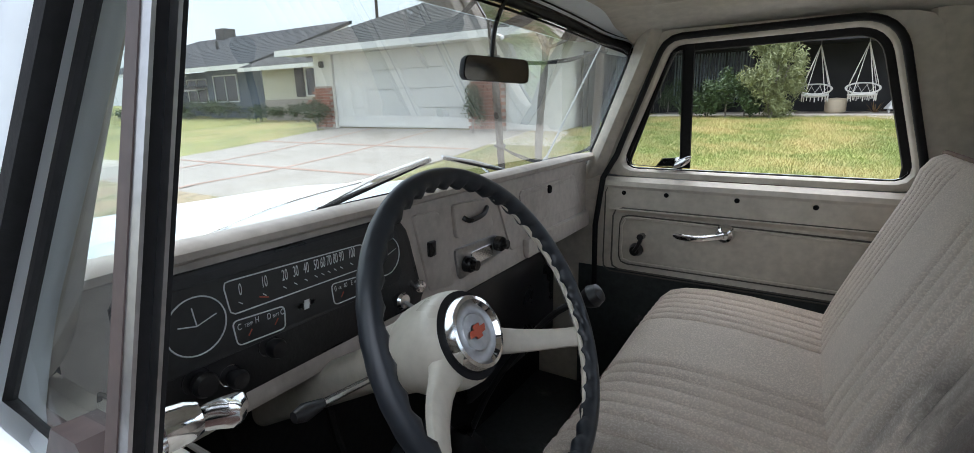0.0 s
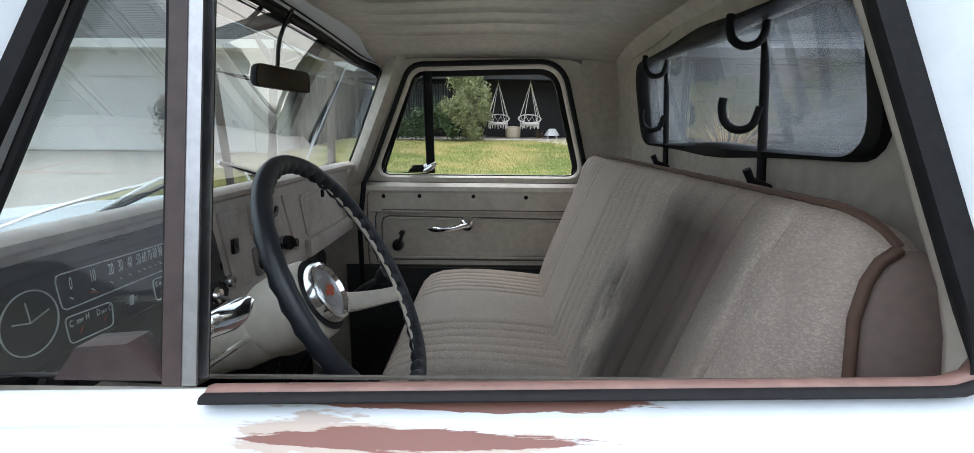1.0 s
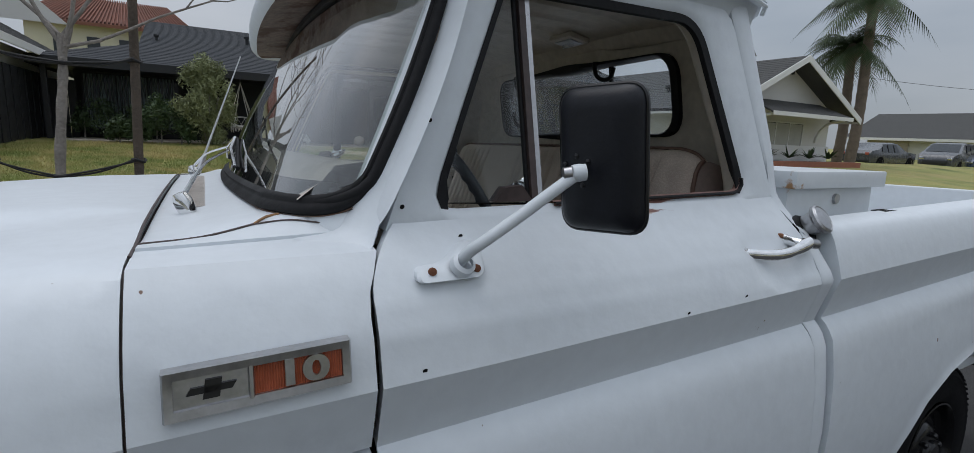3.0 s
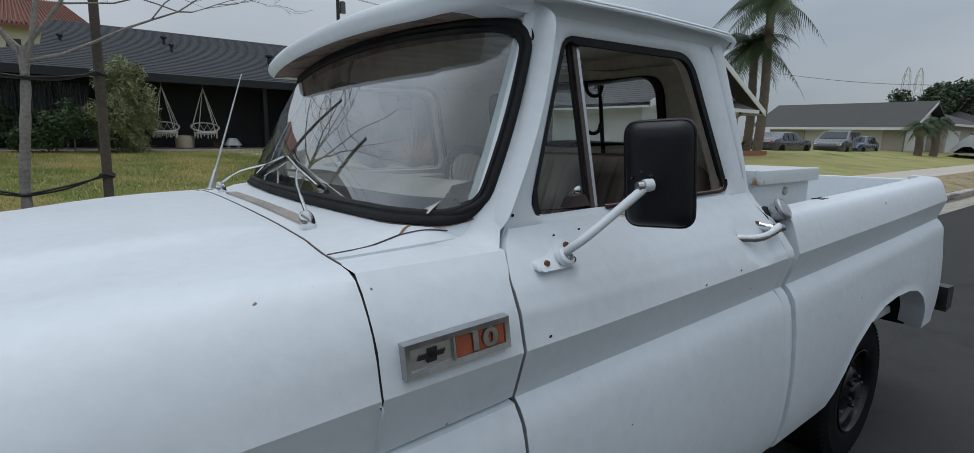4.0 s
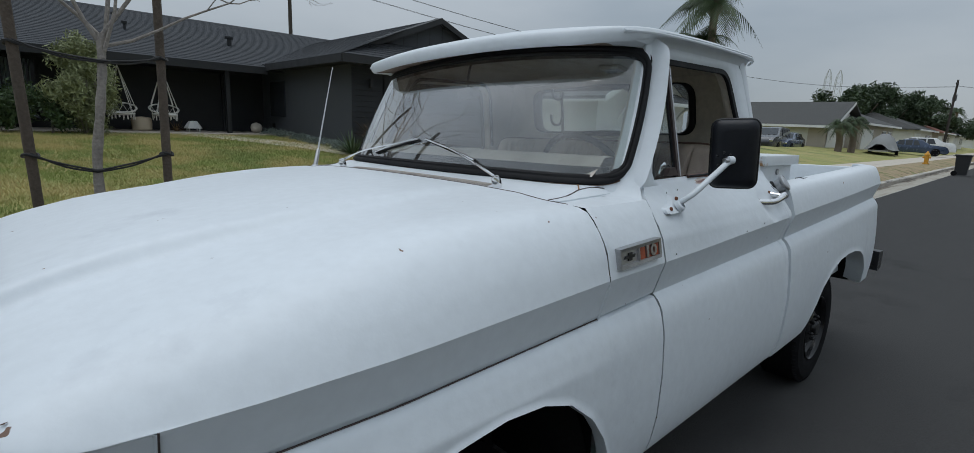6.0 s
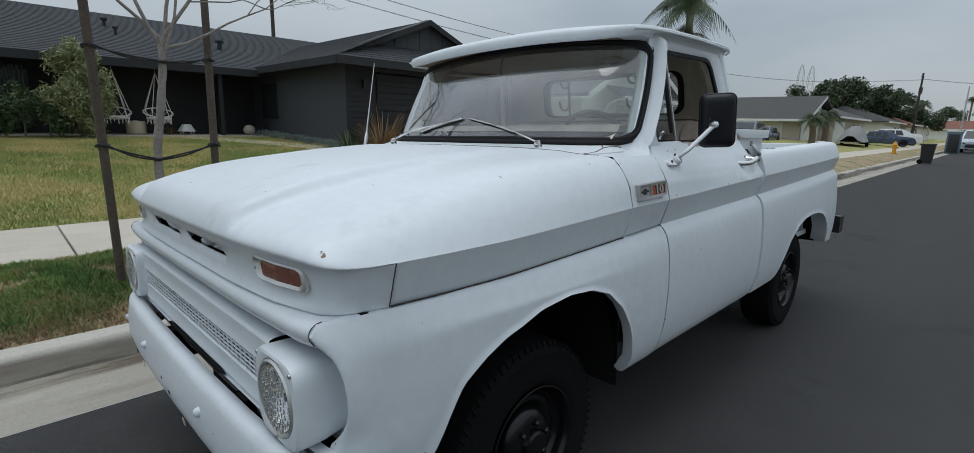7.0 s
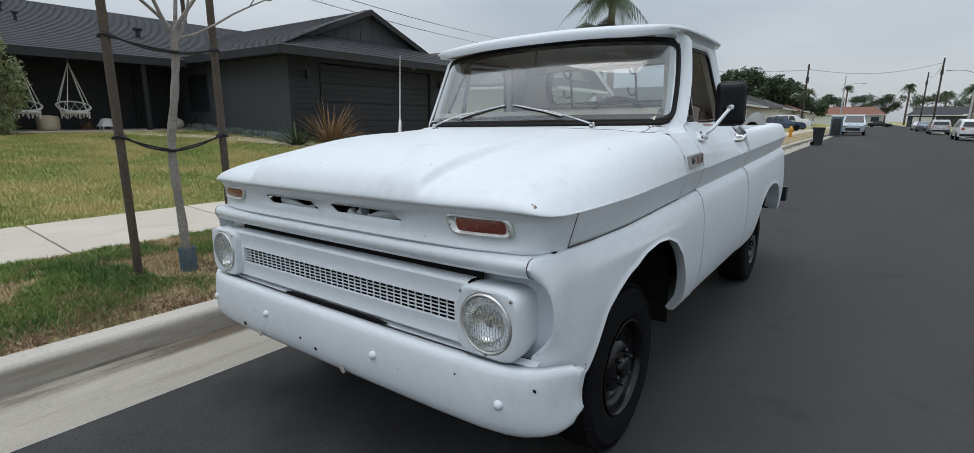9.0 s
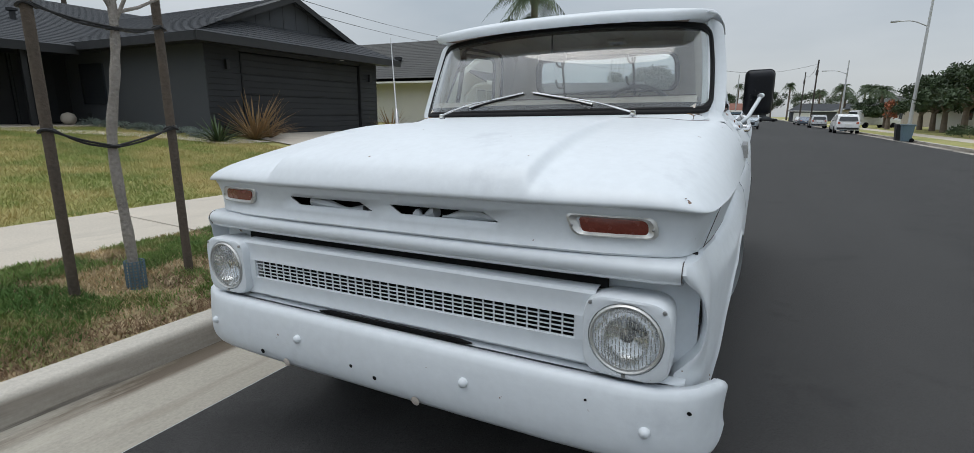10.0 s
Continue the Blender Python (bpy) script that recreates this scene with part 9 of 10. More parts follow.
blades("verge_grass", 190000, -4.6, 2.6, 2.06, 3.48, 0.032, VERGE_Z, BLADE_GREEN, 23, "patchy verge grass, green tufts among bare soil", turf)
blades("dry_thatch", 110000, -4.6, 2.6, 2.045, 3.48, 0.026, VERGE_Z, BLADE_STRAW, 24, "dry brown thatch along the kerb and in bare spots", thatch)

for k, (x, h_, r_) in enumerate(((-1.35, 0.8, 0.36), (-0.95, 1.0, 0.42), (-0.45, 1.3, 0.5), (0.0, 1.0, 0.42))):
    shrub(x, 14.3, 0.86, r_, h_, LEAF_SHRUB, 310 + k, "dark green leafy shrub in front of the porch", 1400, 0.07)
# olive-like shrub tree in front of the porch
ol = thing("olive_tree", "bushy pale olive tree in front of the porch", "tree", (0.62, 14.2, 0.88))
rng = np.random.default_rng(5)
for k in range(5):
    a = 6.28 * k / 5
    put("trunk", tube(curve_pts([(0, 0, -0.05), (0.12 * math.cos(a), 0.12 * math.sin(a), 0.5), (0.3 * math.cos(a), 0.3 * math.sin(a), 1.3)], 4), 0.022, 6), BARK, ol)
cs, rs = [], []
for k in range(44):
    h = rng.random()
    rad = 0.66 * math.sin(math.pi * (0.18 + 0.72 * h)) * math.sqrt(rng.random())
    a = 6.28 * rng.random()
    cs.append((rad * math.cos(a), rad * math.sin(a), 0.22 + 1.95 * h))
    rs.append((0.24, 0.24, 0.32))
leafy("crown", cs, rs, 16000, 0.05, LEAF_OLIVE, ol, 6, 2.6, 0.1, "pale olive-green crown")

# bronze flax and strappy plants
def strappy(x, y, z, n, length, material, seed, label, name="flax_plant", width=0.03):
    rng = np.random.default_rng(seed)
    e = thing(name, label, "plant", (x, y, z), group="strappy plants")
    for k in range(n):
        a, up = 6.283 * rng.random(), 0.35 + 0.9 * rng.random()
        L = length * (0.6 + 0.5 * rng.random())
        d = Vector((math.cos(a), math.sin(a), 0))
        side = Vector((-d.y, d.x, 0))
        rows = []
        for t in (0, 0.3, 0.6, 0.85, 1.0):
            p = d * (L * t * math.cos(up) + 0.03) + Vector((0, 0, L * (t * math.sin(up) - 0.25 * t * t * (1.3 - up))))
            w = width * (1 - t ** 2) * 0.5 + 0.002
            rows.append([p - side * w, p + Vector((0, 0, -w * 0.5)), p + side * w])
        put("leaf", grid(rows), material, e, "", 60)
    return e


strappy(6.35, 9.75, 0.69, 110, 1.35, LEAF_FLAX, 1, "bronze flax plant with spiky leaves beside the garage")
strappy(6.9, 9.95, 0.70, 40, 0.9, LEAF_FLAX, 9, "bronze flax plant with spiky leaves beside the garage")
strappy(11.6, 9.75, 0.69, 60, 1.0, LEAF_FLAX, 2, "bronze flax plant with spiky leaves beside the garage")
strappy(5.3, 9.6, 0.68, 60, 0.75, LEAF_SHRUB, 3, "green strappy plant beside the stucco wall", "strappy_plant", 0.04)
for k in range(6):
    strappy(17.4 + 1.5 * k, 10.95, 1.10, 14, 0.55, LEAF_SHRUB, 40 + k, "green strappy plant by the brick planter", "strappy_plant", 0.12)
strappy(2.95, 16.2, 0.945, 14, 0.35, LEAF_FLAX, 31, "small bronze plant on the porch", "porch_plant")
for k in range(14):
    y = 10.2 + 0.36 * k
    shrub(5.35 - 0.12 * math.sin(k * 2.1), y, lerp(y, [10, 16], [0.72, 0.92]), 0.24, 0.26, LEAF_GREY, 60 + k, "low grey-green groundcover by the stucco wall", 260, 0.035)
for k, (x, y, r, h) in enumerate(((-12.3, 12.2, 0.5, 0.9), (-13.4, 12.5, 0.45, 0.6), (-14.4, 12.4, 0.5, 0.7), (-15.6, 12.5, 0.5, 0.75), (-16.8, 12.5, 0.45, 0.65), (-17.8, 12.4, 0.5, 0.7))):
    shrub(x, y, 0.82, r, h, LEAF_SHRUB, 80 + k, "green shrub in front of the brick wall", 600, 0.07)
for k, (x, y, r, h) in enumerate(((-11.55, 10.0, 0.36, 1.0), (-5.75, 10.0, 0.40, 1.15))):
    shrub(x, y, 0.76, r, h, LEAF_SHRUB, 90 + k, "clipped dark shrub beside the garage door", 900, 0.06)
for k in range(7):
    shrub(-21.5 - 1.6 * k, 13.2 + 0.6 * (k % 2), 0.8, 0.7, 0.9, LEAF_SHRUB, 100 + k, "green shrub in front of the blue house", 500, 0.10)
for k in range(4):
    shrub(-2.3 + 0.55 * k, 15.9, 0.94, 0.4, 0.9 + 0.2 * (k % 2), LEAF_SHRUB, 120 + k, "dark shrub under the porch window", 500, 0.07)


# palms
def palm(x, y, z, h, seed, crown=2.3, label="tall palm with a rough trunk and drooping fronds"):
    rng = np.random.default_rng(seed)
    e = thing("palm_tree", label, "palm", (x, y, z), group="street palms")
    n = 26
    pts = [(0.15 * math.sin(i * 0.2), 0, h * i / n) for i in range(n + 1)]
    put("trunk", tube(pts, [0.24 - 0.05 * i / n + 0.015 * (i % 2) for i in range(n + 1)], 12), PALMBARK, e, "ringed palm trunk", 40)
    put("boot_ball", tube([(pts[-1][0], 0, h - 0.7), (pts[-1][0], 0, h - 0.3), (pts[-1][0], 0, h + 0.2)], [0.2, 0.42, 0.2], 12), PALMBARK, e, "", 40)
    for k in range(44):
        a, el = 6.283 * rng.random(), -0.3 + 1.5 * rng.random()
        L = crown * (0.8 + 0.4 * rng.random())
        d, side = Vector((math.cos(a), math.sin(a), 0)), Vector((-math.sin(a), math.cos(a), 0))
        spine = [Vector((pts[-1][0], 0, h + 0.1)) + d * (L * t * max(0.25, math.cos(el) * 0.95)) + Vector((0, 0, L * (t * math.sin(el) - 0.75 * t * t))) for t in [i / 14 for i in range(15)]]
        verts, faces = [], []
        for i in range(1, 14):
            p, q = spine[i], spine[i + 1]
            fl = 0.55 * math.sin(math.pi * min(1, i / 14 + 0.12)) * crown / 2.3
            for sg_ in (-1, 1):
                for jj in range(2):
                    b0 = p.lerp(q, jj * 0.5)
                    tipv = b0 + side * (sg_ * fl) + (q - p) * 1.6 + Vector((0, 0, -fl * 0.55 - 0.1 * rng.random()))
                    k0 = len(verts)
                    verts += [b0, b0 + (q - p) * 0.35, tipv]
                    faces.append((k0, k0 + 1, k0 + 2))
        ob = new("frond", raw_mesh("frond", verts, faces, LEAF_PALM))
        ob.parent = e
    return e


palm(28.3, 11.7, 0.85, 7.6, 1, 2.9)
palm(28.9, 12.6, 0.85, 5.6, 2, 2.7)
palm(44.8, 8.7, 0.4, 2.1, 4, 1.3, "short palm in front of the tan house")
palm(46.4, 8.2, 0.4, 2.4, 5, 1.3, "short palm in front of the tan house")
for k, (x, y, h) in enumerate(((120, -15, 6.5), (132, -17, 5.5), (150, 12, 8), (160, 16, 7), (176, -16, 8), (185, 10, 8), (88, -16, 4.5), (104, -17, 5.5), (168, -8, 9.5), (172, -26, 9), (158, 14, 8.5), (196, 6, 11))):
    palm(x, y, 0.5, h, 20 + k, 2.4, "distant palm above the rooftops")


def tree_clump(x, y, z, h, r, seed, material=LEAF, label="dense dark green tree behind the houses", n=16, count=7000, size=0.34):
    rng = np.random.default_rng(seed)
    e = thing("broadleaf_tree", label, "tree", (x, y, z), group="background trees")
    put("trunk", tube(curve_pts([(0, 0, -0.1), (0.1, 0.05, h * 0.3), (0.2, 0, h * 0.6)], 4), [0.25, 0.24, 0.22, 0.2, 0.18, 0.16, 0.14, 0.12, 0.1], 8), PALMBARK, e, "", 50)
    for k in range(3):
        a = 2.1 * k
        put("limb", tube([(0.1, 0.05, h * 0.3), (0.6 * r * math.cos(a), 0.6 * r * math.sin(a), h * 0.65)], [0.12, 0.05], 6), PALMBARK, e, "", 50)
    cs = [(rng.normal() * r * 0.5, rng.normal() * r * 0.5, h * (0.42 + 0.45 * rng.random())) for _ in range(n)]
    rs = [(r * (0.30 + 0.2 * rng.random()), r * 0.38, h * 0.14) for _ in range(n)]
    leafy("crown", cs, rs, count, size, material, e, seed + 7, 1.4, 0.25, "dark green crown")
    return e


for k, (x, y, h, r) in enumerate(((78, 14.5, 8.3, 3.4), (84, 16, 8.6, 3.6), (88, 13, 8.4, 3.6), (95, 12, 8.0, 3.4), (104, 11, 6, 3.0), (118, 10, 5.5, 3), (168, -30, 8, 4), (172, -4, 8.5, 4), (178, 10, 8, 4), (182, -12, 9, 4.5), (176, 20, 9, 4.5), (190, 2, 8.5, 4), (186, -22, 8.5, 4.5))):
    tree_clump(x, y, 0.5, h, r, 200 + k, count=7000 if x < 160 else 3200)
for k, (x, y, h, r) in enumerate(((42, -15.0, 5.2, 2.4), (45.5, -14.6, 4.9, 2.4), (49, -14.8, 5.4, 2.4), (53, -14.6, 5.0, 2.3), (57, -14.8, 4.8, 2.2), (62, -15, 4.6, 2.2), (38, -16, 5.6, 2.6), (72, -14, 3.6, 2.0))):
    tree_clump(x, y, 0.3, h, r, 230 + k, LEAF, "dense dark hedge tree across the road", 14, 5200, 0.24)
tree_clump(66, -13.2, 0.3, 3.2, 1.3, 260, mat("autumn_leaf", (0.34, 0.11, 0.05), 0.7, 0, 0.3), "small tree with orange leaves across the road", 6, 900, 0.2)
for k in range(6):
    shrub(33 + 2.0 * k, -13.0, 0.2, 0.9, 0.8, LEAF_SHRUB, 270 + k, "low clipped hedge across the road", 500, 0.12)

# ---- porch things ----
def swing(x, y):
    e = thing("hanging_chair", "white macrame hanging chair on ropes under the porch", "chair", (x, y, 1.42), group="hanging chairs")
    R_ = 0.30
    put("seat_ring", tube([(R_ * math.cos(2 * math.pi * k / 28), R_ * math.sin(2 * math.pi * k / 28), 0) for k in range(28)], 0.022, 8, closed=True), ROPE, e, "rope-wrapped seat ring", 50)
    put("back_ring", tube([(0.37 * math.cos(2 * math.pi * k / 28), 0.06 + 0.30 * math.sin(2 * math.pi * k / 28), 0.16 + 0.13 * math.sin(2 * math.pi * k / 28)) for k in range(28)], 0.02, 8, closed=True), ROPE, e, "rope-wrapped back ring", 50)
    put("seat_cushion", lathe([(0.0, -0.06), (0.2, -0.05), (0.29, -0.01), (0.25, 0.02), (0.0, 0.03)], (0, 0, 0), (0, 0, 1), 24), ROPE, e, "white seat net", 50)
    for k in range(22):
        a = 2 * math.pi * k / 22
        b = a + (0.5 if k % 2 else -0.5)
        put("net_cord", tube([(R_ * math.cos(a), R_ * math.sin(a), 0), (0.37 * math.cos(b), 0.06 + 0.30 * math.sin(b), 0.16 + 0.13 * math.sin(b))], 0.007, 4), ROPE, e)
    for k in range(20):
        a = 2 * math.pi * k / 20
        put("fringe", tube([(R_ * math.cos(a), R_ * math.sin(a), 0), (R_ * math.cos(a), R_ * math.sin(a), -0.17 + 0.03 * (k % 3))], 0.012, 5), ROPE, e)
    for sx in (-1, 1):
        for q in ((sx * 0.34, 0.02, 0.15), (sx * 0.22, -0.2, 0.0), (sx * 0.28, 0.28, 0.28)):
            put("rope", tube([q, (0, 0, 1.28)], 0.011, 5), ROPE, e)
    put("hook", tube([(0, 0, 1.26), (0, 0, 1.40)], 0.012, 6), STEEL, e)


swing(1.55, 15.6)
swing(2.58, 15.6)
pf = lathe([(0.0, 0.0), (0.22, 0.01), (0.25, 0.06), (0.255, 0.3), (0.23, 0.37), (0.0, 0.40)], (2.06, 16.0, 0.945), (0, 0, 1), 26)
solo("pouf", pf, PUFF, "round cream fabric pouf on the porch", "pouf", smooth=45)
ln = thing("lantern_table", "small white slatted stand on the porch", "table", (3.35, 15.9, 0.945))
put("stand_top", lathe([(0.0, 0.32), (0.12, 0.31), (0.26, 0.10), (0.24, 0.09)], (0, 0, 0), (0, 0, 1), 8), WHITE_TRIM, ln, "white sloped shade", 0)
for k in range(4):
    a = 0.785 + 1.571 * k
    put("leg", tube([(0.2 * math.cos(a), 0.2 * math.sin(a), 0), (0.2 * math.cos(a), 0.2 * math.sin(a), 0.1)], 0.02, 5), WHITE_TRIM, ln)
solo("stone_ball", lathe([(0.0, 0.0), (0.10, 0.02), (0.17, 0.10), (0.18, 0.18), (0.14, 0.28), (0.0, 0.34)], (5.1, 15.6, 0.945), (0, 0, 1), 20), CONCRETE, "round pale stone ball by the entry", "ornament", smooth=60)

# ---- parked vehicles ----
def car(name, x, y, z, turn, material, kind_, label, scale=1.0):
    e = thing("parked_car", label, "car", (x, y, z), turn, "parked cars")
    L, W, H = {"suv": (4.5, 0.92, 1.68), "sedan": (4.6, 0.9, 1.45), "van": (5.4, 1.0, 2.05), "minivan": (5.0, 0.98, 1.75)}[kind_]
    prof = {"suv": [(0, .38), (.02, .60), (.05, .68), (.24, .76), (.36, .97), (.44, 1.0), (.80, .99), (.93, .88), (.98, .62), (1, .45), (1, .25)],
            "minivan": [(0, .36), (.02, .52), (.05, .58), (.18, .66), (.36, .96), (.46, 1.0), (.85, .98), (.95, .82), (.985, .58), (1, .4), (1, .22)],
            "sedan": [(0, .40), (.02, .52), (.06, .60), (.28, .68), (.42, .96), (.52, 1.0), (.70, .96), (.84, .74), (.97, .68), (1, .55), (1, .3)],
            "van": [(0, .3), (.01, .48), (.04, .52), (.15, .58), (.27, .95), (.34, 1.0), (.94, 1.0), (.99, .92), (1, .5), (1, .3), (1, .22)]}[kind_]
    rows = []
    for u, v in prof:
        xx, zz = (u - 0.5) * L, v * H
        w = W * lerp(u, [0, 0.06, 0.2, 0.85, 0.97, 1], [0.80, 0.95, 1, 1, 0.96, 0.88])
        belt = 0.60 * H
        wt = w * (1 - 0.22 * max(0, (zz - belt) / (H - belt)))
        b_ = 0.18 * H
        row = [(xx, -w * 0.96, b_), (xx, -w, b_ + 0.12), (xx, -w, min(zz, belt) * 0.8 + b_ * 0.2), (xx, -w * 0.985, min(zz, belt)), (xx, -wt, zz - 0.03 if zz > belt else zz - 0.01), (xx, -wt * 0.9, zz)]
        rows.append(row + [(a, -b, c) for a, b, c in row[::-1]])
    bm = grid(rows)
    cap(bm, rows[0]), cap(bm, rows[-1][::-1])
    body = put("body", bm, material, e, "", 35)
    gl = bmesh.new()
    u0, u1 = (0.36, 0.90) if kind_ != "sedan" else (0.42, 0.80)
    for sg_ in (-1, 1):
        top_, bot_ = 0.93 * H, 0.63 * H
        n = 3
        for k in range(n):
            a, b = u0 + (u1 - u0) * k / n + 0.012, u0 + (u1 - u0) * (k + 1) / n - 0.012
            ya, yt = W * 1.0, W * 0.83
            put("side_window", quad(((a - .5) * L, sg_ * (ya + 0.004), bot_), ((b - .5) * L, sg_ * (ya + 0.004), bot_), ((b - .5 - (0.02 if k == n - 1 else 0)) * L, sg_ * (yt + 0.008), top_), ((a - .5 + (0.05 if k == 0 else 0)) * L, sg_ * (yt + 0.008), top_)), WINDOW, e)
    fx = {"suv": (.255, .355), "minivan": (.19, .35), "sedan": (.29, .41), "van": (.16, .265)}[kind_]
    pz = lambda u: lerp(u, [p[0] for p in prof], [p[1] for p in prof]) * H
    put("windscreen", quad(((fx[0] - .5) * L, -W * .82, pz(fx[0]) + .015), ((fx[0] - .5) * L, W * .82, pz(fx[0]) + .015), ((fx[1] - .5) * L, W * .70, pz(fx[1]) + .015), ((fx[1] - .5) * L, -W * .70, pz(fx[1]) + .015)), WINDOW, e)
    bx = {"suv": (.945, .985), "minivan": (.955, .985), "sedan": (.73, .83), "van": (.992, 1.0)}[kind_]
    zt_ = (.86 if kind_ != "van" else .9) * H
    put("rear_window", quad(((bx[0] - .5) * L + .03, -W * .66, zt_), ((bx[0] - .5) * L + .03, W * .66, zt_), ((bx[1] - .5) * L + .03, W * .76, .66 * H), ((bx[1] - .5) * L + .03, -W * .76, .66 * H)), WINDOW, e)
    for sg_ in (-1, 1):
        put("tail_lamp", box(.485 * L, .503 * L, sg_ * W * .72 - .09, sg_ * W * .72 + .09, .50 * H, .60 * H, .01), INK_RED, e)
        put("headlamp", box(-.50 * L, -.47 * L, sg_ * W * .68 - .12, sg_ * W * .68 + .12, .40 * H, .48 * H, .01), CHROME, e)
        for wx in (-.31, .31):
            w = put("tyre", tube([(wx * L, sg_ * (W - .2), .33), (wx * L, sg_ * (W + .01), .33)], .33, 20), TYRE, e, "", 40)
            put("wheel_rim", lathe([(.21, .0), (.19, -.02), (.0, -.01)], (wx * L, sg_ * (W + .015), .33), (0, sg_, 0), 16), STEEL, w, "", 40)
    put("bumper_strip", box(.49 * L, .512 * L, -W * .86, W * .86, .22 * H, .32 * H, .02), BINPLASTIC if kind_ != "van" else STEEL, e)
    put("grille", box(-.512 * L, -.49 * L, -W * .6, W * .6, .24 * H, .38 * H, .02), BINPLASTIC, e)
    put("number_plate", box(.512 * L, .516 * L, -.15, .15, .44 * H, .50 * H), WHITE_TRIM, e)
    return e


car("minivan", 41.5, 12.4, 0.45, 5, GREYPAINT, "minivan", "dark grey minivan parked on a driveway")
car("sedan", 44.0, 12.1, 0.42, 2, BLUECAR, "sedan", "dark saloon parked beside the minivan")
car("sedan", 35.0, 13.4, 0.55, 175, GREYPAINT, "sedan", "grey saloon parked on a driveway")
car("suv", 60.0, 6.2, 0.35, 100, BLUECAR, "sedan", "dark blue saloon parked on a driveway")
car("suv", 70.0, 6.5, 0.35, 100, WHITECAR, "suv", "white car parked on a driveway")
car("van", 63.0, -0.1, 0.0, 0, mat("silver_blue_paint", (0.42, 0.47, 0.52), 0.3, 0.2, 0.05, coat=0.4), "van", "silver-blue van parked along the kerb")
car("sedan", 76.0, 0.1, 0.0, 0, GREYPAINT, "sedan", "grey saloon parked along the kerb")
car("suv", 54.0, -7.9, 0.0, 180, WHITECAR, "suv", "white SUV parked across the road") 
car("van", 74.0, -13.2, 0.2, 120, WHITECAR, "van", "white camper van on a driveway across the road")
car("suv", 77.0, -7.8, 0.0, 180, mat("silver_paint", (0.45, 0.46, 0.47), 0.3, 0.4, 0.05, coat=0.4), "suv", "silver SUV parked across the road")
car("sedan", 98.0, -7.8, 0.0, 180, mat("slate_paint", (0.12, 0.15, 0.20), 0.3, 0.4, 0.05, coat=0.4), "sedan", "slate saloon parked across the road")
car("sedan", 110.0, -7.8, 0.0, 180, mat("pale_grey_paint", (0.50, 0.51, 0.52), 0.3, 0.3, 0.05, coat=0.4), "sedan", "pale grey saloon parked across the road")
car("sedan", 150.0, -3.0, 0.0, 90, TRIM_BLACK, "sedan", "dark car at the end of the street")
car("sedan", 150.0, 3.0, 0.0, 90, BLUECAR, "sedan", "dark car at the end of the street")
# covered boat on a trailer
bt = thing("covered_boat", "boat under a grey cover on a trailer", "boat", (52.0, 7.2, 0.35), 5)
rows = []
for t in [i / 12 for i in range(13)]:
    w, h = 1.1 * math.sin(math.pi * min(1, 0.25 + 0.75 * t)) ** 0.5 + 0.05, lerp(t, [0, 0.1, 0.5, 0.9, 1], [0.9, 1.3, 1.75, 1.45, 1.0])
    rows.append([(-3.4 + 6.8 * t, w * c, h if abs(c) < 0.3 else (h - 0.35 if abs(c) < 0.9 else 0.45)) for c in (-1, -0.95, -0.6, -0.2, 0.2, 0.6, 0.95, 1)])
put("boat_cover", grid(rows), TARP, bt, "sagging grey cover", 50)
put("trailer_frame", box(-3.6, 3.4, -0.6, 0.6, 0.35, 0.45), STEEL, bt)
for sg_ in (-1, 1):
    put("trailer_wheel", tube([(0.8, sg_ * 0.8, 0.32), (0.8, sg_ * 1.0, 0.32)], 0.32, 18), TYRE, bt, "", 40)


def bin_(x, y, z, turn, material, label):
    e = thing("wheelie_bin", label, "bin", (x, y, z), turn, "wheeled bins")
    rows = [[(a * k, b * k, h) for a, b in ((-.28, -.30), (.28, -.30), (.28, .30), (-.28, .30))] for h, k in ((0.04, .78), (0.9, 1.0), (0.98, 1.04))]
    bm = grid(rows, True)
    cap(bm, rows[0])
    put("bin_body", bm, material, e, "", 20)
    put("bin_lid", box(-.32, .33, -.34, .34, 0.98, 1.05, .02), material, e, "", 20)
    put("bin_handle", tube([(.34, -.22, .96), (.38, -.22, .98), (.38, .22, .98), (.34, .22, .96)], .018, 6), material, e, "", 40)
    for sg_ in (-1, 1):
        put("bin_wheel", tube([(.24, sg_ * .22, .12), (.24, sg_ * .28, .12)], .12, 14), TYRE, e, "", 40)


bin_(34.0, 0.85, -0.02, 90, BINPLASTIC, "black wheeled bin standing in the gutter")
bin_(38.2, -8.9, -0.03, 270, BINPLASTIC, "black wheeled bin at the far kerb")
bin_(37.1, -9.0, -0.03, 270, BLUEPLASTIC, "blue-grey wheeled bin at the far kerb")
bin_(62.0, -8.8, -0.03, 270, BLUEPLASTIC, "blue-grey wheeled bin at the far kerb")
pt_ = thing("portable_toilet", "grey-blue portable toilet cabin by the kerb", "cabin", (57.0, 1.1, 0.0))
pt_.scale = (0.85, 0.85, 0.85)
put("cabin_body", box(-.55, .55, -.55, .55, 0, 2.1, .03), BLUEPLASTIC, pt_, "", 30)
put("cabin_door", box(-.57, -.55, -.42, .42, .1, 1.9, .005), BINPLASTIC, pt_, "", 30)
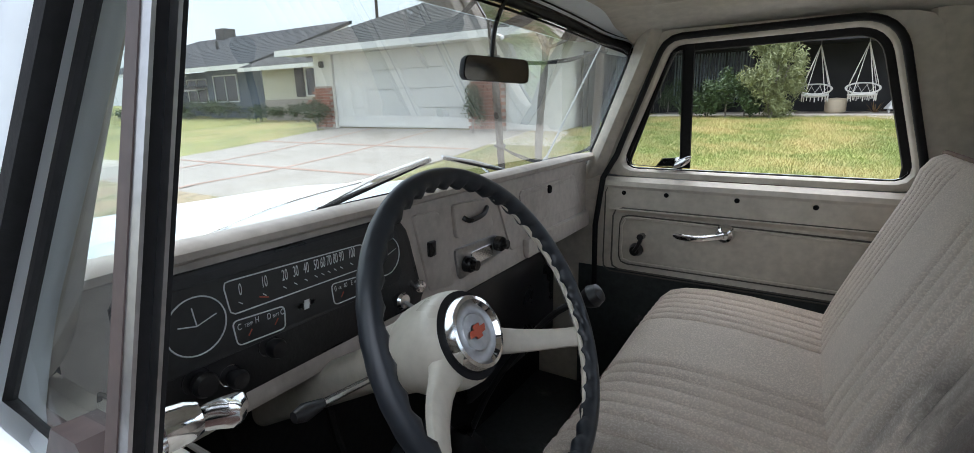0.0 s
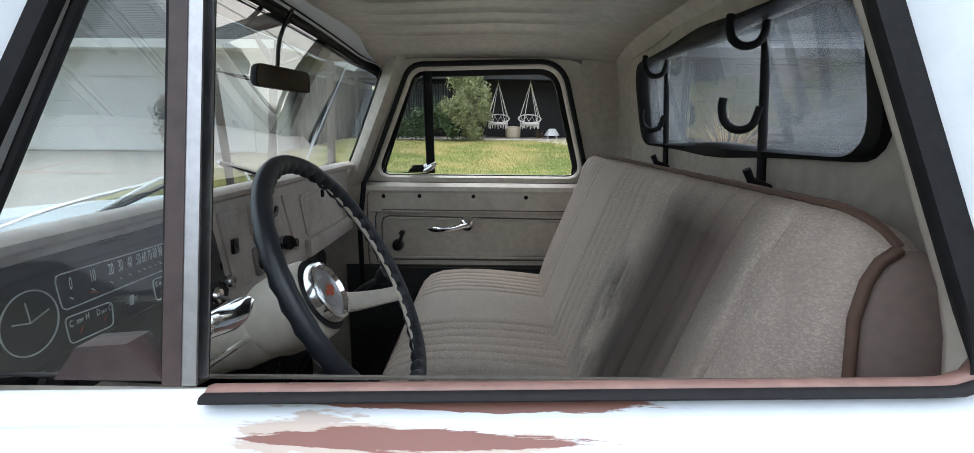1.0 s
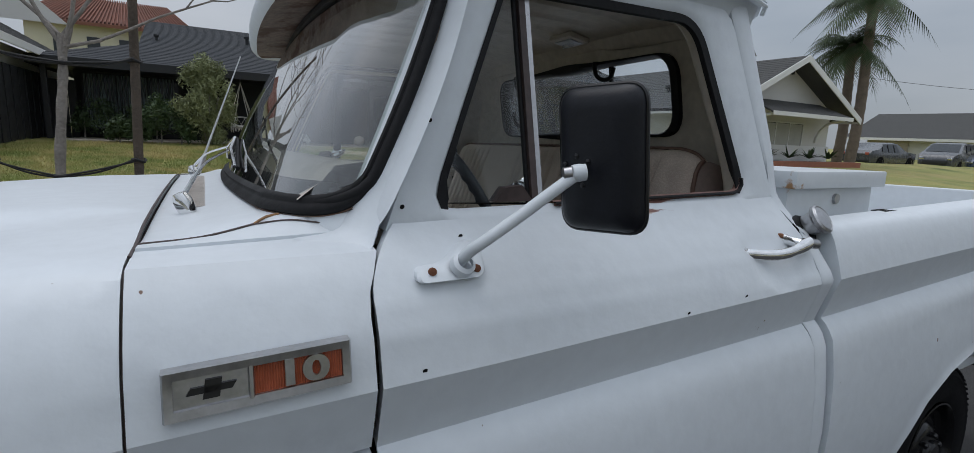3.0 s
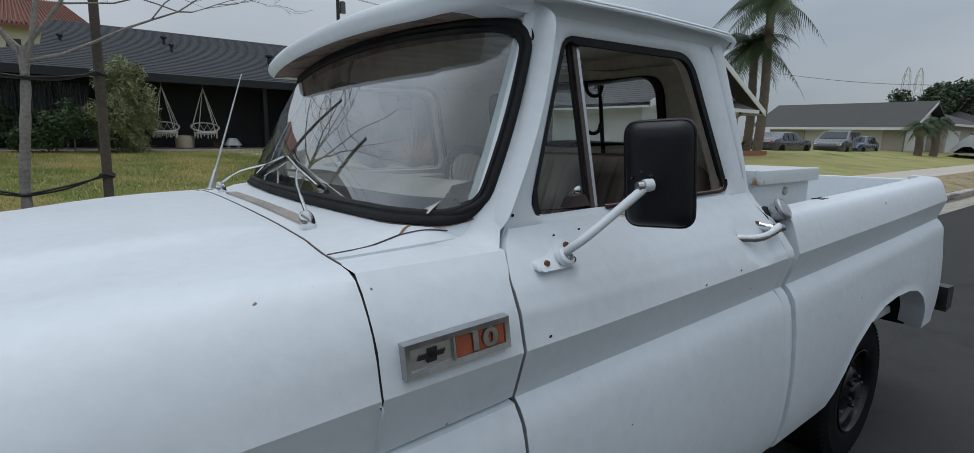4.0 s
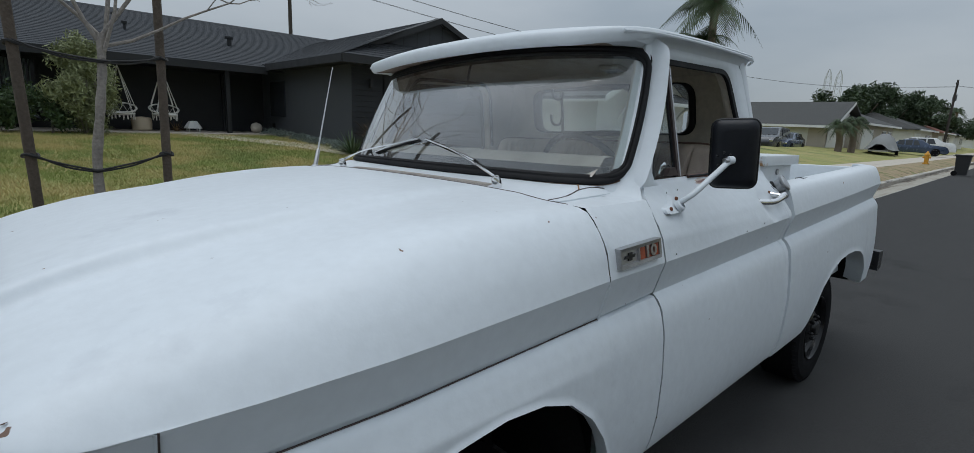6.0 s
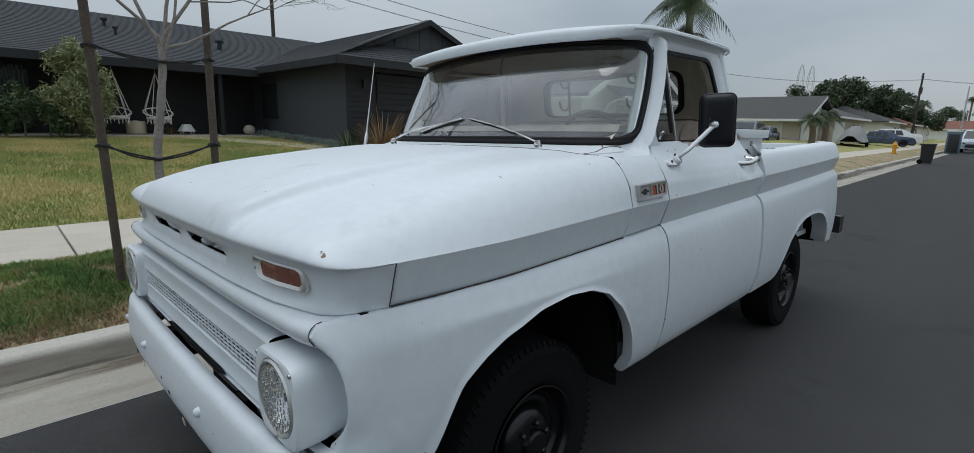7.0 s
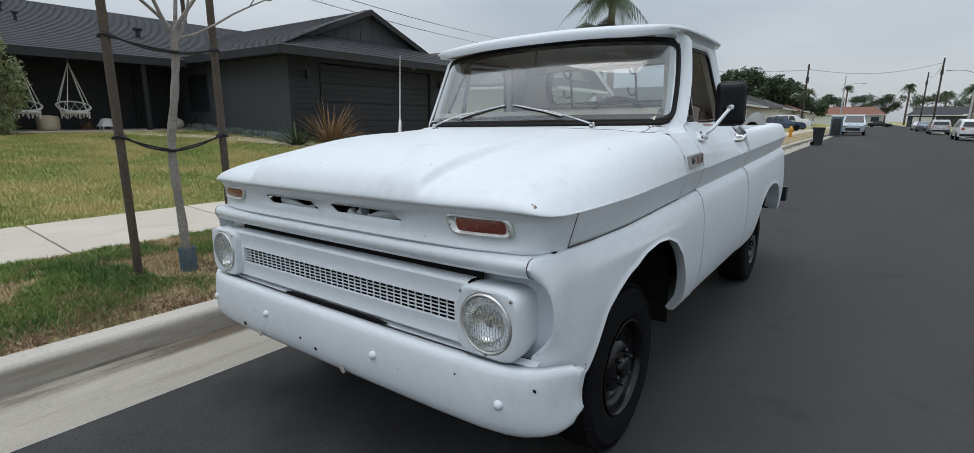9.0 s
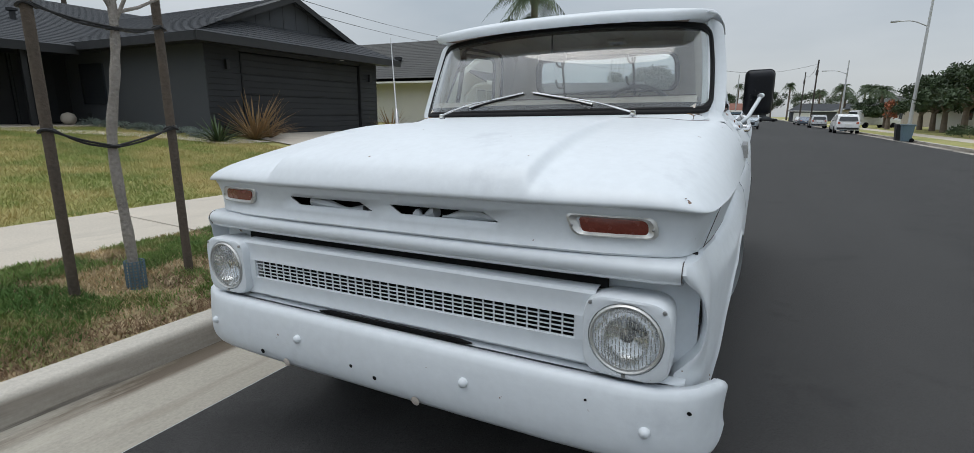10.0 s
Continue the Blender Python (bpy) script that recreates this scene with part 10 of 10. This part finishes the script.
put("cabin_roof", box(-.6, .6, -.6, .6, 2.1, 2.25, .05), WHITE_TRIM, pt_, "", 30)
hy = thing("fire_hydrant", "yellow fire hydrant on the verge", "hydrant", (39.6, 2.9, 0.27))
put("barrel", lathe([(0.17, 0), (0.17, 0.06), (0.11, 0.07), (0.11, 0.5), (0.15, 0.52), (0.15, 0.56), (0.12, 0.62), (0.06, 0.70), (0.04, 0.76), (0, 0.77)], (0, 0, 0), (0, 0, 1), 18), YELLOW, hy, "", 40)
for sg_ in (-1, 1):
    put("outlet", tube([(0, 0, .40), (0, sg_ * .2, .40)], .06, 12), YELLOW, hy, "", 40)

# ---- lamps, poles, wires ----
def street_lamp(x, y, z, h, arm):
    e = thing("street_lamp", "tall grey street lamp with a curved arm", "street lamp", (x, y, z), group="street lamps")
    put("pole", tube([(0, 0, 0), (0, 0, h * .5), (0, 0, h)], [.13, .10, .07], 12), POLE_GALV, e, "tapered grey pole", 50)
    put("arm", tube(curve_pts([(0, 0, h * .80), (0, arm * .5, h * .80 + .40), (0, arm, h * .80 + .45)], 5), .04, 8), POLE_GALV, e, "", 50)
    put("lamp_head", box(-.14, .14, min(arm, arm * 1.25), max(arm, arm * 1.25), h * .80 + .38, h * .80 + .50, .04), POLE_GALV, e, "", 40)


street_lamp(44.6, -10.6, 0.1, 9.3, 1.7)
street_lamp(78, -10.3, 0.1, 8.3, 2.2)
street_lamp(100, 2.8, 0.2, 8.3, -2.2)


def utility_pole(x, y, h, arms=1, lean=0.0):
    e = thing("utility_pole", "dark timber utility pole with a cross-arm", "pole", (x, y, 0.5), group="utility poles")
    put("pole", tube([(0, 0, 0), (lean, 0, h)], [.16, .11], 10), POLE_WOOD, e, "", 50)
    for k in range(arms):
        put("cross_arm", box(-1.1 + lean, 1.1 + lean, -.06, .06, h - .6 - .9 * k, h - .48 - .9 * k), POLE_WOOD, e)
        for q in (-1.0, -.4, .4, 1.0):
            put("insulator", tube([(q + lean, 0, h - .48 - .9 * k), (q + lean, 0, h - .32 - .9 * k)], .035, 6), GREYPAINT, e)
    put("transformer", tube([(lean + .35, 0, h - 2.6), (lean + .35, 0, h - 1.8)], .22, 12), GREYPAINT, e, "", 40)
    return Vector((x + lean, y, 0.5 + h))


P1, P2 = utility_pole(14.6, 36, 12.0), utility_pole(-30, 33, 12.0)
P3, P4, P5 = utility_pole(88, 7, 9.0, 1, .4), utility_pole(110, -9.5, 11, 1, .3), utility_pole(140, -9.5, 11, 1)
P6 = utility_pole(72, 34, 11.0)
for a, b, dz in ((P2, P1, 0), (P2, P1, -.9), (P1, P6, 0), (P1, P6, -.9), (P6, P3, -.4), (P3, P4, -.3), (P4, P5, -.3)):
    for off in (-.4, .4):
        pts = [a.lerp(b, t) + Vector((off, 0, dz - .45 - 1.1 * math.sin(math.pi * t))) for t in [i / 14 for i in range(15)]]
        solo("overhead_wire", tube(pts, .014, 4, caps=False), BLACKSTRAP, "black overhead wire between utility poles", "wire", "overhead wires")


def lattice_tower(x, y, h):
    e = thing("lattice_tower", "distant grey steel lattice tower", "tower", (x, y, 0), group="lattice towers")
    def c(t, k):
        w = lerp(t, [0, .9, 1], [1.9, 1.15, 0.15])
        return Vector((w * (1 if k in (0, 3) else -1), w * (1 if k < 2 else -1), h * t))
    n = 13
    for k in range(4):
        put("leg", tube([c(i / n, k) for i in range(n + 1)], .12, 4), POLE_GALV, e)
        for i in range(n):
            put("brace", tube([c(i / n, k), c((i + 1) / n, (k + 1) % 4)], .07, 4), POLE_GALV, e)


lattice_tower(290, 73.5, 34)
lattice_tower(288, 68.5, 33)


# ---- houses further down the street ----
def far_house(x, y, w, d, wall_m, roof_m, label, turn=0, hip=2.0):
    e = thing("bungalow", label, "house", (x, y, 0.4), turn, "houses down the street")
    put("wall", box(-w / 2, w / 2, -d / 2, d / 2, -.3, 2.6), wall_m, e, "", 0)
    r = slab([(-w / 2 - .6, -d / 2 - .6, 2.6), (w / 2 + .6, -d / 2 - .6, 2.6), (w / 2 - hip, 0, 4.5), (-w / 2 + hip, 0, 4.5)], .12)
    slab([(-w / 2 - .6, d / 2 + .6, 2.6), (w / 2 + .6, d / 2 + .6, 2.6), (w / 2 - hip, 0, 4.5), (-w / 2 + hip, 0, 4.5)], .12, r)
    slab([(-w / 2 - .6, -d / 2 - .6, 2.6), (-w / 2 - .6, d / 2 + .6, 2.6), (-w / 2 + hip, 0, 4.5)], .12, r)
    slab([(w / 2 + .6, -d / 2 - .6, 2.6), (w / 2 + .6, d / 2 + .6, 2.6), (w / 2 - hip, 0, 4.5)], .12, r)
    put("roof", r, roof_m, e, "", 0)
    put("fascia", box(-w / 2 - .6, w / 2 + .6, -d / 2 - .64, -d / 2 - .6, 2.42, 2.6), WHITE_TRIM, e)
    put("garage_door", box(-w / 2 + .6, -w / 2 + 4.8, -d / 2 - .04, -d / 2, -.1, 2.1), WHITE_TRIM, e, "pale garage door", 0)
    for k in range(2):
        xx = w / 2 - 1.6 - 2.6 * k
        wdw = put("window", box(xx - .8, xx + .8, -d / 2 - .03, -d / 2, .9, 2.0), WINDOW, e, "", 0)
        put("window_frame", box(xx - .88, xx + .88, -d / 2 - .05, -d / 2 - .03, 2.0, 2.08), WHITE_TRIM, wdw)
    return e


far_house(62, 14, 14, 9, TAN_WALL, ROOF_GREY, "tan bungalow with a grey roof")
far_house(82, 13, 14, 9, WHITE_WALL, ROOF_GREY, "white bungalow with a grey roof")
far_house(102, 13, 14, 9, TAN_WALL, ROOF_TILE, "tan bungalow with a clay roof")
far_house(122, 13, 14, 9, WHITE_WALL, ROOF_DARK, "white bungalow with a dark roof")
far_house(160, 4, 15, 9, WHITE_WALL, ROOF_TILE, "white bungalow with a clay roof at the street's end", -90)
far_house(162, -16, 15, 9, STUCCO_DARK, ROOF_DARK, "dark bungalow at the street's end", -90)
far_house(160, 24, 15, 9, TAN_WALL, ROOF_GREY, "tan bungalow at the street's end", -90)
for k, (x, wm, rm) in enumerate(((-22, TAN_WALL, ROOF_GREY), (-2, WHITE_WALL, ROOF_GREY), (18, TAN_WALL, ROOF_DARK), (58, WHITE_WALL, ROOF_TILE), (84, TAN_WALL, ROOF_GREY), (106, WHITE_WALL, ROOF_GREY), (130, TAN_WALL, ROOF_DARK))):
    far_house(x, -21, 15, 9, wm, rm, "bungalow across the road with a shingle roof", 180)
# tiled house behind the fence
ths = thing("tiled_house", "two-storey house with a clay tile roof behind the fence", "house", (-3.6, 41, 0.5))
ths.scale = (0.62, 1.0, 1.22)
put("wall", box(-7, 6, -4, 4, 0, 5.2), CREAM_WALL, ths, "cream upper wall", 0)
r = slab([(-7.6, -4.6, 5.2), (6.6, -4.6, 5.2), (4.0, 0, 6.9), (-5, 0, 6.9)], .15)
slab([(6.6, -4.6, 5.2), (6.6, 4.6, 5.2), (4.0, 0, 6.9)], .15, r)
put("tile_roof", r, ROOF_TILE, ths, "clay tile roof", 0)
for k in range(46):
    xx = -7.4 + .31 * k
    x_top = max(-5, min(4, xx * 0.64 - .4))
    put("roof_tile", tube([(xx, -4.6, 5.24), (x_top, 0, 6.94)], .07, 5, caps=False), ROOF_TILE, ths, "", 50)
for xx in (-5, -2.5, 0):
    put("window", box(xx, xx + 1.0, -4.05, -4, 3.7, 4.6), WINDOW, ths)
